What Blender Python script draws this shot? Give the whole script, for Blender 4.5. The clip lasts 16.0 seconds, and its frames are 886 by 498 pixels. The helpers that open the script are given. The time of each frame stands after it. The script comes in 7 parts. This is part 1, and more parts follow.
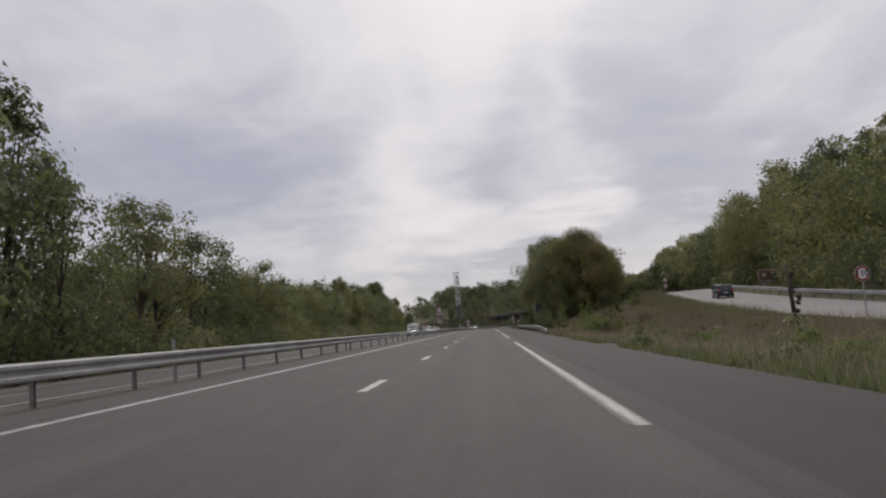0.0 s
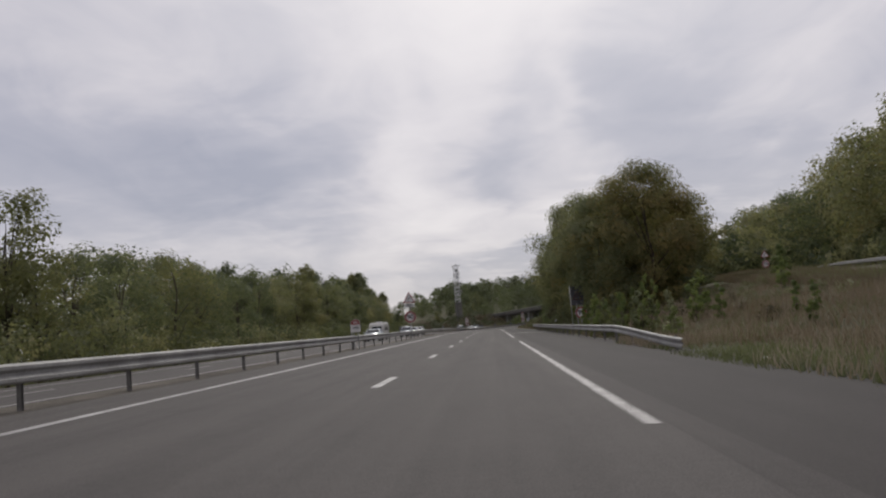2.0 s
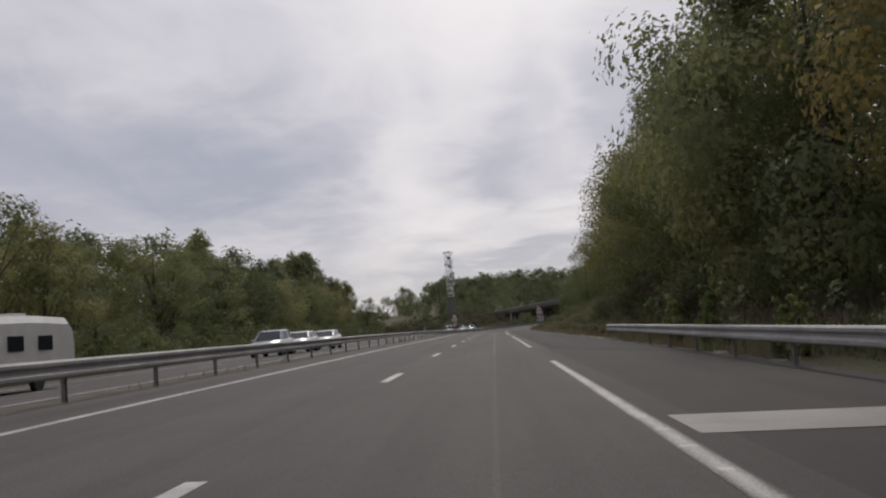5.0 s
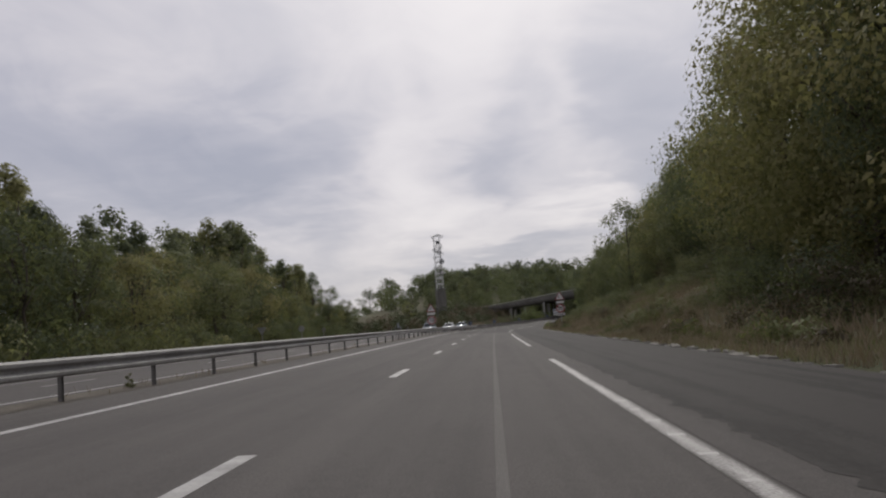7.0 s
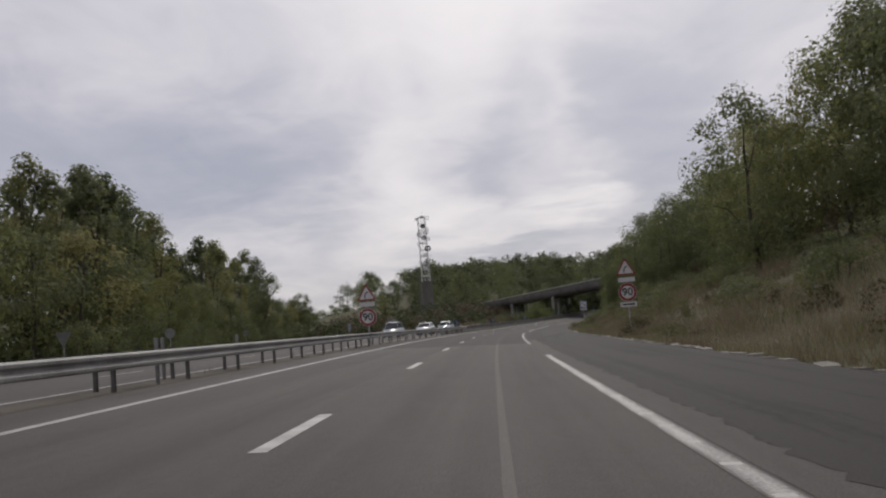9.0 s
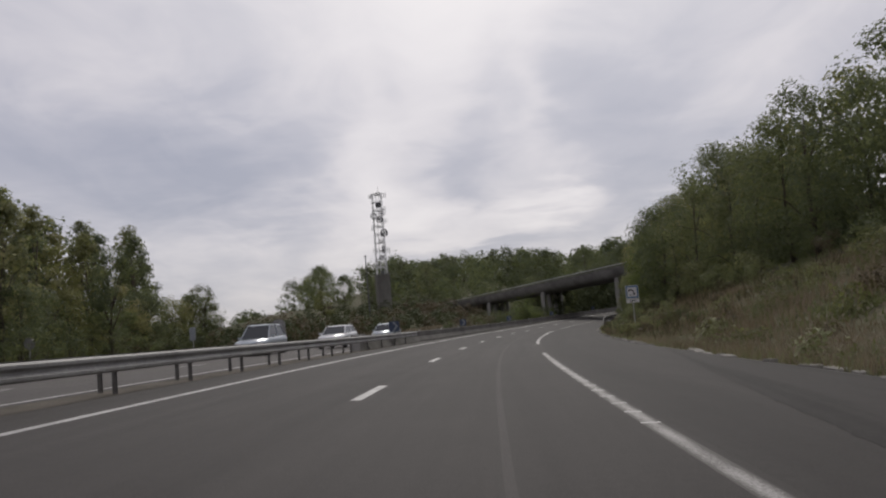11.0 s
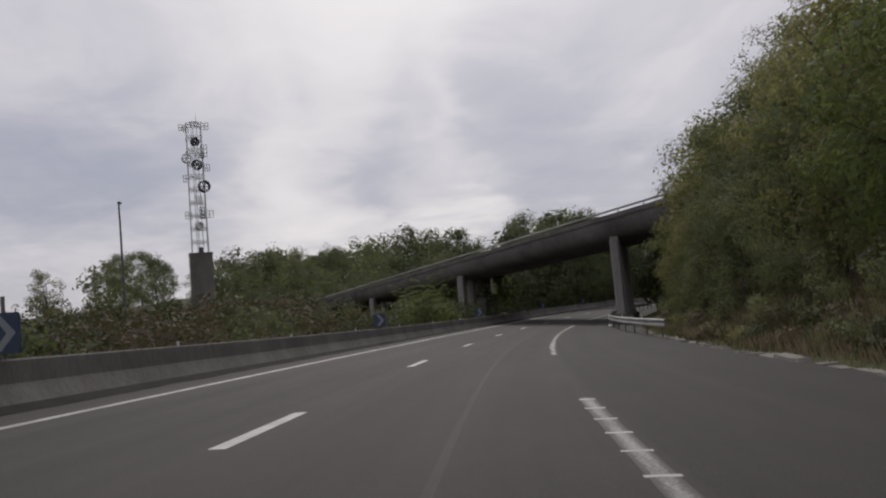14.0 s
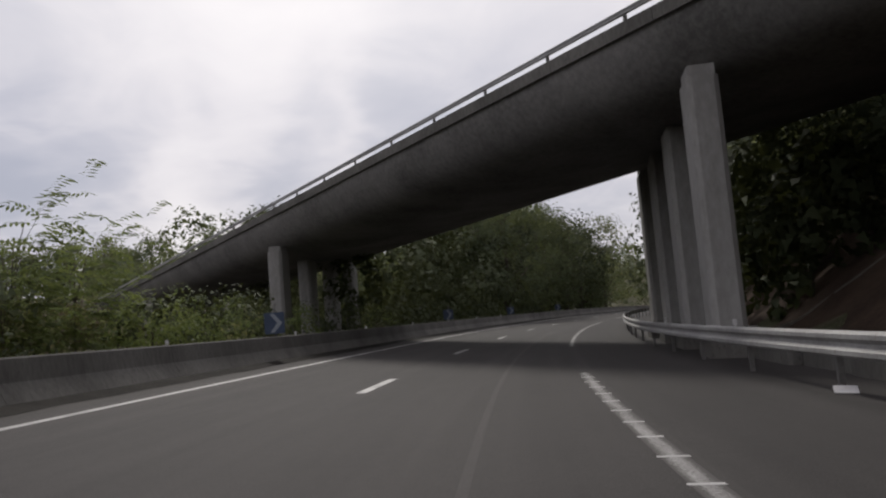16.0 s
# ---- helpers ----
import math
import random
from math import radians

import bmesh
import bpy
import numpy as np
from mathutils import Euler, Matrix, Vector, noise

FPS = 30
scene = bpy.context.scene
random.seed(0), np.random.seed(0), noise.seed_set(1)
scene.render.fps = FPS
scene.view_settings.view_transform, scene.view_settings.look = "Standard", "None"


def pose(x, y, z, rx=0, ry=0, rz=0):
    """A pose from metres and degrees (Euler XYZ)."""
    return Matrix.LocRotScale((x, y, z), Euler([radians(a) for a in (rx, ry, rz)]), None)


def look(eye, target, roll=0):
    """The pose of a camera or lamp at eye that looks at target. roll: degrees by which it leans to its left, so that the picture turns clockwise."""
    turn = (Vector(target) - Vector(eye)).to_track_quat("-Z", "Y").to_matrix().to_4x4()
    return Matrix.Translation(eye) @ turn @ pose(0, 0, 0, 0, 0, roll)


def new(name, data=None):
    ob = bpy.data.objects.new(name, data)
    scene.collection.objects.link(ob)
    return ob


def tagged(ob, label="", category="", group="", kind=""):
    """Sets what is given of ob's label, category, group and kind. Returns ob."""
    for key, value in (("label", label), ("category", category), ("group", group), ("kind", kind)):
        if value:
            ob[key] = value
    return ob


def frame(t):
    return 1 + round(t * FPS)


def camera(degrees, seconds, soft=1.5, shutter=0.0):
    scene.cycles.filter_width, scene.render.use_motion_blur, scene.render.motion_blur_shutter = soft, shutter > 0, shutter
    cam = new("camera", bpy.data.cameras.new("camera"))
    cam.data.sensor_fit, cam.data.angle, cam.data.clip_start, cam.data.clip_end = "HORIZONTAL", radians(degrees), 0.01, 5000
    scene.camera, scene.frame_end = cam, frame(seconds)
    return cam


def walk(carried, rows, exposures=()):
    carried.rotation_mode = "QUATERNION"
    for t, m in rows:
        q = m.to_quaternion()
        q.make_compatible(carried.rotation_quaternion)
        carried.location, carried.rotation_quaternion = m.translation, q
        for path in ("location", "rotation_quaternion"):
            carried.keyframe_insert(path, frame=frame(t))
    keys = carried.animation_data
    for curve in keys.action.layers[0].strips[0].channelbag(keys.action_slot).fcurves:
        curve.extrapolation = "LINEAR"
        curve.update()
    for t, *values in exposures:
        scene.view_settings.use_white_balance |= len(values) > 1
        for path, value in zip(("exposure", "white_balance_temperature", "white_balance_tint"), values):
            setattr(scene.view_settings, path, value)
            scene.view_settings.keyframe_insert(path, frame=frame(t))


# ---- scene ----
# The road is a line of stations s (metres along the lane line); l is the offset to its right.
BENDS_AT = np.arange(120, 561, 40.0)
BENDS = [0.00002, 0.00005, 0.00001, 0.00019, 0.00107, 0.00208, 0.00237, 0.00338, 0.0030, 0.0030, 0.0030, 0.0030]
RISE_AT = np.arange(100, 561, 60.0)
RISE = [-0.03, 0.03, -0.15, -0.35, -0.79, -0.73, 0.37, 1.45]
STATIONS = np.arange(-400, 820, 2.0)
_k = np.interp(STATIONS, BENDS_AT, BENDS)
_k[STATIONS < 120] = 0
ROAD_TH = np.concatenate([[0], np.cumsum((_k[1:] + _k[:-1]) / 2 * 2)])
_m = (ROAD_TH[1:] + ROAD_TH[:-1]) / 2
ROAD_X = np.concatenate([[0], np.cumsum(np.sin(_m) * 2)])
ROAD_Y = np.concatenate([[0], np.cumsum(np.cos(_m) * 2)]) + STATIONS[0]
ROAD_Z = np.convolve(np.pad(np.interp(STATIONS, RISE_AT, RISE), 15, mode="edge"), np.ones(31) / 31, "valid")
ROAD_C = np.interp(STATIONS, [180, 280], [0.0335, 0.0398])


def heading(s):
    return float(np.interp(s, STATIONS, ROAD_TH))


def on_road(s, l, up=0.0):
    """A point at station s and offset l, up metres over the road's plane."""
    th = np.interp(s, STATIONS, ROAD_TH)
    return Vector((float(np.interp(s, STATIONS, ROAD_X) + l * np.cos(th)), float(np.interp(s, STATIONS, ROAD_Y) - l * np.sin(th)),
                   float(np.interp(s, STATIONS, ROAD_Z) - np.interp(s, STATIONS, ROAD_C) * l + up)))


cam = camera(56.79, 16.0, soft=2.2)
EYE_HEIGHT, AIM = 1.026, -2.793
# seconds, station, offset, turn, pitch, roll
DRIVE = [
    (0, 1.11, 2.234, 0.036, 5.540, 4.536),
    (0.5, 14.06, 2.211, -0.063, 5.472, 4.535),
    (1, 26.96, 2.157, -0.113, 5.486, 4.486),
    (1.5, 39.73, 2.154, -0.132, 5.579, 4.467),
    (2, 52.46, 2.170, -0.211, 5.512, 4.531),
    (2.5, 65.24, 2.180, -0.146, 5.606, 4.571),
    (3, 78.16, 2.197, -0.085, 5.601, 4.595),
    (3.5, 91.10, 2.147, -0.041, 5.632, 4.587),
    (4, 103.89, 2.181, -0.091, 5.575, 4.606),
    (4.6, 119.26, 2.199, -0.186, 5.525, 4.608),
    (5.25, 135.90, 2.194, -0.317, 5.487, 4.585),
    (5.9, 152.45, 2.175, -0.392, 5.436, 4.557),
    (6.5, 167.59, 2.159, -0.336, 5.350, 4.543),
    (7, 180.10, 2.147, -0.186, 5.246, 4.543),
    (7.5, 192.52, 2.158, -0.105, 5.186, 4.589),
    (8, 204.83, 2.165, -0.070, 5.163, 4.651),
    (8.5, 216.96, 2.138, -0.082, 5.182, 4.700),
    (9, 228.96, 2.105, -0.088, 5.214, 4.738),
    (9.6, 243.18, 2.073, 0.013, 5.245, 4.747),
    (10.25, 258.36, 2.042, 0.214, 5.278, 4.723),
    (10.9, 273.43, 2.047, 0.451, 5.284, 4.683),
    (11.5, 287.35, 2.111, 0.648, 5.241, 4.650),
    (12, 298.98, 2.212, 0.788, 5.165, 4.630),
    (12.5, 310.56, 2.453, 0.685, 5.119, 4.652),
    (13, 322.28, 2.624, 0.384, 5.164, 4.813),
    (13.5, 334.06, 2.704, -0.017, 5.124, 4.993),
    (14, 345.67, 2.657, -0.320, 5.314, 4.991),
    (14.5, 357.41, 2.568, -0.331, 5.560, 4.856),
    (15, 369.35, 2.499, -0.428, 5.494, 4.802),
    (15.5, 381.02, 2.453, -0.444, 5.629, 4.676),
    (16, 392.25, 2.468, -0.504, 5.923, 4.666),
]


def driver_pose(s, l, turn, pitch, roll):
    eye = on_road(s, l, EYE_HEIGHT)
    yaw, pitch, roll = heading(s) + radians(AIM + turn), radians(pitch), radians(roll)
    ahead = Vector((math.sin(yaw) * math.cos(pitch), math.cos(yaw) * math.cos(pitch), math.sin(pitch)))
    right = Vector((math.cos(yaw), -math.sin(yaw), 0))
    up = right.cross(ahead)
    r, u = math.cos(roll) * right - math.sin(roll) * up, math.sin(roll) * right + math.cos(roll) * up
    return Matrix(((r.x, u.x, -ahead.x, eye.x), (r.y, u.y, -ahead.y, eye.y), (r.z, u.z, -ahead.z, eye.z), (0, 0, 0, 1)))


walk(cam, [(t, driver_pose(s, l, turn, pitch, roll)) for t, s, l, turn, pitch, roll in DRIVE],
     exposures=[(0.0, 0.12), (9.0, 0.12), (13.0, 0.12), (14.5, 0.05), (15.0, 0.08), (16.0, 0.28)])

# ---- world, sun, exposure ----
SUN_UP, SUN_TURN = 39.5, 4.0  # degrees over the horizon, degrees right of +y
sun_way = Vector((math.cos(radians(SUN_UP)) * math.sin(radians(SUN_TURN)), math.cos(radians(SUN_UP)) * math.cos(radians(SUN_TURN)), math.sin(radians(SUN_UP))))
world = bpy.data.worlds.new("overcast_sky")
scene.world = world
world.use_nodes = True


class Nodes:
    """Short hand for building node trees."""

    def __init__(self, tree):
        self.tree = tree
        tree.nodes.clear()

    def link(self, a, b):
        self.tree.links.new(a, b)

    def value(self, socket, x):
        if hasattr(x, "is_linked"):
            self.link(x, socket)
        else:
            socket.default_value = x

    def math(self, op, a, b=0.0, clamp=False):
        n = self.tree.nodes.new("ShaderNodeMath")
        n.operation, n.use_clamp = op, clamp
        self.value(n.inputs[0], a)
        self.value(n.inputs[1], b)
        return n.outputs[0]

    def mix(self, f, a, b, kind="MIX"):
        n = self.tree.nodes.new("ShaderNodeMixRGB")
        n.blend_type = kind
        for sock, x in zip(n.inputs, (f, a, b)):
            self.value(sock, x if hasattr(x, "is_linked") or isinstance(x, (int, float)) else (*x, 1.0)[:4])
        return n.outputs[0]

    def noise(self, vec, scale, detail=3.0, rough=0.55, distort=0.0):
        n = self.tree.nodes.new("ShaderNodeTexNoise")
        if vec is not None:
            self.link(vec, n.inputs["Vector"])
        n.inputs["Scale"].default_value, n.inputs["Detail"].default_value = scale, detail
        n.inputs["Roughness"].default_value, n.inputs["Distortion"].default_value = rough, distort
        return n.outputs["Fac"]

    def ramp(self, f, stops):
        n = self.tree.nodes.new("ShaderNodeValToRGB")
        els = n.color_ramp.elements
        while len(els) < len(stops):
            els.new(0.5)
        for e, (p, c) in zip(els, stops):
            e.position, e.color = p, ((c, c, c, 1) if isinstance(c, (int, float)) else (*c, 1))
        self.link(f, n.inputs[0])
        return n.outputs[0]

    def scaled(self, vec, x, y, z):
        n = self.tree.nodes.new("ShaderNodeVectorMath")
        n.operation = "MULTIPLY"
        self.link(vec, n.inputs[0])
        n.inputs[1].default_value = (x, y, z)
        return n.outputs[0]


# thinner (+) and thicker (-) parts of the cloud: degrees right of +y, degrees up, half width, half height, amount
CLOUDS = [(3, 22.5, 9, 3.5, 0.10), (-0.5, 17.5, 4.5, 4.5, 0.07), (-4.5, 12, 3.6, 4.5, 0.10), (-2.5, 7, 5.5, 2.6, 0.09), (6.6, 15, 1.6, 4.5, 0.07),
          (7.2, 7.3, 3.2, 1.1, 0.11), (-22, 20.5, 10, 3, 0.02), (-16, 11.5, 8.5, 3.8, -0.17), (-31, 13, 7, 6, -0.07), (12, 14.5, 5.5, 4.0, -0.10),
          (1.5, 10.5, 2.0, 3.2, -0.08), (16, 8.5, 7, 2.2, -0.10), (2.4, 4.2, 3.6, 1.0, -0.10), (25, 12, 4, 5, 0.02)]


def build_sky():
    g = Nodes(world.node_tree)
    t = g.tree.nodes
    co = t.new("ShaderNodeTexCoord").outputs["Generated"]
    sep = t.new("ShaderNodeSeparateXYZ")
    g.link(co, sep.inputs[0])
    x, y, z = sep.outputs
    lift = g.math("ADD", g.math("MAXIMUM", z, 0.0), 0.16)
    com = t.new("ShaderNodeCombineXYZ")
    g.link(g.math("DIVIDE", x, lift), com.inputs[0])
    g.link(g.math("DIVIDE", y, lift), com.inputs[1])
    com.inputs[2].default_value = 3.7
    layer = com.outputs[0]
    big = g.noise(g.scaled(layer, 1.0, 0.5, 1), 0.95, 3.0, 0.5, 0.6)
    small = g.noise(g.scaled(layer, 1.4, 0.8, 1), 2.6, 4.0, 0.55, 0.5)
    thick = g.math("ADD", g.math("ADD", g.math("MULTIPLY", big, 0.24), g.math("MULTIPLY", small, 0.17)), 0.30)
    # thin and thick parts of the cloud cover, with wandering edges
    wander = g.noise(g.scaled(layer, 1.2, 0.9, 1), 2.1, 3.0, 0.55, 0.3)
    stray = g.noise(g.scaled(layer, 0.9, 1.3, 1), 3.3, 3.0, 0.55, 0.3)
    way = g.math("ADD", g.math("MULTIPLY", g.math("ARCTAN2", x, y), 57.296), g.math("MULTIPLY", g.math("SUBTRACT", wander, 0.5), 11.0))
    high = g.math("ADD", g.math("MULTIPLY", g.math("ARCSINE", z), 57.296), g.math("MULTIPLY", g.math("SUBTRACT", stray, 0.5), 7.0))
    for az, el, wide, tall, much in CLOUDS:
        u = g.math("DIVIDE", g.math("SUBTRACT", way, az), wide)
        v = g.math("DIVIDE", g.math("SUBTRACT", high, el), tall)
        q = g.math("ADD", g.math("MULTIPLY", u, u), g.math("MULTIPLY", v, v))
        thick = g.math("ADD", thick, g.math("MULTIPLY", g.math("POWER", 2.718, g.math("MULTIPLY", q, -1.0)), much))
    cloud = g.ramp(thick, [(0.36, (0.31, 0.325, 0.41)), (0.455, (0.42, 0.42, 0.492)), (0.54, (0.605, 0.58, 0.622)), (0.64, (0.75, 0.715, 0.735))])
    # light through the cloud round the hidden sun
    dot = t.new("ShaderNodeVectorMath")
    dot.operation = "DOT_PRODUCT"
    g.link(co, dot.inputs[0])
    dot.inputs[1].default_value = sun_way
    glow = g.math("POWER", g.math("MAXIMUM", dot.outputs["Value"], 0.0), 14.0)
    cloud = g.mix(g.math("MULTIPLY", glow, 0.7), cloud, (0.98, 0.95, 0.94))
    low = g.math("POWER", g.math("SUBTRACT", 1.0, g.math("MAXIMUM", z, 0.0), True), 9.0)
    cloud = g.mix(g.math("MULTIPLY", low, 0.45), cloud, (0.66, 0.625, 0.575))
    sky = t.new("ShaderNodeTexSky")
    sky.sky_type, sky.sun_disc = "NISHITA", False
    sky.sun_elevation, sky.sun_rotation = radians(SUN_UP), radians(SUN_TURN)
    b1 = t.new("ShaderNodeBackground")
    g.link(sky.outputs[0], b1.inputs[0])
    b1.inputs[1].default_value = 0.06
    b2 = t.new("ShaderNodeBackground")
    g.link(cloud, b2.inputs[0])
    b2.inputs[1].default_value = 1.0
    m = t.new("ShaderNodeMixShader")
    m.inputs[0].default_value = 0.93
    g.link(b1.outputs[0], m.inputs[1])
    g.link(b2.outputs[0], m.inputs[2])
    out = t.new("ShaderNodeOutputWorld")
    g.link(m.outputs[0], out.inputs[0])


build_sky()
sun = new("sun", bpy.data.lights.new("sun", "SUN"))
sun.data.energy, sun.data.angle, sun.data.color = 1.4, radians(10), (1.0, 0.95, 0.88)
sun.matrix_world = look(sun_way * 200, (0, 0, 0))

# ---- materials ----


def surface(name, dark, light, scale=1.0, fine=30.0, rough=0.8, metal=0.0, bump=0.2, stretch=(1, 1, 1), speck=None, vary=0.0, coords="Object"):
    """A surface whose colour wanders between two tones at a large and a fine scale, with relief."""
    m = bpy.data.materials.new(name)
    m.use_nodes = True
    g = Nodes(m.node_tree)
    t = g.tree.nodes
    co = g.scaled(t.new("ShaderNodeTexCoord").outputs[coords], *stretch)
    a, b = g.noise(co, scale, 4.0), g.noise(co, fine, 3.0, 0.65)
    f = g.ramp(g.math("ADD", g.math("MULTIPLY", a, 0.62), g.math("MULTIPLY", b, 0.38)), [(0.36, 0.0), (0.64, 1.0)])
    colour = g.mix(f, dark, light)
    if speck:
        colour = g.mix(g.ramp(g.noise(co, fine * 2.3, 2.0), [(0.60, 0.0), (0.70, 0.7)]), colour, speck)
    if vary:
        rnd = t.new("ShaderNodeObjectInfo").outputs["Random"]
        colour = g.mix(g.math("MULTIPLY", rnd, vary), colour, tuple(c * 0.45 for c in dark))
    p = t.new("ShaderNodeBsdfPrincipled")
    g.link(colour, p.inputs["Base Color"])
    p.inputs["Metallic"].default_value = metal
    p.inputs["Specular IOR Level"].default_value = 0.12 if rough >= 0.88 else 0.4
    g.link(g.math("ADD", g.math("MULTIPLY", b, 0.25), rough - 0.12), p.inputs["Roughness"])
    if bump:
        n = t.new("ShaderNodeBump")
        n.inputs["Strength"].default_value, n.inputs["Distance"].default_value = bump, 0.02
        g.link(b, n.inputs["Height"])
        g.link(n.outputs[0], p.inputs["Normal"])
    out = t.new("ShaderNodeOutputMaterial")
    g.link(p.outputs[0], out.inputs[0])
    return m


def foliage(name, tones, through_light=0.52, patch=0.35):
    """Leaves: every leaf takes a tone of its own, with patches of one tone over the crown."""
    m = bpy.data.materials.new(name)
    m.use_nodes = True
    g = Nodes(m.node_tree)
    t = g.tree.nodes
    isl = t.new("ShaderNodeNewGeometry").outputs["Random Per Island"]
    co = t.new("ShaderNodeTexCoord").outputs["Object"]
    rnd = t.new("ShaderNodeObjectInfo").outputs["Random"]
    blend = g.math("ADD", g.math("MULTIPLY", g.noise(co, patch, 2.0), 0.55), g.math("MULTIPLY", g.noise(co, patch * 0.26, 1.0), 0.5))
    f = g.math("ADD", g.math("MULTIPLY", isl, 0.2), g.math("ADD", g.math("SUBTRACT", blend, 0.09), g.math("MULTIPLY", g.math("SUBTRACT", rnd, 0.5), 0.5)))
    n = len(tones)
    colour = g.ramp(f, [(0.28 + 0.6 * i / (n - 1), c) for i, c in enumerate(tones)])
    p = t.new("ShaderNodeBsdfPrincipled")
    g.link(colour, p.inputs["Base Color"])
    p.inputs["Roughness"].default_value = 0.75
    p.inputs["Specular IOR Level"].default_value = 0.15
    tr = t.new("ShaderNodeBsdfTranslucent")
    g.link(g.mix(0.5, colour, (0.16, 0.17, 0.03)), tr.inputs[0])
    mx = t.new("ShaderNodeMixShader")
    mx.inputs[0].default_value = through_light
    g.link(p.outputs[0], mx.inputs[1])
    g.link(tr.outputs[0], mx.inputs[2])
    out = t.new("ShaderNodeOutputMaterial")
    g.link(mx.outputs[0], out.inputs[0])
    return m


def plain(name, colour, rough=0.5, metal=0.0, glow=0.0):
    m = bpy.data.materials.new(name)
    m.use_nodes = True
    p = m.node_tree.nodes["Principled BSDF"]
    p.inputs["Base Color"].default_value = (*colour, 1)
    p.inputs["Roughness"].default_value, p.inputs["Metallic"].default_value = rough, metal
    if glow:
        p.inputs["Emission Color"].default_value = (*colour, 1)
        p.inputs["Emission Strength"].default_value = glow
    return m


def asphalt(name, dark, light, streak):
    """Worn asphalt: stones, patches and streaks along the way of travel. UV holds offset and station in metres."""
    m = bpy.data.materials.new(name)
    m.use_nodes = True
    g = Nodes(m.node_tree)
    t = g.tree.nodes
    uv = t.new("ShaderNodeTexCoord").outputs["UV"]
    long = g.noise(g.scaled(uv, 1.7, 0.03, 1), 1.0, 4.0, 0.62)
    wide = g.noise(g.scaled(uv, 0.35, 0.05, 1), 1.0, 3.0)
    grit = g.noise(uv, 42.0, 4.0, 0.7)
    blot = g.noise(g.scaled(uv, 1.0, 0.4, 1), 1.1, 5.0, 0.62)
    mott = g.noise(uv, 7.0, 5.0, 0.72)
    # wheel paths, polished a little darker
    sep = t.new("ShaderNodeSeparateXYZ")
    g.link(uv, sep.inputs[0])
    sway = g.math("ADD", sep.outputs[0], g.math("MULTIPLY", g.noise(g.scaled(uv, 0.2, 0.02, 1), 1.0, 1.0), 0.5))
    path = g.math("COSINE", g.math("MULTIPLY", g.math("SUBTRACT", sway, 1.3), 3.49))
    f = g.math("ADD", g.math("MULTIPLY", long, streak), g.math("ADD", g.math("MULTIPLY", wide, 0.3), g.math("ADD", g.math("MULTIPLY", grit, 0.34), g.math("ADD", g.math("MULTIPLY", mott, 0.26), g.math("MULTIPLY", blot, 0.22)))))
    f = g.math("SUBTRACT", f, g.math("MULTIPLY", path, 0.022))
    mid = (streak + 1.12) / 2
    colour = g.mix(g.ramp(f, [(mid - 0.14, 0.0), (mid + 0.14, 1.0)]), dark, light)
    # stones worn bare and the dark pits between them
    colour = g.mix(g.ramp(g.noise(uv, 55.0, 2.0, 0.7), [(0.36, 0.65), (0.52, 0.0)]), colour, tuple(c * 0.5 for c in dark))
    colour = g.mix(g.ramp(g.noise(uv, 70.0, 2.0, 0.7), [(0.54, 0.0), (0.70, 0.6)]), colour, tuple(c * 1.7 for c in light))
    p = t.new("ShaderNodeBsdfPrincipled")
    g.link(colour, p.inputs["Base Color"])
    g.link(g.math("ADD", g.math("MULTIPLY", grit, 0.2), 0.76), p.inputs["Roughness"])
    p.inputs["Specular IOR Level"].default_value = 0.22
    n = t.new("ShaderNodeBump")
    n.inputs["Strength"].default_value, n.inputs["Distance"].default_value = 0.35, 0.006
    g.link(grit, n.inputs["Height"])
    g.link(n.outputs[0], p.inputs["Normal"])
    out = t.new("ShaderNodeOutputMaterial")
    g.link(p.outputs[0], out.inputs[0])
    return m


def low_growth(name):
    """Earth under moss, low herbs and straw, in drifts of a few metres, with relief like small leaves."""
    m = bpy.data.materials.new(name)
    m.use_nodes = True
    g = Nodes(m.node_tree)
    t = g.tree.nodes
    co = t.new("ShaderNodeTexCoord").outputs["Object"]
    drift, tuft, leaf = g.noise(co, 0.16, 4.0, 0.6), g.noise(co, 1.7, 4.0, 0.65), g.noise(co, 11.0, 3.0, 0.7)
    f = g.math("ADD", g.math("MULTIPLY", drift, 0.6), g.math("MULTIPLY", tuft, 0.4))
    tone = g.ramp(f, [(0.36, (0.066, 0.076, 0.044)), (0.46, (0.096, 0.104, 0.058)), (0.54, (0.128, 0.115, 0.074)), (0.62, (0.145, 0.118, 0.082)), (0.70, (0.105, 0.11, 0.062))])
    # shade in the hollows between the leaves, painted as a dark tone
    colour = g.mix(g.ramp(leaf, [(0.38, 0.75), (0.62, 0.0)]), tone, (0.045, 0.043, 0.027))
    p = t.new("ShaderNodeBsdfPrincipled")
    g.link(colour, p.inputs["Base Color"])
    p.inputs["Roughness"].default_value = 0.95
    p.inputs["Specular IOR Level"].default_value = 0.1
    n = t.new("ShaderNodeBump")
    n.inputs["Strength"].default_value, n.inputs["Distance"].default_value = 0.9, 0.12
    g.link(g.math("ADD", g.math("MULTIPLY", leaf, 0.5), tuft), n.inputs["Height"])
    g.link(n.outputs[0], p.inputs["Normal"])
    out = t.new("ShaderNodeOutputMaterial")
    g.link(p.outputs[0], out.inputs[0])
    return m


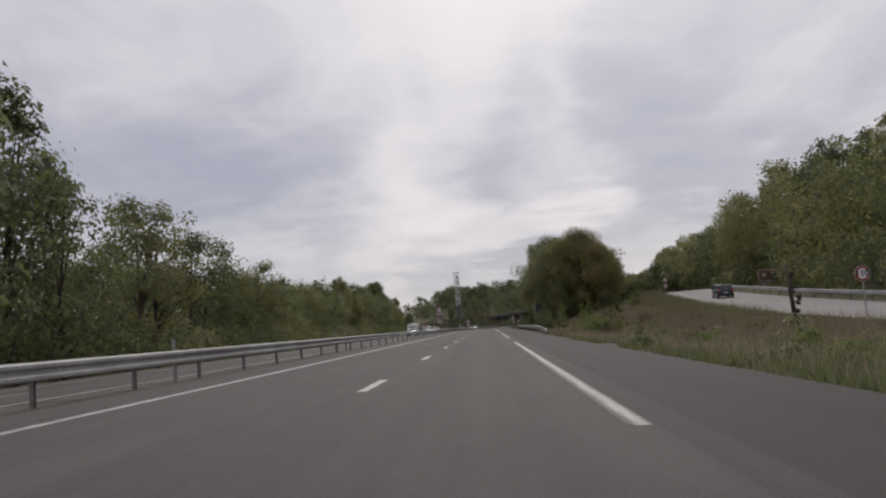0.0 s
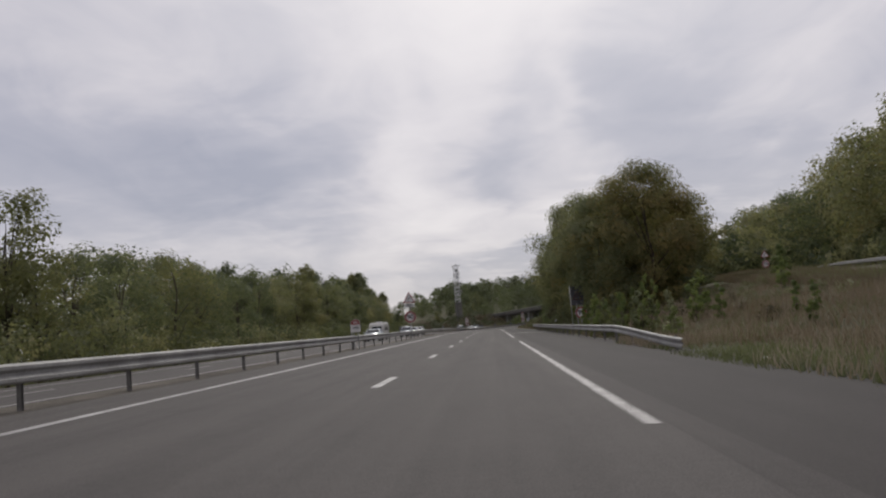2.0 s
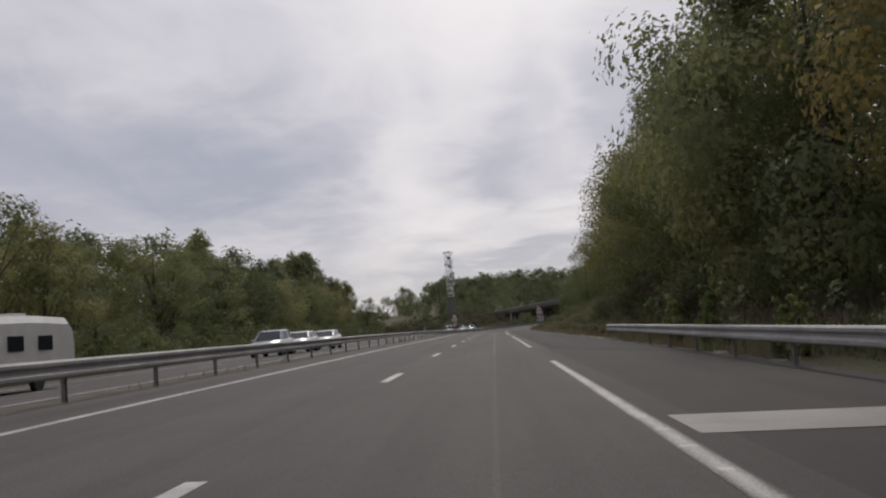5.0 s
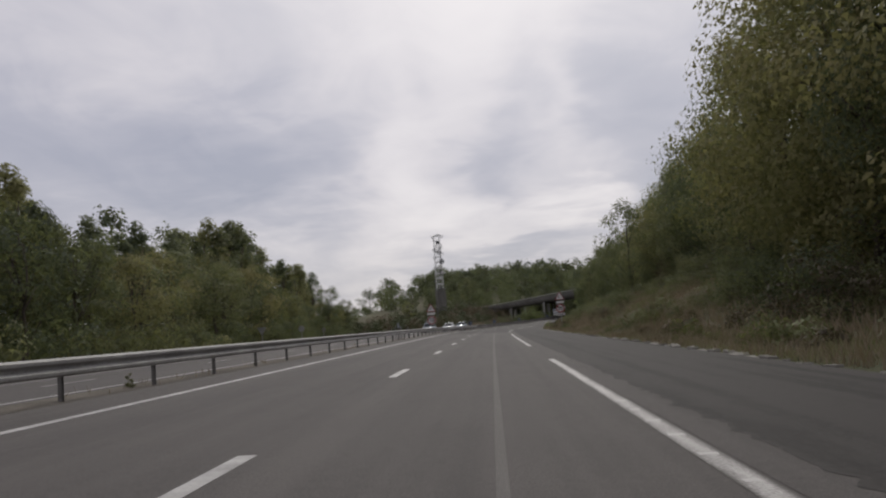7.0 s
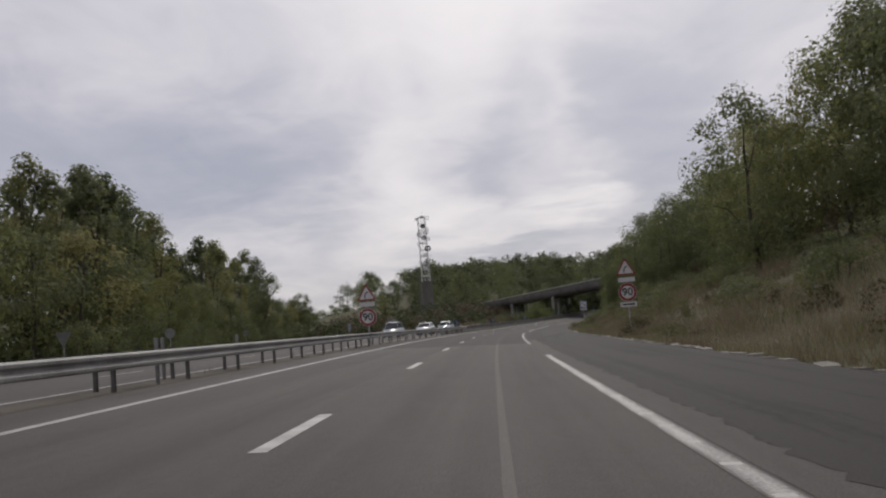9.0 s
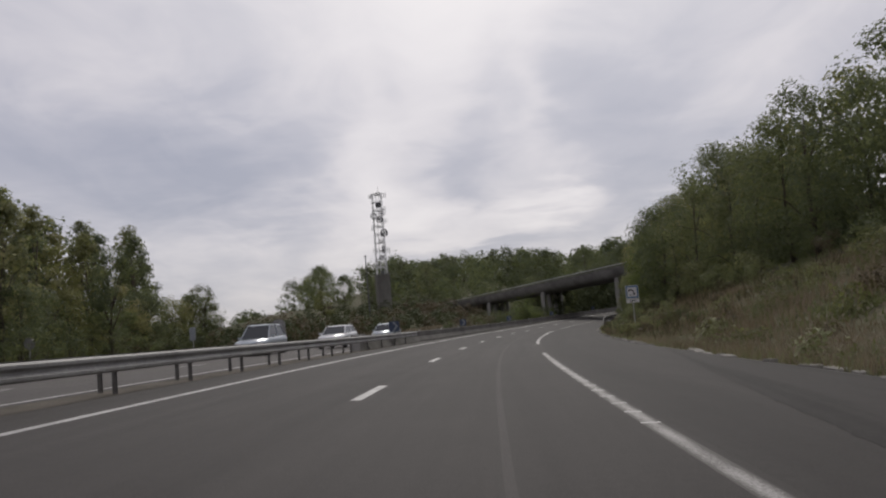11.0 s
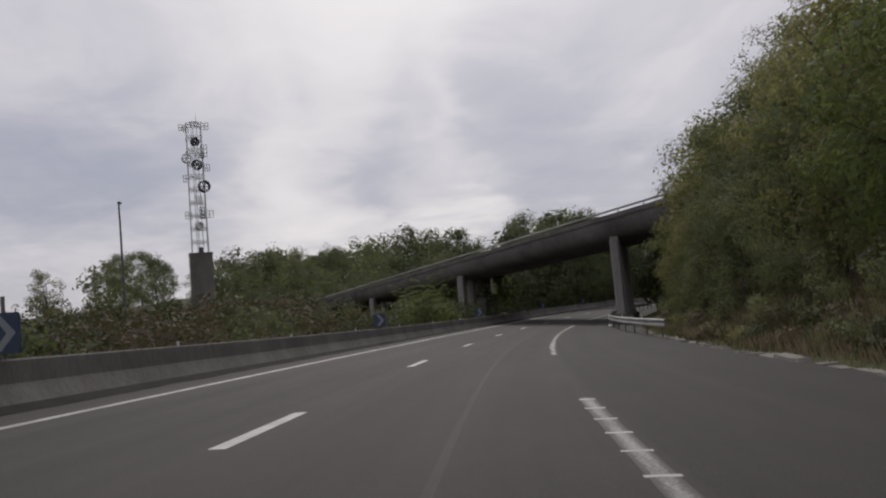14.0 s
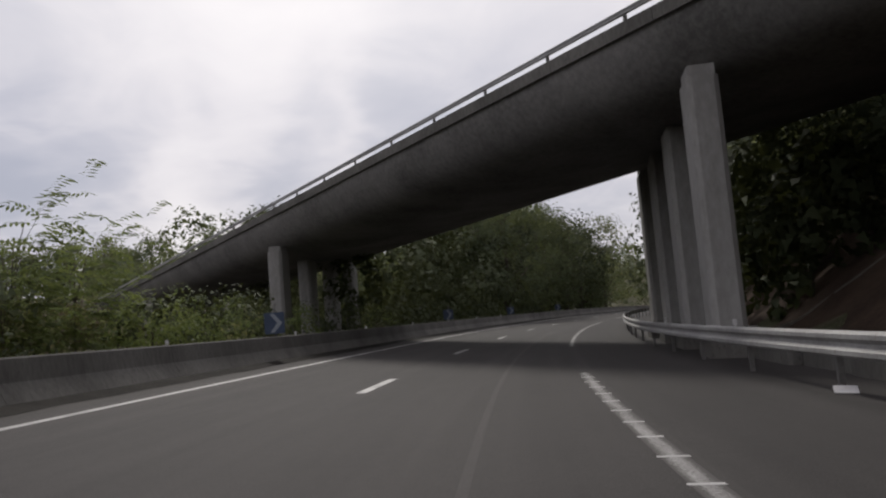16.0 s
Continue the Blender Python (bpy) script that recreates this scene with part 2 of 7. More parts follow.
M_ROAD = asphalt("old_asphalt", (0.055, 0.050, 0.048), (0.098, 0.089, 0.084), 0.45)
# the two BEND asphalts have the weaker light towards the bridge in their colour
M_ROAD_BEND = asphalt("dimmed_asphalt", (0.033, 0.0298, 0.0284), (0.0583, 0.053, 0.05), 0.45)
M_SHOULDER = asphalt("dark_asphalt", (0.035, 0.0312, 0.0298), (0.058, 0.0523, 0.05), 0.3)
M_SHOULDER_BEND = asphalt("dimmed_shoulder_asphalt", (0.0285, 0.0258, 0.0246), (0.0505, 0.046, 0.0433), 0.35)
M_SEAM = asphalt("asphalt_seam", (0.045, 0.0405, 0.039), (0.078, 0.0706, 0.067), 0.4)
M_FRESH = asphalt("fresh_black_asphalt", (0.016, 0.0145, 0.014), (0.04, 0.0365, 0.0348), 0.9)
M_RAMP = asphalt("pale_asphalt", (0.19, 0.18, 0.175), (0.27, 0.26, 0.25), 0.3)
M_PAINT = surface("road_paint", (0.2, 0.195, 0.187), (0.45, 0.44, 0.425), 1.5, 22, 0.6, bump=0.1, coords="UV")
M_RIB = surface("bright_rib_paint", (0.32, 0.31, 0.3), (0.47, 0.46, 0.445), 1.5, 22, 0.6, bump=0.1, coords="UV")


def worn_paint(name, middle, half, wear):
    """Line paint rubbed away from its edges inwards. UV holds offset and station in metres."""
    m = bpy.data.materials.new(name)
    m.use_nodes = True
    g = Nodes(m.node_tree)
    t = g.tree.nodes
    uv = t.new("ShaderNodeTexCoord").outputs["UV"]
    sep = t.new("ShaderNodeSeparateXYZ")
    g.link(uv, sep.inputs[0])
    d = g.math("DIVIDE", g.math("ABSOLUTE", g.math("SUBTRACT", sep.outputs[0], middle)), half)
    chip, long = g.noise(uv, 34.0, 4.0, 0.72), g.noise(g.scaled(uv, 6.0, 0.7, 1), 1.0, 3.0, 0.6)
    left = g.math("SUBTRACT", 1.28 - wear, g.math("MULTIPLY", g.math("POWER", d, 2.2), 0.35 + 0.5 * wear))
    f = g.math("ADD", left, g.math("ADD", g.math("MULTIPLY", g.math("SUBTRACT", chip, 0.5), 1.5), g.math("MULTIPLY", g.math("SUBTRACT", long, 0.5), 0.9)))
    f = g.ramp(f, [(0.2, 0.0), (0.95, 1.0)])
    colour = g.mix(f, (0.06, 0.055, 0.051), (0.43, 0.42, 0.405))
    p = t.new("ShaderNodeBsdfPrincipled")
    g.link(colour, p.inputs["Base Color"])
    p.inputs["Roughness"].default_value, p.inputs["Specular IOR Level"].default_value = 0.7, 0.25
    out = t.new("ShaderNodeOutputMaterial")
    g.link(p.outputs[0], out.inputs[0])
    return m


M_LINE = worn_paint("rubbed_edge_line_paint", 3.64, 0.1, 0.5)
M_LINE_WORN = worn_paint("badly_worn_edge_line_paint", 3.6, 0.1, 0.72)
M_SEAL = surface("pale_joint_filler", (0.16, 0.15, 0.14), (0.28, 0.265, 0.25), 0.5, 12, 0.7, bump=0.1, coords="UV")
M_JOINT = asphalt("worn_paving_joint", (0.088, 0.082, 0.078), (0.14, 0.13, 0.123), 0.3)
M_JOINT_OLD = asphalt("old_paving_joint", (0.07, 0.064, 0.061), (0.115, 0.106, 0.1), 0.3)
M_JOINT_BEND = asphalt("faint_paving_joint", (0.046, 0.042, 0.04), (0.076, 0.07, 0.066), 0.3)
M_EARTH = low_growth("verge_earth")
M_GRIME = surface("dark_road_grime", (0.012, 0.011, 0.0095), (0.03, 0.027, 0.023), 1.2, 9, 0.95, bump=0.8, speck=(0.05, 0.045, 0.038))
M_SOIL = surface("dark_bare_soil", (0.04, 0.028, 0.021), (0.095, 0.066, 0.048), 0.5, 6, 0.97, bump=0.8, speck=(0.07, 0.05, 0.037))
M_DIRT = surface("median_dirt", (0.072, 0.064, 0.053), (0.145, 0.13, 0.108), 0.6, 9, 0.95, bump=0.6, speck=(0.25, 0.23, 0.2))
M_STONE = surface("pale_kerb_stone", (0.17, 0.16, 0.145), (0.4, 0.385, 0.35), 1.0, 14, 0.9, bump=0.4, vary=0.6)
M_ZINC = surface("galvanised_steel", (0.26, 0.26, 0.258), (0.43, 0.43, 0.425), 0.6, 8, 0.68, metal=0.2, bump=0.05, speck=(0.3, 0.28, 0.25))
M_RAIL = surface("weathered_rail_steel", (0.23, 0.225, 0.217), (0.38, 0.375, 0.363), 0.7, 9, 0.68, metal=0.15, bump=0.05, speck=(0.2, 0.18, 0.15))
M_ZINC_DULL = surface("dull_galvanised_steel", (0.11, 0.105, 0.1), (0.22, 0.215, 0.205), 2.0, 20, 0.65, metal=0.3, bump=0.1)
M_CONCRETE = surface("weathered_concrete", (0.098, 0.094, 0.086), (0.19, 0.183, 0.168), 0.45, 10, 0.9, bump=0.25, stretch=(1, 1, 0.35), speck=(0.086, 0.083, 0.079))
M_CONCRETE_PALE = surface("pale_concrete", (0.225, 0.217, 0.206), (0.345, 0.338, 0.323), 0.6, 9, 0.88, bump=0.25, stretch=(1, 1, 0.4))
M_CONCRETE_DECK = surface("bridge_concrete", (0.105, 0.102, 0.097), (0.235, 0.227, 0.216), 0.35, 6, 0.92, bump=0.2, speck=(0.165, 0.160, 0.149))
M_BARK = surface("bark", (0.05, 0.042, 0.034), (0.13, 0.11, 0.09), 1.2, 14, 0.95, bump=0.8, stretch=(1, 1, 0.25))
M_WHITE = surface("sign_white", (0.5, 0.49, 0.49), (0.62, 0.61, 0.6), 2, 20, 0.45, bump=0.0)
M_RED = surface("sign_red", (0.19, 0.028, 0.03), (0.27, 0.042, 0.042), 2, 20, 0.45, bump=0.0)
M_DIM_RED = surface("dim_red_lamps", (0.045, 0.014, 0.014), (0.075, 0.02, 0.019), 2, 20, 0.6, bump=0.0)
M_BLACK = plain("sign_black", (0.015, 0.015, 0.017), 0.5)
M_BLUE = surface("sign_blue", (0.02, 0.09, 0.2), (0.035, 0.13, 0.27), 2, 20, 0.45, bump=0.0)
M_UNLIT = surface("unlit_arrow_lamps", (0.2, 0.22, 0.25), (0.27, 0.29, 0.32), 3, 30, 0.5, bump=0.1)
M_NAVY = surface("chevron_blue", (0.034, 0.05, 0.088), (0.054, 0.074, 0.122), 2, 20, 0.45, bump=0.0)
M_BROWN = surface("sign_brown", (0.11, 0.06, 0.04), (0.17, 0.1, 0.075), 2, 20, 0.55, bump=0.0)
M_GREY = surface("sign_back_grey", (0.2, 0.2, 0.2), (0.32, 0.32, 0.32), 2, 20, 0.5, metal=0.3, bump=0.0)
M_TOWER = surface("painted_tower_steel", (0.446, 0.446, 0.459), (0.675, 0.675, 0.675), 1, 10, 0.55, metal=0.2, bump=0.0)
M_TOWER_DARK = surface("dark_antenna_steel", (0.05, 0.05, 0.055), (0.1, 0.1, 0.11), 1, 10, 0.6, bump=0.0)
M_GLASS = plain("car_glass", (0.02, 0.025, 0.03), 0.08)
M_TYRE = plain("tyre_rubber", (0.02, 0.02, 0.02), 0.9)
M_CHROME = plain("rim_metal", (0.45, 0.45, 0.46), 0.35, 0.9)
M_LAMP = plain("headlamp_glass", (0.85, 0.86, 0.88), 0.15)
M_TAIL = plain("tail_lamp", (0.35, 0.02, 0.02), 0.25)
M_CARWHITE = plain("white_car_paint", (0.68, 0.69, 0.7), 0.25)
M_CARSILVER = plain("silver_car_paint", (0.42, 0.46, 0.5), 0.3, 0.35)
M_CARDARK = plain("dark_car_paint", (0.015, 0.025, 0.028), 0.25)
M_CARAVAN = surface("caravan_shell", (0.5, 0.49, 0.46), (0.62, 0.61, 0.58), 1.0, 12, 0.5, bump=0.0)
LEAF_GREEN = foliage("leaves_green", [(0.107, 0.132, 0.085), (0.164, 0.192, 0.115), (0.234, 0.252, 0.144), (0.34, 0.311, 0.161)])
LEAF_DARK = foliage("leaves_dark_green", [(0.0694, 0.0874, 0.0627), (0.106, 0.132, 0.0862), (0.153, 0.176, 0.105), (0.22, 0.22, 0.128)])
LEAF_AUTUMN = foliage("leaves_turning_brown", [(0.118, 0.137, 0.078), (0.195, 0.189, 0.094), (0.309, 0.236, 0.104), (0.472, 0.295, 0.118)])
LEAF_YELLOW = foliage("leaves_yellow_green", [(0.165, 0.172, 0.089), (0.21, 0.217, 0.106), (0.265, 0.252, 0.128), (0.32, 0.285, 0.147)])
LEAF_GREY = foliage("leaves_grey_green", [(0.101, 0.113, 0.067), (0.127, 0.139, 0.08), (0.158, 0.168, 0.1), (0.192, 0.197, 0.124)])
GRASS_DRY = foliage("dry_grass", [(0.203, 0.164, 0.129), (0.258, 0.209, 0.16), (0.32, 0.262, 0.203), (0.39, 0.328, 0.268)], 0.2, 0.12)
GRASS_GREEN = foliage("green_grass", [(0.133, 0.15, 0.083), (0.173, 0.195, 0.102), (0.222, 0.234, 0.128), (0.27, 0.264, 0.161)], 0.25, 0.12)
WEED_RUST = foliage("rust_brown_weeds", [(0.137, 0.11, 0.085), (0.179, 0.14, 0.105), (0.228, 0.172, 0.127), (0.266, 0.213, 0.164)], 0.2, 0.2)
WEED_DARK = foliage("dark_withered_weeds", [(0.064, 0.052, 0.04), (0.085, 0.068, 0.05), (0.108, 0.085, 0.062), (0.135, 0.105, 0.078)], 0.2, 0.2)
# leaf tone with the shade under and behind the bridge put into it
LEAF_SHADE_DARK = foliage("shade_dark_leaves", [(0.04, 0.05, 0.03), (0.0562, 0.0688, 0.0375), (0.075, 0.0887, 0.0475), (0.095, 0.105, 0.0562)], 0.15)
LEAF_LIME = foliage("lime_green_leaves", [(0.12, 0.16, 0.065), (0.16, 0.21, 0.08), (0.2, 0.25, 0.095), (0.24, 0.28, 0.11)])

# ---- building helpers ----


class Shape:
    """Collects faces for one mesh."""

    def __init__(self):
        self.v, self.f, self.uv = [], [], None

    def poly(self, pts):
        n = len(self.v)
        self.v += [tuple(p) for p in pts]
        self.f.append(tuple(range(n, n + len(pts))))

    def box(self, centre, size, m=None, chamfer=0.0):
        """A box; with a chamfer its upright edges are cut."""
        x, y, z = (d / 2 for d in size)
        c = min(chamfer, x * 0.9, y * 0.9)
        ring = [(-x + c, -y), (x - c, -y), (x, -y + c), (x, y - c), (x - c, y), (-x + c, y), (-x, y - c), (-x, -y + c)] if c else [(-x, -y), (x, -y), (x, y), (-x, y)]
        self.prism(ring, -z, z, centre, m)

    def prism(self, ring, z0, z1, centre=(0, 0, 0), m=None, top=1.0):
        """A ring of (x, y) raised from z0 to z1, its top scaled."""
        n, k = len(self.v), len(ring)
        pts = [Vector((x, y, z0)) for x, y in ring] + [Vector((x * top, y * top, z1)) for x, y in ring]
        c = Vector(centre)
        self.v += [tuple((m @ p if m else p) + c) for p in pts]
        self.f += [(n + i, n + (i + 1) % k, n + k + (i + 1) % k, n + k + i) for i in range(k)]
        self.f += [tuple(range(n + k - 1, n - 1, -1)), tuple(range(n + k, n + 2 * k))]

    def tube(self, a, b, ra, rb=None, k=6):
        a, b = Vector(a), Vector(b)
        rb = ra if rb is None else rb
        q = (b - a).to_track_quat("Z", "Y").to_matrix()
        n = len(self.v)
        for p, r in ((a, ra), (b, rb)):
            self.v += [tuple(p + q @ Vector((r * math.cos(2 * math.pi * i / k), r * math.sin(2 * math.pi * i / k), 0))) for i in range(k)]
        self.f += [(n + i, n + (i + 1) % k, n + k + (i + 1) % k, n + k + i) for i in range(k)]
        self.f += [tuple(range(n + k - 1, n - 1, -1)), tuple(range(n + k, n + 2 * k))]

    def sweep(self, sections, closed=True, caps=True):
        """Rows of points, each row a section of the same length."""
        n, k = len(self.v), len(sections[0])
        for row in sections:
            self.v += [tuple(p) for p in row]
        for j in range(len(sections) - 1):
            for i in range(k if closed else k - 1):
                a, b = n + j * k + i, n + j * k + (i + 1) % k
                self.f.append((a, b, b + k, a + k))
        if closed and caps:
            self.f.append(tuple(range(n + k - 1, n - 1, -1)))
            self.f.append(tuple(range(n + (len(sections) - 1) * k, n + len(sections) * k)))

    def mesh(self, name, material, smooth=False):
        me = bpy.data.meshes.new(name)
        me.from_pydata(self.v, [], self.f)
        if self.uv is not None:
            layer = me.uv_layers.new()
            idx = np.zeros(len(me.loops), dtype=np.int64)
            me.loops.foreach_get("vertex_index", idx)
            layer.data.foreach_set("uv", np.array(self.uv, dtype=np.float32)[idx].ravel())
        for one in material if isinstance(material, (list, tuple)) else [material]:
            me.materials.append(one)
        if smooth:
            me.polygons.foreach_set("use_smooth", [True] * len(me.polygons))
        me.update()
        return me


def part(name, shape, material, parent, label="", smooth=False):
    """One mesh object under a thing or a part."""
    ob = new(name, shape.mesh(name, material, smooth) if isinstance(shape, Shape) else shape)
    ob.parent = parent
    return tagged(ob, label)


def thing(name, m, label, category, group="", kind=""):
    ob = new(name)
    ob.matrix_world = m
    return tagged(ob, label, category, group, kind)


def words(text, size, material, depth=0.004):
    """Letters as a mesh, centred, standing in the XZ plane and facing -Y."""
    cu = bpy.data.curves.new("letters", "FONT")
    cu.body, cu.size, cu.align_x, cu.align_y, cu.extrude = text, size, "CENTER", "CENTER", depth
    cu.offset = size * 0.018
    tmp = new("letters", cu)
    me = bpy.data.meshes.new_from_object(tmp.evaluated_get(bpy.context.evaluated_depsgraph_get()))
    bpy.data.objects.remove(tmp)
    me.transform(Matrix.Rotation(radians(90), 4, "X"))
    me.materials.clear()
    me.materials.append(material)
    return me


# ---- lie of the land ----
RAMP_Y = [-60, 20, 47, 62, 83, 113, 132, 150, 200, 280]
RAMP_X = [26, 24.5, 23.8, 23.4, 23.8, 26.8, 30.0, 34.0, 46.0, 68.0]
RAMP_Z = [-0.9, -0.8, -0.5, 0.1, 1.2, 2.7, 3.5, 4.1, 5.4, 7.0]
RAMP_WIDTH = 8.2


def step_between(v, a, b):
    u = np.clip((v - a) / (b - a), 0, 1)
    return u * u * (3 - 2 * u)


def station_of(x, y):
    """Station and offset of points on the plan."""
    x, y = np.atleast_1d(np.asarray(x, float)), np.atleast_1d(np.asarray(y, float))
    s, l = np.zeros_like(x), np.zeros_like(x)
    for i in range(0, len(x), 4000):
        a, b = x[i:i + 4000, None], y[i:i + 4000, None]
        j = ((a - ROAD_X[None]) ** 2 + (b - ROAD_Y[None]) ** 2).argmin(1)
        th, dx, dy = ROAD_TH[j], a[:, 0] - ROAD_X[j], b[:, 0] - ROAD_Y[j]
        s[i:i + 4000] = STATIONS[j] + dx * np.sin(th) + dy * np.cos(th)
        l[i:i + 4000] = dx * np.cos(th) - dy * np.sin(th)
    return s, l


def opposite_shift(s):
    """How far the other carriageway draws away to the left."""
    return 9.0 * step_between(s, 335, 440)


def land(x, y):
    """Height of the ground at points of the plan."""
    x, y = np.atleast_1d(np.asarray(x, float)), np.atleast_1d(np.asarray(y, float))
    s, l = station_of(x, y)
    zr, c = np.interp(s, STATIONS, ROAD_Z), np.interp(s, STATIONS, ROAD_C)
    z = zr - c * np.clip(l, -6.0, 8.4)
    k = np.interp(s, [150, 300], [-0.02, 0.025])
    far = 17.5 + opposite_shift(s)
    z += k * np.clip(-6.0 - l, 0, far - 6)
    z -= 0.5 * step_between(-l, far, far + 4)
    hill = step_between(s, 365, 440) * step_between(x, -75, -25)
    z += hill * (np.clip(-l - far - 3, 0, 45) * 0.15 + np.clip(-l - far - 48, 0, 120) * 0.13)
    # right: the ramp's embankment, then the wooded slope
    rx, rz = np.interp(y, RAMP_Y, RAMP_X), np.interp(y, RAMP_Y, RAMP_Z)
    edge = zr - c * 8.4
    u = np.clip((x - 9.0) / np.maximum(rx - 10.0, 1), 0, 1)
    bank = edge + (rz - edge) * (0.25 * u + 0.75 * u * u * (3 - 2 * u)) - edge + edge
    over = np.where(x > rx - 1, rz + 0.012 * np.clip(x - rx, 0, RAMP_WIDTH), bank)
    ledge = 3 + 8 * step_between(y, 75, 100) * (1 - step_between(y, 142, 165))
    over = over + np.clip(x - rx - RAMP_WIDTH - ledge, 0, 45) * 0.33 + np.clip(x - rx - RAMP_WIDTH - 48, 0, 80) * 0.12
    steep = 1 + 1.15 * step_between(s, 385, 402) * (1 - step_between(s, 440, 455))
    rise = np.interp(s, [165, 208, 222, 238], [0.13, 0.13, 0.2, 0.33])
    slope = edge + np.clip(l - 9.2, 0, 15) * rise * steep + np.clip(l - 24.2, 0, 50) * 0.2
    mix = step_between(y, 165, 215)
    zright = over * (1 - mix) + slope * mix
    z = np.where(l > 8.6, zright, z)
    # rolling country far away
    d = np.hypot(x, y - 250)
    z += (3 * np.sin(x / 170 + 1) * np.cos(y / 210) - 3) * step_between(d, 320, 800)
    z += 26 * step_between(y, 640, 1100) * step_between(x, -260, 60)
    return z


def on_land(x, y, up=0.0):
    return Vector((x, y, float(land(x, y)[0]) + up))


def lines(parts):
    return np.concatenate([np.arange(a, b, c) for a, b, c in parts])


gx = lines([(-3200, -800, 400), (-800, -200, 60), (-200, -60, 10), (-60, 72, 2.2), (72, 200, 9), (200, 800, 60), (800, 3300, 400)])
gy = lines([(-3000, -400, 400), (-400, -60, 40), (-60, 500, 2.8), (500, 760, 10), (760, 1200, 60), (1200, 3600, 400)])
GX, GY = np.meshgrid(gx, gy)
GS, GL = station_of(GX.ravel(), GY.ravel())
GZ = land(GX.ravel(), GY.ravel())
GZ -= 0.10 * ((GL > -5.6) & (GL < 8.0) & (GS < 800)) + 0.10 * ((GL <= -5.6) & (GL > -19 - opposite_shift(GS)))
GZ -= 0.12 * ((GX.ravel() > np.interp(GY.ravel(), RAMP_Y, RAMP_X) - 2) & (GX.ravel() < np.interp(GY.ravel(), RAMP_Y, RAMP_X) + RAMP_WIDTH + 2) & (GY.ravel() < 215))
rough = np.array([noise.noise(Vector((x * 0.21, y * 0.21, 0))) for x, y in zip(GX.ravel(), GY.ravel())])
GZ += 0.16 * rough * ((GL > 10) | (GL < -21))
sheet = Shape()
sheet.v = list(map(tuple, np.stack([GX.ravel(), GY.ravel(), GZ], -1)))
nx = len(gx)
sheet.f = [(j * nx + i, j * nx + i + 1, (j + 1) * nx + i + 1, (j + 1) * nx + i) for j in range(len(gy) - 1) for i in range(nx - 1)]
ground = tagged(new("ground", sheet.mesh("ground", M_EARTH, True)), "rolling verge and hillside of earth with dry grass", "ground", kind="structure")

# ---- carriageways ----


def strip(name, s0, s1, ls, material, up=0.0, ds=2.0, shift=None, thick=0.0, slope=None, squeeze=None):
    """A ribbon on the road between offsets ls, from station s0 to s1; shift(s) moves it aside, slope(s, l) its height."""
    sh = Shape()
    sh.uv = []
    n = max(2, int(math.ceil((s1 - s0) / ds)) + 1)
    rows = []
    for i in range(n):
        s = s0 + (s1 - s0) * i / (n - 1)
        d = float(shift(s)) if shift else 0.0
        row = []
        for l in ls:
            l = ls[0] + (l - ls[0]) * squeeze(s) if squeeze else l
            p = on_road(s, l - d, up)
            if slope:
                p.z = slope(s, l - d) + up
            row.append(p)
        if thick:
            row += [row[-1] - Vector((0, 0, thick)), row[0] - Vector((0, 0, thick))]
            sh.uv += [(l, s) for l in (*ls, ls[-1], ls[0])]
        else:
            sh.uv += [(l, s) for l in ls]
        rows.append(row)
    sh.sweep(rows, closed=bool(thick))
    return sh.mesh(name, material)


def opposite_height(s, l):
    k = float(np.interp(s, [150, 300], [-0.02, 0.025]))
    return on_road(s, -6.0).z + k * (-6.0 - l)


road = tagged(new("road", strip("road", -60, 560, [-5.15, -3.6, -1.8, 0, 1.8, 3.6, 3.78], M_ROAD)), "worn grey asphalt carriageway of two lanes", "road", kind="structure")
shoulder = tagged(new("road_shoulder", strip("road_shoulder", -60, 560, [3.78, 5.3, 6.8, 8.0], M_SHOULDER, 0.0, squeeze=lambda s: float(np.interp(s, [20, 50], [0.735, 1.0])))), "dark asphalt hard shoulder beside the carriageway", "shoulder", kind="structure")
far_road = tagged(new("road_opposite", strip("road_opposite", -60, 560, [-6.1, -8, -10.2, -12, -14, -17], M_ROAD, shift=opposite_shift, slope=opposite_height)),
                  "grey asphalt carriageway for oncoming traffic", "road", kind="structure")


def ragged(s):
    """How much of the shoulder's width the newer surface covers at a station."""
    return min(1.0, (s - 152) / 8, (306 - s) / 30) * (0.955 + 0.02 * noise.noise(Vector((s * 0.25, 0, 0))) + 0.022 * noise.noise(Vector((s * 1.3, 3, 0))) + 0.03 * noise.noise(Vector((s * 4.1, 5, 0))))


part("course_seam", strip("course_seam", -60, 268, [3.78, 3.95, 4.15], M_SEAM, 0.0015), None, shoulder)
part("fresh_surface", strip("fresh_surface", 152, 306, [7.9, 6.8, 5.5, 4.0], M_FRESH, 0.006, 0.12, squeeze=ragged), None, shoulder)
part("old_course", strip("old_course", 160, 274, [3.78, 4.05, 4.35], M_ROAD, 0.003), None, shoulder)
# added overlays from station 268: darker asphalt in place of the bend's dimmer light
part("resurfaced_course", strip("resurfaced_course", 268, 560, [-5.1, -3.6, -1.8, 0, 1.8, 3.6, 3.78], M_ROAD_BEND, 0.0025), None, road)
part("resurfaced_course", strip("resurfaced_course", 268, 560, [3.78, 5.3, 6.8, 7.98], M_SHOULDER_BEND, 0.0025), None, shoulder)
median = tagged(new("median_strip", strip("median_strip", -60, 560, [-5.15, -5.35, -5.7, -6.1], M_DIRT, 0.004)), "strip of dirt and grit under the median rail", "median", kind="structure")
wide = Shape()
wide.uv = []
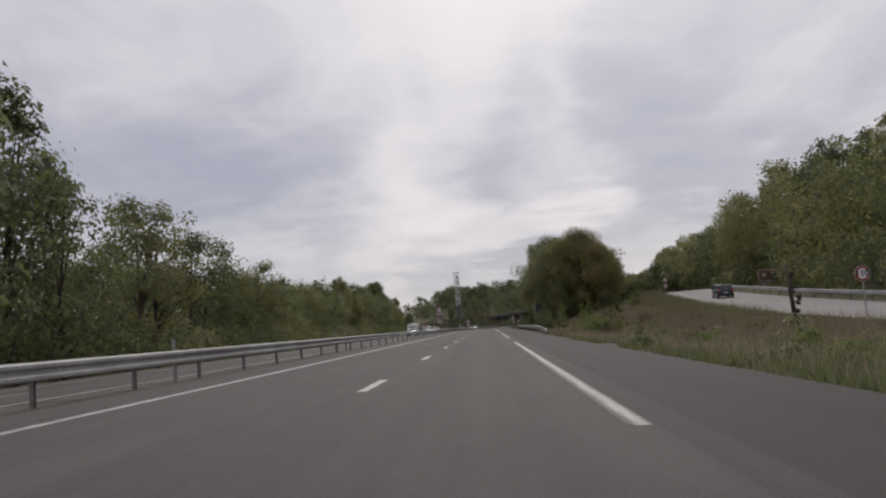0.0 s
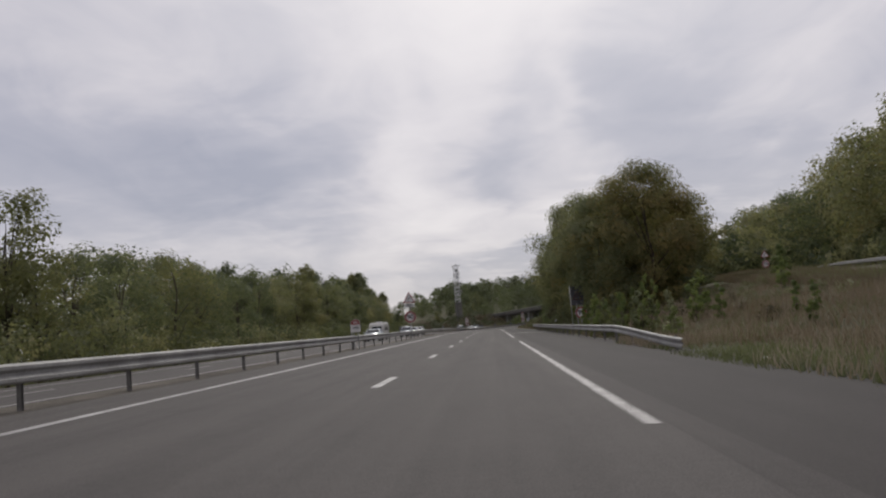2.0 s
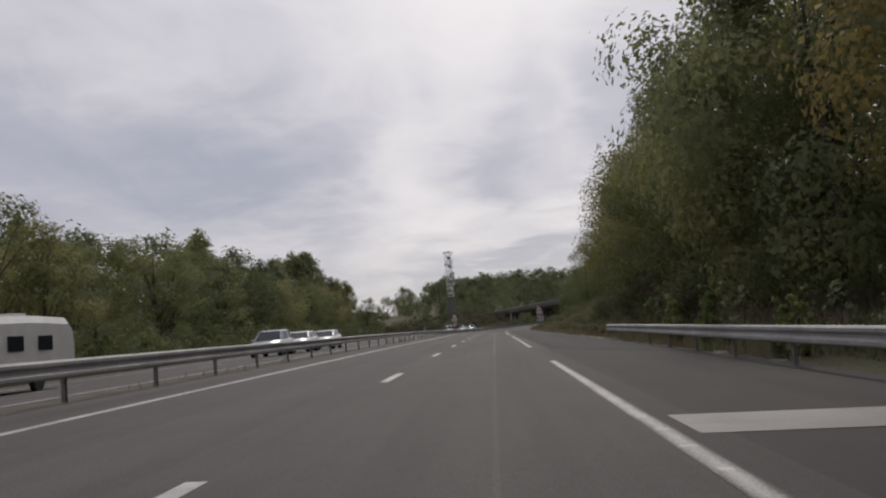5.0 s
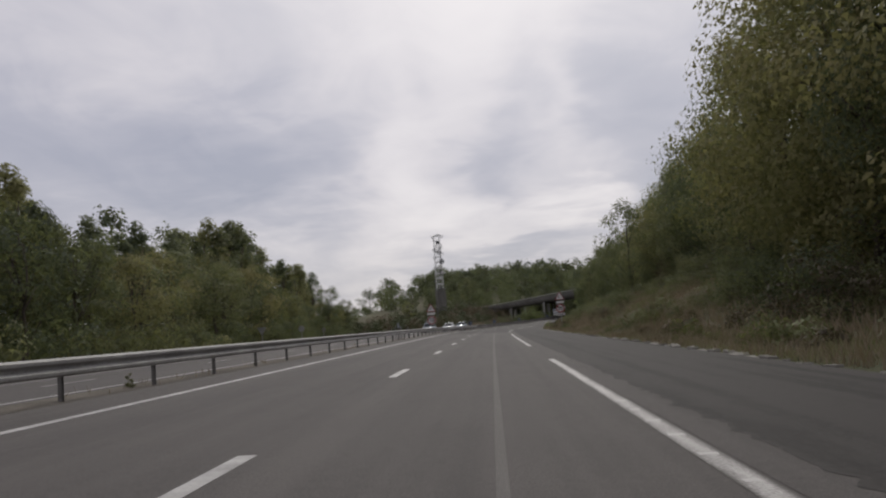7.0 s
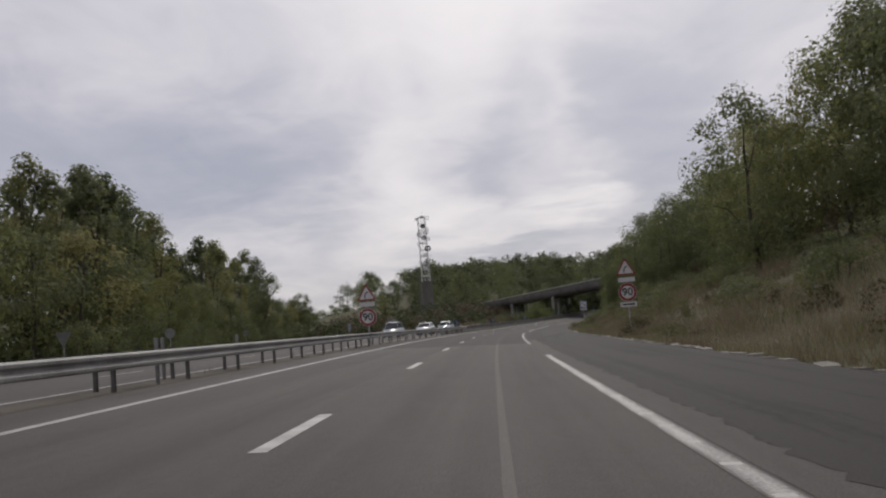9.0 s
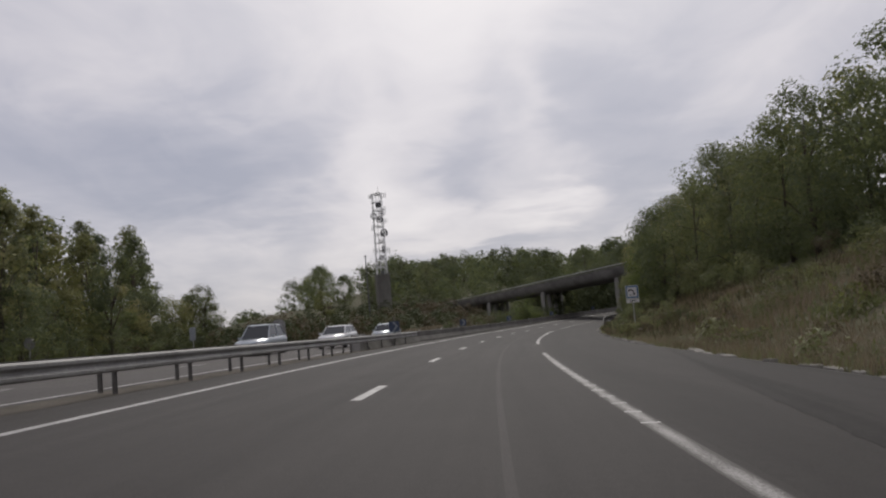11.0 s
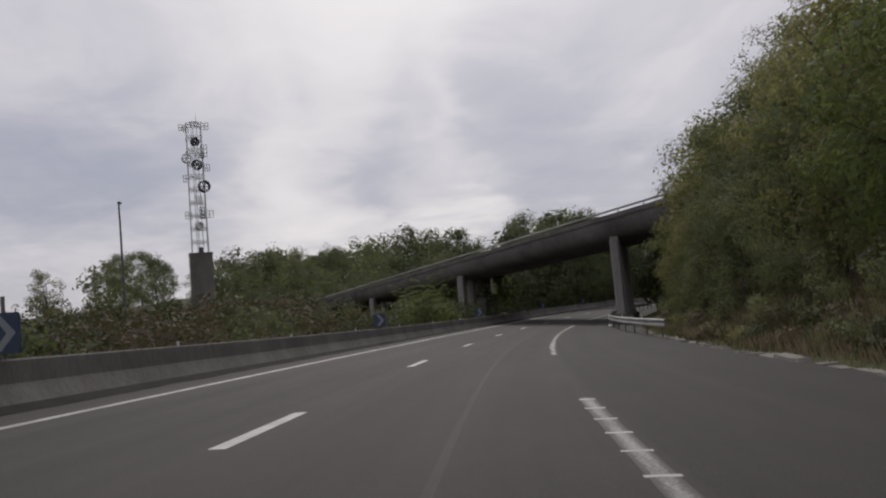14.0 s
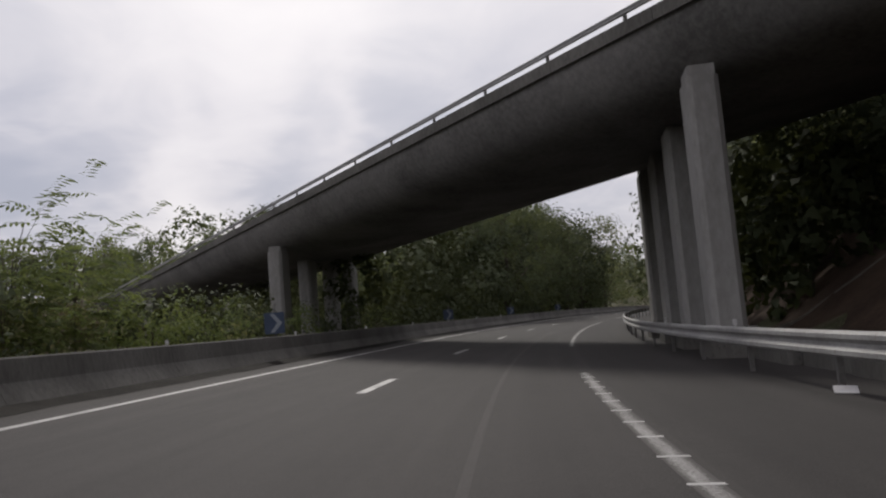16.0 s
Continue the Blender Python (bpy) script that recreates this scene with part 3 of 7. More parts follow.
rows_ = []
for s_ in np.arange(330, 561, 3.0):
    d_ = float(opposite_shift(s_))
    a_, b_ = on_road(s_, -6.1), on_road(s_, -6.1 - d_)
    b_.z = opposite_height(s_, -6.1 - d_)
    rows_.append([a_, a_.lerp(b_, 0.5) + Vector((0, 0, 0.05)), b_])
    wide.uv += [(0, s_), (0.5, s_), (1, s_)]
wide.sweep(rows_, closed=False)
tagged(new("median_ground", wide.mesh("median_ground", M_EARTH)), "overgrown earth between the parting carriageways", "ground", kind="structure")

ramp_shape = Shape()
ramp_shape.uv = []
rows_ = []
for y_ in np.arange(-60, 172, 3.0):
    x_, z_ = np.interp(y_, RAMP_Y, RAMP_X), np.interp(y_, RAMP_Y, RAMP_Z)
    rows_.append([(x_ + w_, y_, z_ + 0.02 + 0.012 * w_) for w_ in (0, 2, 4, 6, RAMP_WIDTH)])
    ramp_shape.uv += [(w_, y_) for w_ in (0, 2, 4, 6, RAMP_WIDTH)]
ramp_shape.sweep(rows_, closed=False)
ramp = tagged(new("slip_road", ramp_shape.mesh("slip_road", M_RAMP)), "pale asphalt slip road climbing beside the woods", "road", kind="structure")

# markings: a dash of 3 m every 13 m, edge line of 38.6 m every 51.4 m


def mark(name, parent, s0, s1, l, width, material=M_PAINT, up=0.004, shift=None, slope=None):
    return part(name, strip(name, s0, s1, [l - width / 2, l + width / 2], material, up, 2.0, shift, slope=slope), None, parent)


rng = random.Random(5)
for k_ in range(-4, 40):
    s_ = 15.04 + 13 * k_
    mark("lane_dash", road, s_, s_ + 3.0, 0.0, 0.17)
    mark("lane_dash", far_road, s_ + 5, s_ + 8, -10.2, 0.16, shift=opposite_shift, slope=opposite_height)
mark("edge_line", road, -60, 560, -3.64, 0.18)
mark("edge_line", far_road, -60, 560, -6.55, 0.17, shift=opposite_shift, slope=opposite_height)
mark("edge_line", far_road, -60, 560, -13.8, 0.2, shift=opposite_shift, slope=opposite_height)
RIBBED = ((284, 300), (309, 331), (343.4, 366), (373.5, 380), (397, 420))  # stretches of line with raised ribs
for k_ in range(-2, 11):
    s_ = 9.5 + 51.4 * k_
    m_ = 3.61 if s_ < 50 else 3.64 if s_ < 250 else 3.6
    mark("edge_dash", road, s_ - 0.3, s_ + 38.6, m_, 0.2 if s_ > 250 else 0.215 if s_ > 50 else 0.25, M_LINE if s_ < 250 else M_LINE_WORN)
    r_ = Shape()
    r_.uv = []
    q_ = 397.46 + 1.03 * math.ceil((s_ + 0.3 - 397.46) / 1.03)
    while q_ < s_ + 38.4:
        if any(a <= q_ <= b for a, b in RIBBED) or (55 < s_ < 250 and noise.noise(Vector((q_ * 0.11, 4, 0))) > -0.15):
            a_, b_, c_ = (rng.uniform(0.03, 0.042), rng.uniform(0.105, 0.13) if q_ > 305 else 0.1, 0.009) if s_ > 250 else (0.05, rng.uniform(0.05, 0.08), 0.0075)
            pts = [on_road(q_ + a, m_ + b, h) for a, b, h in ((-a_, -b_, 0.005), (-a_, b_, 0.005), (a_, b_, 0.005), (a_, -b_, 0.005),
                                                               (-a_ * 0.6, -b_ * 0.95, c_), (-a_ * 0.6, b_ * 0.95, c_), (a_ * 0.7, b_ * 0.95, c_), (a_ * 0.7, -b_ * 0.95, c_))]
            n_ = len(r_.v)
            r_.v += [tuple(p) for p in pts]
            r_.uv += [(p.x, p.y) for p in pts]
            r_.f += [(n_, n_ + 1, n_ + 5, n_ + 4), (n_ + 1, n_ + 2, n_ + 6, n_ + 5), (n_ + 2, n_ + 3, n_ + 7, n_ + 6), (n_ + 3, n_, n_ + 4, n_ + 7), (n_ + 4, n_ + 5, n_ + 6, n_ + 7)]
        q_ += 1.03
    if r_.v:
        part("rumble_ribs", r_, M_RIB, road)
mark("paving_joint", road, 100, 158, 2.13, 0.05, M_JOINT_OLD, 0.003)
mark("paving_joint", road, 158, 268, 2.13, 0.085, M_JOINT, 0.003)
mark("paving_joint", road, 268, 440, 2.13, 0.08, M_JOINT_BEND, 0.0045)
cross_ = Shape()
cross_.uv = []
for s_, a_, b_, w_ in ((137.2, 3.9, 7.4, 1.4),):
    pts = [on_road(s_ - w_ / 2, a_, 0.006), on_road(s_ - w_ / 2, b_, 0.006), on_road(s_ + w_ / 2, b_, 0.006), on_road(s_ + w_ / 2, a_, 0.006)]
    cross_.poly(pts)
    cross_.uv += [(a_, s_), (b_, s_), (b_, s_ + w_), (a_, s_ + w_)]
part("repair_patch", cross_, M_SEAL, shoulder)
# kerb stones, half buried along the shoulder's edge
stone = Shape()
stone.prism([(-0.5, -0.16), (-0.2, -0.2), (0.3, -0.17), (0.5, -0.12), (0.48, 0.14), (0.1, 0.19), (-0.46, 0.16)], -0.06, 0.055, top=0.9)
stone_mesh = stone.mesh("kerb_stone", M_STONE)
s_ = 40.0
while s_ < 396:
    s_ += 1.05 * rng.uniform(0.98, 1.1)
    if rng.random() < (0.3 if s_ < 165 else 0.6 if s_ < 195 else 0.85):
        p_ = on_road(s_, 8.02 + rng.uniform(-0.08, 0.1), rng.uniform(-0.03, 0.02))
        ob_ = new("kerb_stone", stone_mesh)
        ob_.parent = shoulder
        ob_.matrix_world = Matrix.LocRotScale(p_, Euler((rng.uniform(-0.06, 0.06), rng.uniform(-0.06, 0.06), math.pi / 2 - heading(s_) + rng.uniform(-0.12, 0.12))), (rng.uniform(0.45, 1.1), rng.uniform(0.5, 1.1), rng.uniform(0.6, 1.2)))

# bare soil on the bank under the bridge, darker than the verge earth
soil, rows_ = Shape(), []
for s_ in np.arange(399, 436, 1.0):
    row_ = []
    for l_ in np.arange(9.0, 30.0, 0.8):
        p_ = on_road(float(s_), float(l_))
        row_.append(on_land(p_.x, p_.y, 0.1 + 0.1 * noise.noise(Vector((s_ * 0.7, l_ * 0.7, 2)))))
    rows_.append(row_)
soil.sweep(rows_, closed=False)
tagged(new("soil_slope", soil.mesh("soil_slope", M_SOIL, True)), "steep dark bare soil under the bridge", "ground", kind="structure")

# ---- rails and barrier ----
BEAM = [(0.0, 0.757), (0.055, 0.745), (0.08, 0.718), (0.08, 0.665), (0.03, 0.615), (0.03, 0.575), (0.08, 0.525), (0.08, 0.472), (0.055, 0.445), (0.0, 0.435)]


def guard_rail(name, s0, s1, offset, face, spacing, first, label, drop=None, height=None):
    """A steel W-beam rail on posts. face: 1 shows its waves to larger offsets, -1 to smaller. offset(s), drop(s): change of height."""
    root = thing(name, Matrix.Identity(4), label, "guard rail")
    sh, rows = Shape(), []
    n = int((s1 - s0) / 1.5) + 2
    ring = BEAM + [(a - 0.006 if i not in (0, 9) else a - 0.004, h) for i, (a, h) in reversed(list(enumerate(BEAM)))]
    for i in range(n):
        s = s0 + (s1 - s0) * i / (n - 1)
        d = drop(s) if drop else 0.0
        rows.append([on_road(s, offset(s) + face * a, h + d) for a, h in ring])
    sh.sweep(rows)
    part("beam", sh, M_RAIL, root, "long weathered W-beam")
    post = Shape()
    post.box((0, 0, 0.24), (0.045, 0.075, 0.96))
    post.box((0.028, 0.034, 0.24), (0.05, 0.01, 0.96))
    post.box((0.028, -0.034, 0.24), (0.05, 0.01, 0.96))
    me = post.mesh("post", M_ZINC_DULL)
    splice = Shape()
    splice.box((0, 0, 0), (0.02, 0.32, 0.3))
    me2 = splice.mesh("spacer", M_ZINC_DULL)
    s = first
    while s < s1:
        if s >= s0:
            d = drop(s) if drop else 0.0
            ob = part("post", me, None, root)
            ob.matrix_world = Matrix.Translation(on_road(s, offset(s) - face * 0.09, d * 0.8)) @ Matrix.Rotation(-heading(s), 4, "Z")
            ob2 = part("spacer", me2, None, root)
            ob2.matrix_world = Matrix.Translation(on_road(s, offset(s) - face * 0.03, 0.595 + d)) @ Matrix.Rotation(-heading(s), 4, "Z")
        s += spacing
    return root


median_rail = guard_rail("guard_rail", -44, 334.5, lambda s: -5.28, 1, 3.904, 14.4 - 3.904 * 15, "weathered galvanised steel guard rail along the median")
guard_rail("guard_rail", 243, 317.5, lambda s: -5.95, -1, 3.914, 245.0, "second galvanised guard rail facing the oncoming carriageway")
guard_rail("guard_rail", 76, 172, lambda s: 7.5 + 0.5 * float(step_between(s, 140, 172)), -1, 3.95, 77.5, "galvanised guard rail beside the hard shoulder, its end sloping down",
           drop=lambda s: -0.36 * (1 - float(step_between(s, 75, 90))))
guard_rail("guard_rail", 378, 500, lambda s: float(np.interp(s, [378, 401, 420, 500], [7.9, 6.35, 6.0, 5.9])), -1, 3.9, 379.5, "galvanised guard rail in front of the bridge piers")
ramp_rail = thing("guard_rail", Matrix.Identity(4), "pale galvanised guard rail on the far side of the slip road", "guard rail")
sh = Shape()
rows_ = []
for y_ in np.arange(-40, 170, 4.0):
    x_, z_ = np.interp(y_, RAMP_Y, RAMP_X) + RAMP_WIDTH + 0.9, np.interp(y_, RAMP_Y, RAMP_Z) + 0.1
    rows_.append([(x_ - a, y_, z_ + h) for a, h in BEAM + [(a - 0.006, h) for a, h in reversed(BEAM)]])
    p_ = Shape()
    p_.box((x_ + 0.08, y_, z_ + 0.2), (0.1, 0.06, 1.0))
    part("post", p_, M_ZINC_DULL, ramp_rail)
sh.sweep(rows_)
part("beam", sh, M_ZINC, ramp_rail, "long galvanised W-beam", True)

# concrete median barrier in cast lengths
barrier = thing("concrete_barrier", Matrix.Identity(4), "stained grey concrete median barrier with a sloped foot", "barrier")
RINGB = [(-0.36, -0.1), (-0.36, 0.04), (-0.145, 0.40), (-0.1, 0.765), (-0.08, 0.79), (0.08, 0.79), (0.1, 0.765), (0.145, 0.40), (0.36, 0.04), (0.36, -0.1)]


def barrier_at(s):
    return float(np.interp(s, [320, 335, 343], [-5.80, -5.74, -5.46]))


s_ = 320.0
while s_ < 540:
    sh, rows_ = Shape(), []
    for i_ in range(5):
        q_ = s_ + 5.99 * i_ / 4
        rows_.append([on_road(q_, barrier_at(q_) + a, z) for a, z in reversed(RINGB)])
    sh.sweep(rows_)
    part("barrier_length", sh, M_CONCRETE, barrier)
    s_ += 6.0
foot_, rows_ = Shape(), []
for s_ in np.arange(336, 540, 0.5):
    c_, w_ = barrier_at(s_), 0.12 * noise.noise(Vector((s_ * 0.5, 1, 0))) + 0.06 * noise.noise(Vector((s_ * 1.7, 2, 0)))
    h_ = 0.03 + 0.02 * noise.noise(Vector((s_ * 0.9, 6, 0)))
    rows_.append([on_road(s_, c_ + a, h) for a, h in ((0.3, 0.09), (0.42, 0.055 + h_), (0.58 + w_, 0.02 + h_ * 0.6), (0.78 + w_, 0.008))])
foot_.sweep(rows_, closed=False)
part("barrier_foot", foot_, M_GRIME, barrier, "dirt gathered along the foot", True)
end_ = Shape()
end_.prism([(-0.28, -0.9), (0.28, -0.9), (0.26, 0.9), (-0.26, 0.9)], -0.1, 0.85, top=0.85)
ob_ = part("barrier_end", end_, M_CONCRETE_PALE, barrier, "pale concrete end block")
ob_.matrix_world = Matrix.Translation(on_road(319.0, -5.82)) @ Matrix.Rotation(-heading(319), 4, "Z")

reflector = Shape()
reflector.box((0, 0, 0.05), (0.075, 0.03, 0.11), chamfer=0.012)
reflector.box((0, 0, -0.02), (0.03, 0.03, 0.06))
reflector_mesh = reflector.mesh("reflector", M_WHITE)
k_ = 0
for s_ in np.arange(338, 470, 9.0):
    ob_ = new("reflector", reflector_mesh)
    ob_.matrix_world = Matrix.Translation(on_road(s_, barrier_at(s_), 0.80)) @ Matrix.Rotation(-heading(s_), 4, "Z")
    tagged(ob_, "small white reflector on top of the barrier", "reflector", "barrier reflectors")
for s_ in np.arange(384, 450, 7.8):
    l_ = float(np.interp(s_, [378, 401, 420, 500], [7.9, 6.35, 6.0, 5.9]))
    ob_ = new("reflector", reflector_mesh)
    ob_.matrix_world = Matrix.Translation(on_road(s_, l_ + 0.05, 0.78)) @ Matrix.Rotation(-heading(s_), 4, "Z")
    tagged(ob_, "small white reflector on top of the guard rail", "reflector", "rail reflectors")
stub = Shape()
stub.box((0, 0, 0.45), (0.07, 0.05, 1.15))
stub.box((0.02, 0.03, 0.45), (0.03, 0.03, 1.15))
stub_mesh = stub.mesh("marker_post", M_GREY)
for s_, l_ in ((20.8, -5.45), (45.0, -5.5), (45.0, -6.05), (97.5, -5.6), (247, -5.42), (253, -5.5), (249, -6.1)):
    ob_ = new("marker_post", stub_mesh)
    ob_.matrix_world = Matrix.Translation(on_road(s_, l_)) @ Matrix.Rotation(-heading(s_), 4, "Z")
    tagged(ob_, "short grey steel marker post behind the rail", "post", "marker posts")
plate = Shape()
plate.box((0, 0, 0), (0.27, 0.16, 0.015), chamfer=0.015)
ob_ = new("fallen_plate", plate.mesh("fallen_plate", M_WHITE))
ob_.matrix_world = Matrix.LocRotScale(on_road(402.6, 6.35, 0.05), Euler((radians(28), radians(4), radians(-30))), None)
tagged(ob_, "white plate leaning at the foot of a rail post", "plate")

# ---- bridge ----
BR0 = Vector((28.07, 406.5, 0))            # under the near edge, over the first column beside the shoulder
BR_E = Vector((-0.354, 0.935, 0)).normalized()   # along the deck, to its low end
BR_N = Vector((0.935, 0.354, 0)).normalized()    # across the deck, away from the near edge


def deck_z(u):
    """Height of the top of the deck's kerb along the bridge."""
    return 7.54 - 0.0228 * u


def on_deck(u, w, up):
    p = BR0 + BR_E * u + BR_N * w
    return Vector((p.x, p.y, deck_z(u) + up))


def build_bridge():
    root = thing("road_bridge", Matrix.Identity(4), "grey stained concrete bridge crossing over the motorway", "bridge")
    width = 9.7
    # slab with tapered sides
    half = [(0.35, 0.0), (0.12, -0.02), (0.12, -0.46), (0.22, -0.75), (0.42, -1.15), (0.7, -1.48), (1.1, -1.7), (1.7, -1.84), (2.7, -1.93), (4.0, -1.96)]
    ring = half + [(width - w, h * 0.86) for w, h in reversed(half)]
    sh = Shape()
    sh.sweep([[on_deck(u, w, h) for w, h in reversed(ring)] for u in np.arange(-62, 92, 4.0)])
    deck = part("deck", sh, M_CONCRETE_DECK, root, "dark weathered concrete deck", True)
    deck.data.set_sharp_from_angle(angle=radians(38))
    for side, w in ((0, 0.0), (1, width)):
        for i, u in enumerate(np.arange(-62, 88, 3.0)):
            c = Shape()
            q = 1 if side == 0 else -1
            prof = [(0, 0.05), (0.28, 0.05), (0.28, -0.05), (0.13, -0.08), (0.1, -0.30), (0, -0.30)]
            rows = [[on_deck(u + d, w + q * a, h) for a, h in (prof if q > 0 else reversed(prof))] for d in (0.0, 2.98)]
            c.sweep(rows)
            part("cornice", c, M_CONCRETE, root)
        r = Shape()
        prof = [(a * 0.6, h * 0.5 - 0.02) for a, h in BEAM] + [(a * 0.6 - 0.008, h * 0.5 - 0.02) for a, h in reversed(BEAM)]
        q = 1 if side == 0 else -1
        r.sweep([[on_deck(u, w + q * (0.12 - a), h + 0.05) for a, h in prof] for u in np.arange(-62, 89, 3.0)])
        part("parapet_rail", r, M_ZINC, root, "galvanised parapet rail", True)
        post = Shape()
        post.box((0, 0, 0.16), (0.08, 0.09, 0.34), chamfer=0.01)
        me = post.mesh("parapet_post", M_ZINC_DULL)
        for u in np.arange(-61, 88, 3.0):
            ob = part("parapet_post", me, None, root)
            ob.matrix_world = Matrix.Translation(on_deck(u, w + q * 0.17, 0.06))
    row = Vector((0.357, 0.934, 0)).normalized()
    for u in (-26.5, 0.4, 26.9, 53.4):
        start = BR0 + BR_E * u + BR_N * 0.62
        for k in range(4):
            p = start + row * (4.45 * k)
            w = (p - BR0).dot(BR_N)
            uu = (p - BR0).dot(BR_E)
            top = deck_z(uu) - float(np.interp(w, [0.6, 1.2, 2.2, width - 3, width - 0.8], [1.72, 1.78, 1.86, 1.66, 1.3]))
            foot = float(land(p.x, p.y)[0]) - 0.6
            c = Shape()
            c.prism([(-0.36, -0.5), (-0.24, -0.62), (0.24, -0.62), (0.36, -0.5), (0.36, 0.5), (0.24, 0.62), (-0.24, 0.62), (-0.36, 0.5)], foot, top - 0.22)
            c.prism([(-0.3, -0.5), (0.3, -0.5), (0.3, 0.5), (-0.3, 0.5)], top - 0.24, top + 0.06)
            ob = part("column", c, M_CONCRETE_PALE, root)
            ob.matrix_world = Matrix.Translation((p.x, p.y, 0)) @ Matrix.Rotation(-math.atan2(row.x, row.y), 4, "Z")
            f = Shape()
            f.prism([(-0.55, -0.85), (0.55, -0.85), (0.55, 0.85), (-0.55, 0.85)], foot, foot + 1.25, top=0.92)
            ob = part("column_foot", f, M_CONCRETE, root)
            ob.matrix_world = Matrix.Translation((p.x, p.y, 0)) @ Matrix.Rotation(-math.atan2(row.x, row.y), 4, "Z")
    # low wall at the foot of the bank
    for i in range(9):
        s = 404 + i * 2.6
        b = Shape()
        b.box((0, 0, 0.18), (0.45, 2.45, 0.75), chamfer=0.06)
        ob = part("footing_block", b, M_CONCRETE, root)
        ob.matrix_world = Matrix.Translation(on_road(s, 7.6 + 0.12 * math.sin(i * 2.1), -0.08)) @ Matrix.Rotation(-heading(s), 4, "Z")
    # concrete strip climbing the bank beside the deck
    st = Shape()
    rows = []
    for i in range(9):
        p = on_road(417 - i * 0.6, 8.4 + i * 1.5)
        q = on_road(417.25 - i * 0.6, 8.4 + i * 1.5)
        zp = float(land(p.x, p.y)[0])
        rows.append([Vector((p.x, p.y, zp + 0.13)), Vector((q.x, q.y, zp + 0.13)), Vector((q.x, q.y, zp - 0.3)), Vector((p.x, p.y, zp - 0.3))])
    st.sweep(rows)
    part("drain_channel", st, M_DIRT, root)
    # abutment wall at the high end
    a = Shape()
    c0 = BR0 + BR_E * (-40) + BR_N * 4.85
    a.box((0, 0, 0), (11.0, 1.6, 9.0))
    ob = part("abutment", a, M_CONCRETE, root)
    ob.matrix_world = Matrix.Translation((c0.x, c0.y, deck_z(-40) - 5.6)) @ Matrix.Rotation(math.atan2(BR_N.y, BR_N.x), 4, "Z")
    return root


build_bridge()

# ---- radio tower and lamp mast ----


def build_tower():
    base = Vector((-13.91, 463.0, 4.2))
    m = Matrix.Translation(base) @ Matrix.Rotation(radians(14), 4, "Z")
    root = thing("radio_tower", m, "lattice radio tower on a tall grey concrete pedestal", "tower")
    p = Shape()
    p.box((0, 0, 4.4), (3.1, 3.1, 9.2), chamfer=0.12)
    p.box((0, 0, 8.95), (3.25, 3.25, 0.16), chamfer=0.12)
    part("pedestal", p, M_CONCRETE, root, "grey concrete pedestal")
    z0, z1, h = 9.0, 27.6, 1.05
    for i, (x, y) in enumerate([(-1, -1), (-0.36, -1), (0.36, -1), (1, -1), (1, 0), (1, 1), (0, 1), (-1, 1), (-1, 0)]):
        t = Shape()
        t.tube((x * h * 1.06, y * h * 1.06, z0), (x * h * 0.94, y * h * 0.94, z1), 0.062, 0.055, 8)
        part("upright", t, M_TOWER, root)
    for k, z in enumerate(np.arange(z0 + 1.6, z1, 1.88)):
        f = Shape()
        r = h * 1.02
        for a, b in (((-r, -r), (r, -r)), ((r, -r), (r, r)), ((r, r), (-r, r)), ((-r, r), (-r, -r))):
            f.tube((*a, z), (*b, z), 0.06, 0.06, 5)
            f.tube((*a, z + 0.22), (*b, z + 0.22), 0.04, 0.04, 5)
        f.tube((-r, -r, z), (r, r, z), 0.045, 0.045, 5)
        part("ring_frame", f, M_TOWER, root)

    def frame_panel(at, size, n=2, mat=M_TOWER_DARK, turn=0.0):
        """An open rectangular antenna frame with cross bars."""
        f = Shape()
        w, hh = size
        for i in range(n + 1):
            z = -hh / 2 + hh * i / n
            f.tube((-w / 2, 0, z), (w / 2, 0, z), 0.06, 0.06, 5)
        for x in (-w / 2, 0, w / 2):
            f.tube((x, 0, -hh / 2), (x, 0, hh / 2), 0.06, 0.06, 5)
        f.tube((0, 0, 0), (0, 0.7, 0), 0.05, 0.05, 5)
        ob = part("antenna_frame", f, mat, root)
        ob.matrix_local = Matrix.Translation(at) @ Matrix.Rotation(radians(turn), 4, "Z")

    def dish(at, r, mat, turn=0.0):
        """A drum antenna: a deep rim with a spoked back."""
        f = Shape()
        n = 18
        rows = []
        for a, y in ((r, -0.3), (r, 0.3), (r - 0.13, 0.3), (r - 0.13, -0.3)):
            rows.append([(a * math.cos(2 * math.pi * i / n), y, a * math.sin(2 * math.pi * i / n)) for i in range(n)])
        rows.append(rows[0])
        f.sweep(rows, caps=False)
        for i in range(3):
            c, s = math.cos(math.pi * i / 3), math.sin(math.pi * i / 3)
            f.tube((-r * c, 0, -r * s), (r * c, 0, r * s), 0.07, 0.07, 5)
        ob = part("dish", f, mat, root)
        ob.matrix_local = Matrix.Translation(at) @ Matrix.Rotation(radians(turn), 4, "Z")

    # crown of open frames, then drums and frames down the faces
    frame_panel((-1.55, -1.0, 27.0), (1.0, 0.8), 2, M_TOWER, 12)
    frame_panel((1.5, -1.0, 27.2), (1.0, 0.95), 2, M_TOWER, -8)
    frame_panel((0.1, -1.15, 27.5), (1.1, 0.6), 2, M_TOWER_DARK, 0)
    frame_panel((-1.0, 1.2, 27.3), (0.9, 0.8), 2, M_TOWER, 40)
    frame_panel((1.2, -1.15, 23.6), (0.85, 1.7), 3, M_TOWER, 6)
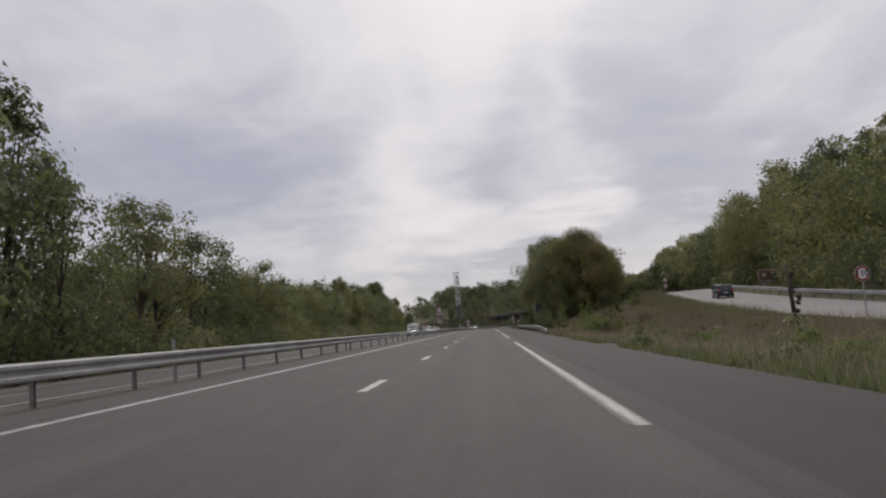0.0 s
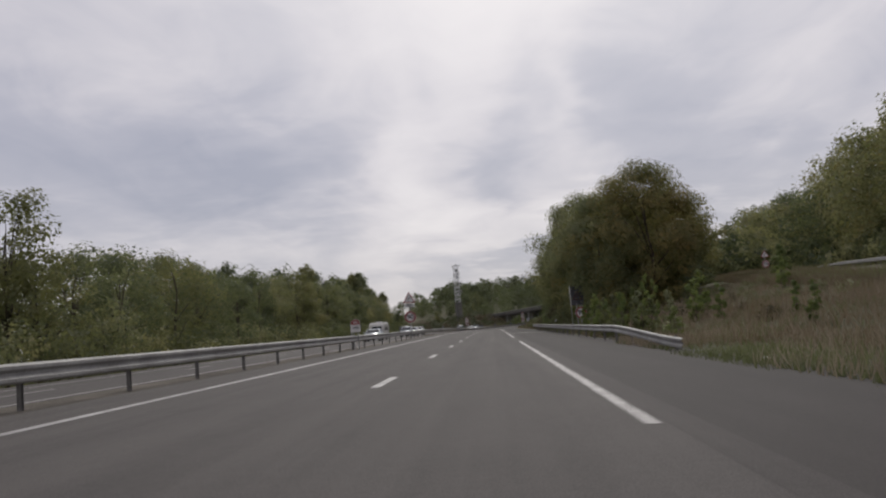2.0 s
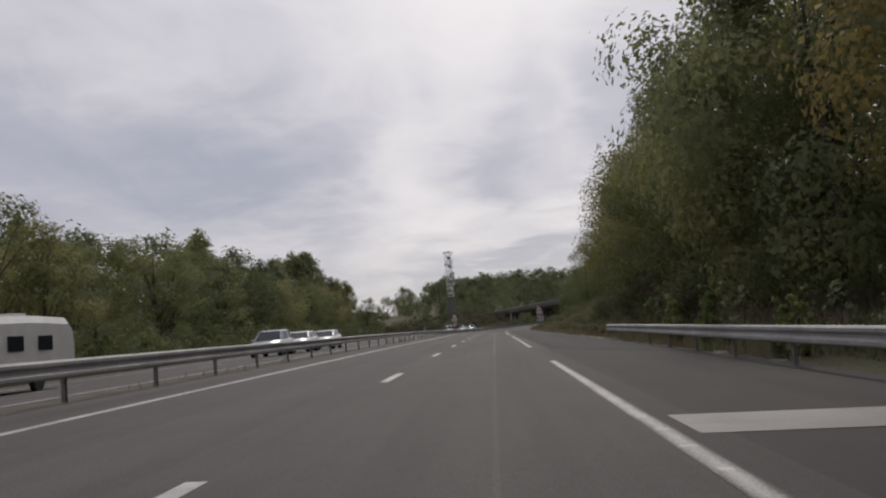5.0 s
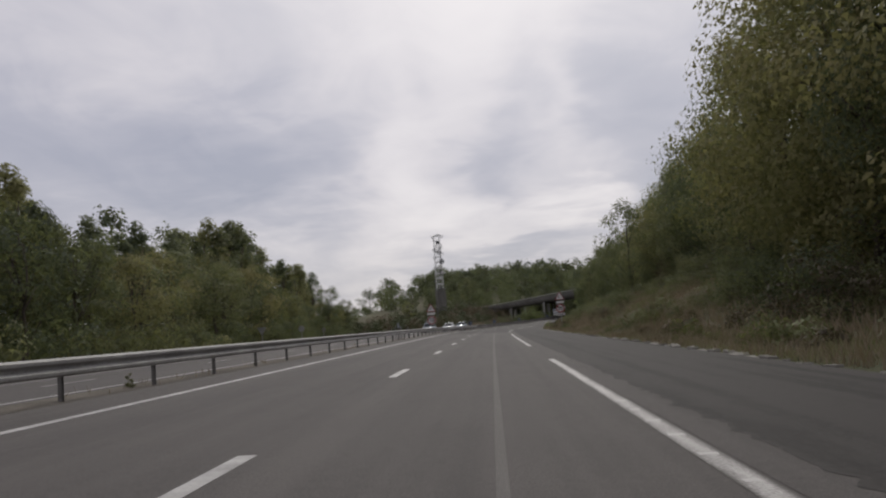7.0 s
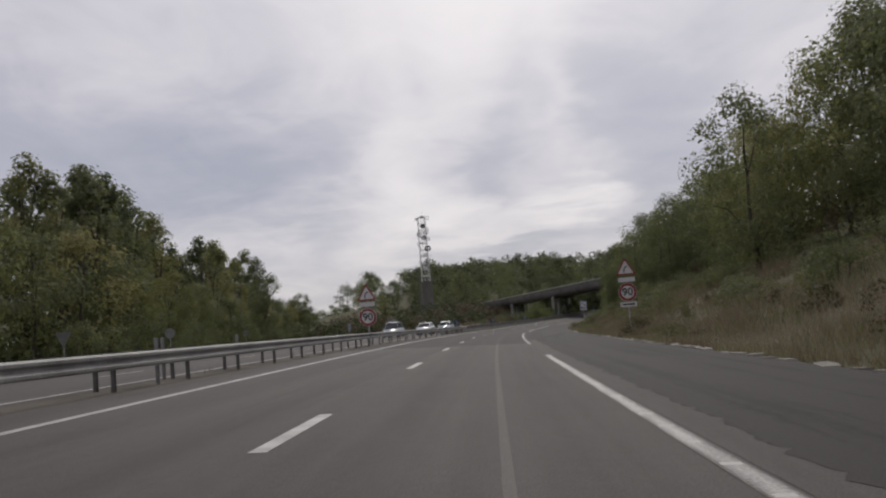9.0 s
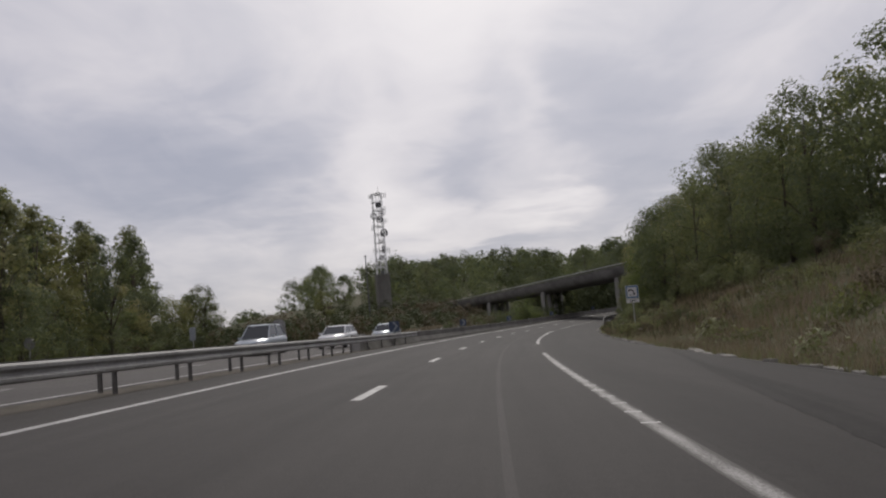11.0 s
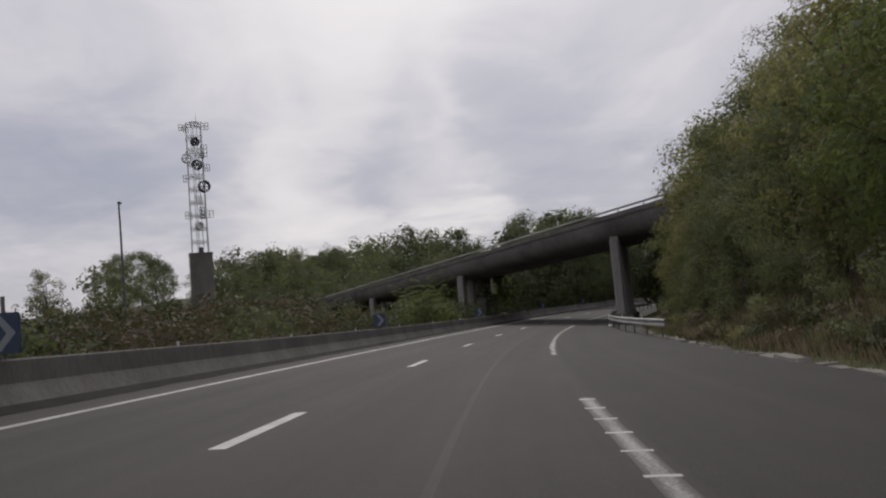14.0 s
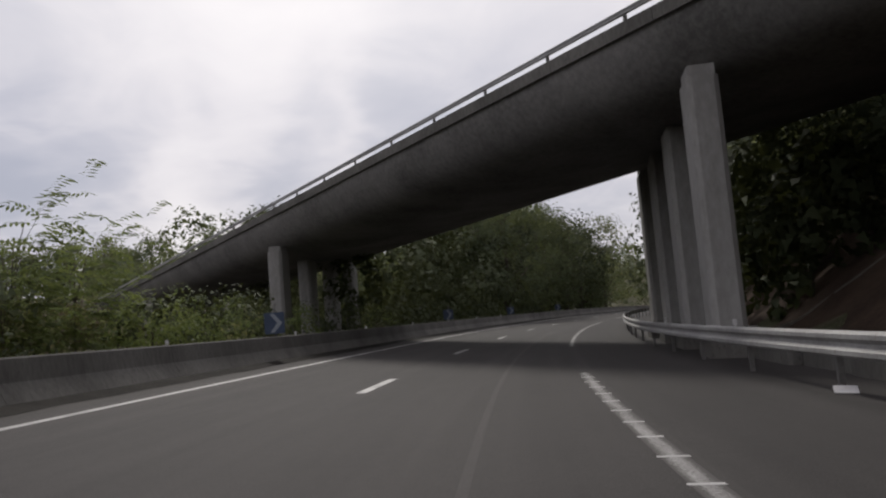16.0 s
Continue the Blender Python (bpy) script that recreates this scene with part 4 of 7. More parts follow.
    frame_panel((0.6, -1.2, 22.9), (1.1, 0.7), 2, M_TOWER_DARK, 0)
    frame_panel((1.5, -0.9, 21.2), (0.75, 0.95), 2, M_TOWER, 10)
    frame_panel((-1.4, -0.9, 19.7), (0.75, 0.95), 2, M_TOWER, -12)
    frame_panel((0.15, -1.2, 16.6), (0.8, 0.9), 3, M_WHITE, 0)
    frame_panel((-1.35, -0.9, 14.4), (0.8, 1.0), 2, M_TOWER, -10)
    frame_panel((1.5, -1.0, 14.5), (1.0, 0.95), 2, M_TOWER, 8)
    frame_panel((0.5, -1.2, 14.7), (0.6, 1.6), 3, M_TOWER_DARK, 0)
    dish((0.05, -1.25, 24.9), 0.62, M_TOWER_DARK, 35)
    dish((-1.2, -1.25, 22.5), 0.68, M_TOWER, 8)
    dish((0.15, -1.55, 21.5), 0.72, M_TOWER_DARK, -30)
    dish((0.95, -1.45, 18.4), 0.85, M_TOWER_DARK, 22)
    dish((0.0, -1.3, 12.8), 0.6, M_TOWER, 40)
    w = Shape()
    w.tube((0.4, 0, z1), (0.42, 0, z1 + 1.9), 0.03, 0.012, 5)
    part("whip_aerial", w, M_TOWER_DARK, root)
    cb = Shape()
    cb.box((0.1, -0.5, 9.4), (0.7, 0.5, 0.9), chamfer=0.05)
    part("cabinet", cb, M_TOWER_DARK, root)


build_tower()
mast = thing("lamp_mast", Matrix.Translation((-12.9, 422.2, float(land(-12.9, 422.2)[0]) - 0.1)), "tall dark steel lamp mast with a small head", "lamp mast")
ms = Shape()
ms.tube((0, 0, 0), (-0.17, 0, 13.3), 0.14, 0.075, 10)
part("pole", ms, M_TOWER_DARK, mast)
ms = Shape()
ms.box((-0.12, 0, 13.38), (0.36, 0.26, 0.2), chamfer=0.06)
ms.tube((-0.17, 0, 13.2), (-0.12, 0, 13.6), 0.05, 0.03, 6)
part("lamp_head", ms, M_TOWER_DARK, mast)

# ---- signs ----


def ring_pts(r, n=40, y=0.0):
    return [(r * math.cos(2 * math.pi * i / n), y, r * math.sin(2 * math.pi * i / n)) for i in range(n)]


def rounded_tri(side, cut, y):
    """Corners of a triangle that stands on its base, cut at the corners, about its middle."""
    h = side * 0.866
    cs = [Vector((-side / 2, 0, -h / 3)), Vector((side / 2, 0, -h / 3)), Vector((0, 0, 2 * h / 3))]
    out = []
    for i in range(3):
        a, b, c = cs[i - 1], cs[i], cs[(i + 1) % 3]
        p, q = b + (a - b).normalized() * cut, b + (c - b).normalized() * cut
        out += [p, (p + q + b) / 3, q]
    return [(v.x, y, v.z) for v in out]


def slab(points_at, y0, y1):
    """A flat plate between y0 (its face) and y1."""
    sh = Shape()
    a, b = points_at(y0), points_at(y1)
    sh.sweep([b, a])
    return sh


def disc(r):
    return lambda y: ring_pts(r, 40, y)


def rect(w, h, cut=0.03):
    def at(y):
        x, z = w / 2, h / 2
        return [(-x + cut, y, -z), (x - cut, y, -z), (x, y, -z + cut), (x, y, z - cut), (x - cut, y, z), (-x + cut, y, z), (-x, y, z - cut), (-x, y, -z + cut)]
    return at


def raised(me, z, parent, name, label="", dx=0.0, y=-0.012):
    ob = part(name, me, None, parent, label)
    ob.matrix_local = Matrix.Translation((dx, y, z))
    return ob


def speed_disc(root, z, text, r=0.525):
    plate_ = part("speed_disc", slab(disc(r), -0.03, 0.0), M_WHITE, root, "round white sign with a red rim reading " + text)
    plate_.matrix_local = Matrix.Translation((0, 0, z))
    rim = Shape()
    n = 40
    rows = [ring_pts(r * 0.965, n, -0.034), ring_pts(r * 0.7, n, -0.034), ring_pts(r * 0.7, n, -0.028), ring_pts(r * 0.965, n, -0.028), ring_pts(r * 0.965, n, -0.034)]
    rim.sweep(rows, caps=False)
    part("rim", rim, M_RED, plate_)
    ob = part("number", words(text, r * 1.16, M_BLACK), None, plate_)
    ob.matrix_local = Matrix.Translation((0, -0.036, 0))
    back = part("back", slab(disc(r * 0.97), 0.0, 0.02), M_GREY, plate_)


def bend_triangle(root, z, side=1.15, dark=False):
    face = M_TOWER_DARK if dark else M_WHITE
    plate_ = part("bend_triangle", slab(lambda y: rounded_tri(side, 0.07, y), -0.03, 0.0), M_DIM_RED if dark else M_RED, root, "triangular red-rimmed sign warning of a bend")
    plate_.matrix_local = Matrix.Translation((0, 0, z))
    inner = part("face", slab(lambda y: rounded_tri(side * 0.76, 0.05, y), -0.036, -0.03), face, plate_)
    arrow = Shape()
    pts = [(-0.09, -0.2), (-0.085, -0.02), (-0.03, 0.09), (0.05, 0.14)]
    for (a, b), (c, d) in zip(pts, pts[1:]):
        dx, dz = c - a, d - b
        n = math.hypot(dx, dz)
        ox, oz = -dz / n * 0.032, dx / n * 0.032
        arrow.sweep([[(a + ox, -0.04, b + oz), (a - ox, -0.04, b - oz), (a - ox, -0.034, b - oz), (a + ox, -0.034, b + oz)],
                     [(c + ox, -0.04, d + oz), (c - ox, -0.04, d - oz), (c - ox, -0.034, d - oz), (c + ox, -0.034, d + oz)]])
    arrow.poly([(0.03, -0.04, 0.2), (0.02, -0.04, 0.08), (0.13, -0.04, 0.16)])
    part("bend_arrow", arrow, M_BLACK if not dark else M_DIM_RED, plate_)


def plate_with(root, z, w, h, text, size, material=M_WHITE, ink=M_BLACK, name="distance_plate"):
    p = part(name, slab(rect(w, h), -0.03, 0.0), material, root)
    p.matrix_local = Matrix.Translation((0, 0, z))
    if text:
        ob = part("lettering", words(text, size, ink), None, p)
        ob.matrix_local = Matrix.Translation((0, -0.034, 0))
    return p


def sign_post(root, z1, x=0.0, w=0.08):
    sh = Shape()
    sh.box((x, 0.05, z1 / 2 - 0.4), (w, 0.05, z1 + 0.8), chamfer=0.012)
    part("post", sh, M_ZINC, root, "galvanised steel post")


def sign_at(name, s, l, base, label, turn=0.0, category="road sign", group=""):
    p = on_road(s, l)
    p.z = base
    return thing(name, Matrix.Translation(p) @ Matrix.Rotation(-heading(s) + radians(turn), 4, "Z"), label, category, group)


sg = sign_at("bend_and_speed_sign", 126.2, -5.12, 0.15, "bend warning, 200 m plate and 90 limit on one median post", group="bend and speed signs")
sign_post(sg, 3.3)
speed_disc(sg, 2.02, "90")
bend_triangle(sg, 3.62)
plate_with(sg, 3.06, 0.92, 0.28, "200m", 0.27)

zr_ = float(land(10.2, 126.7)[0])
sg = sign_at("speed_sign", 126.9, 10.2, zr_, "round 90 speed limit sign on two grey posts behind the rail")
sign_post(sg, 2.2, 0.0)
sign_post(sg, 2.45, -0.33, 0.07)
speed_disc(sg, 1.37 - zr_, "90")
sg = sign_at("warning_sign", 128.6, 9.75, zr_, "dark panel with a red bend triangle and pale edge", 14)
pn = part("panel", slab(rect(1.25, 1.75, 0.04), -0.05, 0.05), M_TOWER_DARK, sg)
pn.matrix_local = Matrix.Translation((0.4, 0, 2.95 - zr_))
bend_triangle(sg, 2.95 - zr_, 0.95, True)
for ob_ in sg.children:
    if ob_.name.startswith("bend_triangle"):
        ob_.matrix_local = Matrix.Translation((0.4, -0.05, 2.85 - zr_))
ed_ = Shape()
ed_.box((-0.24, -0.02, 2.95 - zr_), (0.035, 0.12, 1.85), chamfer=0.01)
for k_ in (2.2, 2.95, 3.7):
    ed_.box((-0.27, 0.0, k_ - zr_), (0.04, 0.08, 0.07), chamfer=0.006)
part("edge_strip", ed_, M_WHITE, sg, "pale aluminium edge strip")
sign_post(sg, 2.2 - zr_, -0.2, 0.06)
sign_post(sg, 2.2 - zr_, 0.85, 0.06)

sg = sign_at("bend_and_speed_sign", 277.0, -5.46, -0.15, "bend warning over a 90 speed limit sign at the median rail", group="bend and speed signs")
sign_post(sg, 2.9)
speed_disc(sg, 1.68, "90")
bend_triangle(sg, 3.0, 1.15)
plate_with(sg, 2.44, 0.92, 0.26, "", 0.2)
zr_ = float(land(10.55, 276.5)[0])
sg = sign_at("bend_and_speed_sign", 277.0, 9.72, zr_, "bend warning, 90 speed limit and small plate on the grass bank", group="bend and speed signs")
sign_post(sg, 2.9)
speed_disc(sg, 1.72 - zr_, "90")
bend_triangle(sg, 3.05 - zr_, 1.15)
plate_with(sg, 2.44 - zr_, 0.95, 0.26, "", 0.2)
p_ = plate_with(sg, 1.02 - zr_, 0.95, 0.28, "", 0.2)
br_ = Shape()
br_.box((0, -0.034, 0), (0.7, 0.006, 0.09))
part("lettering", br_, M_BLACK, p_)

zr_ = float(land(14.15, 329.2)[0])
sg = sign_at("emergency_phone_sign", 330.4, 9.8, zr_, "blue-framed white emergency phone sign with a 200 m plate", -4)
sign_post(sg, 2.4)
fr_ = part("panel", slab(rect(0.82, 0.86, 0.05), -0.03, 0.0), M_WHITE, sg)
fr_.matrix_local = Matrix.Translation((0, 0, 1.72 - zr_))
bl_ = part("blue_frame", slab(rect(0.76, 0.8, 0.05), -0.034, -0.03), M_BLUE, fr_)
part("white_field", slab(rect(0.6, 0.62, 0.02), -0.038, -0.034), M_WHITE, fr_)
ph_ = Shape()
arc = [(-0.16, 0.15), (-0.07, 0.155), (0.03, 0.1), (0.1, 0.0), (0.13, -0.09)]
for (a, b), (c, d) in zip(arc, arc[1:]):
    n = math.hypot(c - a, d - b)
    ox, oz = -(d - b) / n * 0.035, (c - a) / n * 0.035
    ph_.sweep([[(a + ox, -0.043, b + oz), (a - ox, -0.043, b - oz), (a - ox, -0.038, b - oz), (a + ox, -0.038, b + oz)],
               [(c + ox, -0.043, d + oz), (c - ox, -0.043, d - oz), (c - ox, -0.038, d - oz), (c + ox, -0.038, d + oz)]])
for (a, b) in ((-0.17, 0.115), (0.13, -0.13)):
    ph_.sweep([[(a + 0.075 * math.cos(k), -0.044, b + 0.065 * math.sin(k)) for k in np.linspace(0, 5.6, 9)], [(a + 0.075 * math.cos(k), -0.038, b + 0.065 * math.sin(k)) for k in np.linspace(0, 5.6, 9)]])
part("handset", ph_, M_BLACK, fr_, "black telephone handset")
ob_ = part("lettering", words("SOS", 0.13, M_GREY), None, fr_)
ob_.matrix_local = Matrix.Translation((-0.09, -0.041, -0.2))
plate_with(sg, 1.14 - zr_, 0.82, 0.24, "200m", 0.19)

# small white marker behind the rail
zr_ = float(land(8.7, 137.2)[0])
sg = sign_at("marker_plate", 137.2, 8.7, zr_, "small square white marker plate on a thin post behind the rail", category="marker")
sign_post(sg, 0.8 - zr_, 0.0, 0.035)
p_ = part("plate", slab(rect(0.2, 0.18, 0.01), -0.03, 0.0), M_WHITE, sg)
p_.matrix_local = Matrix.Translation((0, 0, 0.82 - zr_))
br_ = Shape()
br_.box((0, -0.033, 0), (0.12, 0.005, 0.07))
part("lettering", br_, M_BLACK, p_)

# kilometre marker on the median
sg = sign_at("kilometre_marker", 97.2, -5.3, 0.15, "small red-topped kilometre marker at the median rail")


def arched(w, low, spring, top):
    """Corners of a plate with an arched top."""
    return lambda y: [(-w / 2, y, low), (w / 2, y, low)] + [(w / 2 * math.cos(k), y, spring + (top - spring) * math.sin(k)) for k in np.linspace(0, math.pi, 13)]


p_ = part("panel", slab(arched(0.54, -0.34, 0.1, 0.36), -0.02, 0.0), M_WHITE, sg)
p_.matrix_local = Matrix.Translation((0, 0, 1.28))
t_ = part("red_top", slab(arched(0.5, -0.12, -0.06, 0.15), -0.024, -0.02), M_RED, p_)
t_.matrix_local = Matrix.Translation((0, 0, 0.19))
ob_ = part("lettering", words("A40", 0.15, M_WHITE), None, t_)
ob_.matrix_local = Matrix.Translation((0, -0.028, 0))
ob_ = part("lettering", words("145", 0.25, M_BLACK), None, p_)
ob_.matrix_local = Matrix.Translation((0, -0.024, -0.1))
sign_post(sg, 1.1, -0.12, 0.05)
sign_post(sg, 1.1, 0.12, 0.05)

# chevron boards on the barrier
for s_ in (327.9, 358.3, 387.5, 417.0, 446.0, 468.0, 490.0):
    z_ = on_road(s_, -5.6).z
    sg = sign_at("chevron_board", s_, -5.42 if s_ > 330 else -5.5, z_, "blue board with a pale chevron on the median barrier", -2, group="chevron boards")
    sh = slab(rect(0.66, 0.66, 0.03), -0.03, 0.0)
    b_ = part("board", sh, M_NAVY, sg)
    b_.matrix_local = Matrix.Translation((0, 0, 1.2))
    ch = Shape()
    for z0_, z1_ in ((0.29, 0.0), (-0.29, 0.0)):
        ch.sweep([[(-0.14, -0.036, z0_), (0.0, -0.036, z0_), (0.0, -0.03, z0_), (-0.14, -0.03, z0_)], [(0.1, -0.036, z1_), (0.26, -0.036, z1_), (0.26, -0.03, z1_), (0.1, -0.03, z1_)]])
    part("chevron", ch, M_UNLIT, b_, "pale grey chevron of unlit lamps")
    sh = Shape()
    sh.box((0, 0.04, 0.85), (0.06, 0.05, 1.9), chamfer=0.01)
    part("post", sh, M_ZINC_DULL, sg)

# signs beside the slip road and beyond the other carriageway
zr_ = float(land(23.3, 48.2)[0])
sg = thing("speed_sign", Matrix.Translation((23.3, 48.2, zr_)), "round 110 speed limit sign beside the slip road", "road sign")
sign_post(sg, 2.5)
speed_disc(sg, 2.6, "110", 0.43)
zr_ = float(land(46.2, 128.6)[0])
sg = thing("brown_sign", Matrix.Translation((46.2, 128.6, zr_)) @ Matrix.Rotation(radians(-8), 4, "Z"), "wide brown tourist sign with a white emblem before the woods", "road sign")
for x_ in (-1.6, 1.6):
    sign_post(sg, 5.2 - zr_, x_, 0.12)
p_ = part("panel", slab(rect(4.7, 1.9, 0.1), -0.04, 0.0), M_BROWN, sg)
p_.matrix_local = Matrix.Translation((0, 0, 5.15 - zr_))
part("border", slab(rect(4.55, 1.75, 0.1), -0.046, -0.04), M_WHITE, p_)
part("field", slab(rect(4.4, 1.6, 0.08), -0.052, -0.046), M_BROWN, p_)
em_ = Shape()
em_.poly([(-1.9, -0.056, 0.45), (-1.45, -0.056, -0.4), (-1.1, -0.056, 0.5), (-1.4, -0.056, 0.15)])
part("emblem", em_, M_WHITE, p_, "white emblem")
for k_, w_ in enumerate((2.0, 1.6)):
    br_ = Shape()
    br_.box((0.6, -0.055, 0.25 - 0.5 * k_), (w_, 0.006, 0.2))
    part("lettering", br_, M_WHITE, p_)
zr_ = float(land(34.3, 148.4)[0])
sg = thing("bend_and_speed_sign", Matrix.Translation((34.0, 148.4, zr_)), "bend warning over a speed limit sign on the slip road", "road sign", "bend and speed signs")
sign_post(sg, 2.4)
speed_disc(sg, 1.3, "90", 0.43)
bend_triangle(sg, 2.35, 1.0)
zr_ = float(land(36.5, 66)[0])
sg = thing("roadside_sign", Matrix.Translation((37.2, 68.5, zr_)) @ Matrix.Rotation(radians(70), 4, "Z"), "pale panel seen edge-on beyond the slip road", "road sign")
sign_post(sg, 3.0)
p_ = part("panel", slab(rect(1.4, 1.8, 0.08), -0.05, 0.05), M_WHITE, sg)
p_.matrix_local = Matrix.Translation((0, 0, 2.9))
for x_, y_, kind_ in ((-27.2, 285.0, 0), (-25.5, 300.0, 1), (-30, 338.0, 1)):
    zr_ = float(land(x_, y_)[0])
    sg = thing("sign_back", Matrix.Translation((x_, y_, zr_)), "grey back of a " + ("give-way triangle" if not kind_ else "round sign") + " beyond the far carriageway", "road sign")
    sign_post(sg, 2.4)
    if kind_:
        p_ = part("plate", slab(disc(0.45), -0.02, 0.02), M_GREY, sg)
        p_.matrix_local = Matrix.Translation((0, 0, 2.4))
    else:
        p_ = part("plate", slab(lambda y: [(-a, y, -b) for a, _, b in rounded_tri(1.25, 0.08, y)], -0.02, 0.02), M_GREY, sg)
        p_.matrix_local = Matrix.Translation((0, 0, 2.45))

sg = thing("sign_back", Matrix.Translation((-9.25, 330.6, float(land(-9.25, 330.6)[0]))) @ Matrix.Rotation(radians(6), 4, "Z"), "grey arched back of a panel beyond the far carriageway", "road sign")
sign_post(sg, 1.4)
p_ = part("plate", slab(arched(0.9, -0.65, 0.3, 0.65), -0.03, 0.03), M_GREY, sg)
p_.matrix_local = Matrix.Translation((0, 0, 1.45))
sg = thing("marker_sign", Matrix.Translation((-14.4, 328.6, float(land(-14.4, 328.6)[0]))), "narrow blue-grey sign beyond the far carriageway", "road sign")
sign_post(sg, 1.5, 0.0, 0.06)
p_ = part("plate", slab(rect(0.38, 0.85, 0.04), -0.02, 0.02), M_UNLIT, sg)
p_.matrix_local = Matrix.Translation((0, 0, 1.55))

# ---- vehicles ----


def loft(sh, rows):
    sh.sweep(rows)


def build_car(name, m, paint, label, tall=0.0, length=4.3, group=""):
    """A car that faces -Y: body, glasshouse, roof, doors' windows, wheels and lamps."""
    root = thing(name, m, label, "car", group)
    L = length
    w = 0.88
    body = Shape()
    secs = []
    for y, hw, zb, zs in ((-0.5, 0.6, 0.35, 0.6), (-0.485, 0.8, 0.22, 0.72), (-0.4, w, 0.2, 0.82), (-0.22, w, 0.2, 0.95), (0.0, w, 0.2, 0.98), (0.3, w, 0.2, 1.0), (0.44, w * 0.98, 0.22, 1.0), (0.49, w * 0.9, 0.3, 0.95), (0.5, w * 0.8, 0.4, 0.7)):
        secs.append([(-hw, y * L, zb), (-hw, y * L, zs - 0.16), (-hw * 0.93, y * L, zs), (hw * 0.93, y * L, zs), (hw, y * L, zs - 0.16), (hw, y * L, zb)])
    loft(body, secs)
    part("body", body, paint, root, "", True)
    top = 1.46 + tall
    cab = Shape()
    cab.sweep([[(-0.78, -0.25 * L, 0.95), (0.78, -0.25 * L, 0.95), (0.76, 0.46 * L, 0.99), (-0.76, 0.46 * L, 0.99)],
               [(-0.62, -0.08 * L, top - 0.04), (0.62, -0.08 * L, top - 0.04), (0.62, 0.36 * L, top - 0.04), (-0.62, 0.36 * L, top - 0.04)]])
    part("glasshouse", cab, M_GLASS, root, "dark windows")
    roof = Shape()
    roof.sweep([[(-0.64, -0.09 * L, top - 0.05), (0.64, -0.09 * L, top - 0.05), (0.64, 0.37 * L, top - 0.05), (-0.64, 0.37 * L, top - 0.05)],
                [(-0.55, -0.03 * L, top + 0.02), (0.55, -0.03 * L, top + 0.02), (0.55, 0.33 * L, top + 0.02), (-0.55, 0.33 * L, top + 0.02)]])
    part("roof", roof, paint, root)
    for x in (-1, 1):
        for y0, y1, z1 in ((-0.25, -0.08, 1), (0.13, 0.13, 1), (0.46, 0.36, 1)):
            pl = Shape()
            pl.tube((x * 0.775, y0 * L, 0.97), (x * 0.625, y1 * L, top - 0.03), 0.035, 0.03, 5)
            part("pillar", pl, paint, root)
        for y in (-0.31, 0.3):
            wh = Shape()
            wh.tube((x * 0.68, y * L, 0.32), (x * 0.9, y * L, 0.32), 0.32, 0.32, 18)
            tyre = part("wheel", wh, M_TYRE, root)
            rm = Shape()
            rm.tube((x * 0.88, y * L, 0.32), (x * 0.915, y * L, 0.32), 0.2, 0.18, 12)
            part("rim", rm, M_CHROME, tyre)
        lamp = Shape()
        lamp.box((x * 0.6, -0.485 * L, 0.66), (0.34, 0.12, 0.16), chamfer=0.03)
        part("headlight", lamp, M_LAMP, root)
        tail = Shape()
        tail.box((x * 0.68, 0.492 * L, 0.85), (0.2, 0.08, 0.22), chamfer=0.02)
        part("tail_light", tail, M_TAIL, root)
        mir = Shape()
        mir.box((x * 0.95, -0.2 * L, 1.0), (0.18, 0.1, 0.12), chamfer=0.02)
        part("mirror", mir, paint, root)
    if tall > 0.2:
        for x in (-0.58, 0.58):
            rr = Shape()
            rr.tube((x, -0.02 * L, top + 0.06), (x, 0.33 * L, top + 0.07), 0.025, 0.025, 6)
            for y in (0.0, 0.16, 0.31):
                rr.tube((x, y * L, top - 0.03), (x, y * L, top + 0.07), 0.025, 0.025, 5)
            part("roof_rail", rr, M_TYRE, root)
    pl = Shape()
    pl.box((0, -0.502 * L, 0.45), (0.5, 0.02, 0.11))
    pl.box((0, 0.503 * L, 0.6), (0.5, 0.02, 0.11))
    part("number_plate", pl, M_WHITE, root)
    gr = Shape()
    gr.box((0, -0.499 * L, 0.6), (0.7, 0.03, 0.12))
    part("grille", gr, M_TYRE, root)
    return root


def car_on(name, s, l, paint, label, tall=0.0, length=4.3, away=False):
    p = on_road(s, l)
    p.z = opposite_height(s, l)
    return build_car(name, Matrix.Translation(p) @ Matrix.Rotation(-heading(s) + (math.pi if away else 0), 4, "Z"), paint, label, tall, length, "cars on the far carriageway")


car_on("car", 143.2, -11.0, M_CARSILVER, "silver car with a caravan behind it on the far carriageway", -0.12, 3.8)
cv = Matrix.Translation((on_road(151.6, -11.55).x, on_road(151.6, -11.55).y, opposite_height(151.6, -11.55)))
caravan = thing("caravan", cv @ Matrix.Scale(0.82, 4), "cream caravan with dark windows close behind a silver car", "caravan")
sh = Shape()
sh.sweep([[(-1.1, y, a), (-1.12, y, b - 0.25), (-0.98, y, b), (0.98, y, b), (1.12, y, b - 0.25), (1.1, y, a)] for y, a, b in ((-2.6, 0.75, 1.9), (-2.5, 0.5, 2.25), (-2.15, 0.45, 2.55), (0, 0.45, 2.6), (2.2, 0.45, 2.55), (2.5, 0.5, 2.3), (2.6, 0.8, 1.9))])
part("shell", sh, M_CARAVAN, caravan)
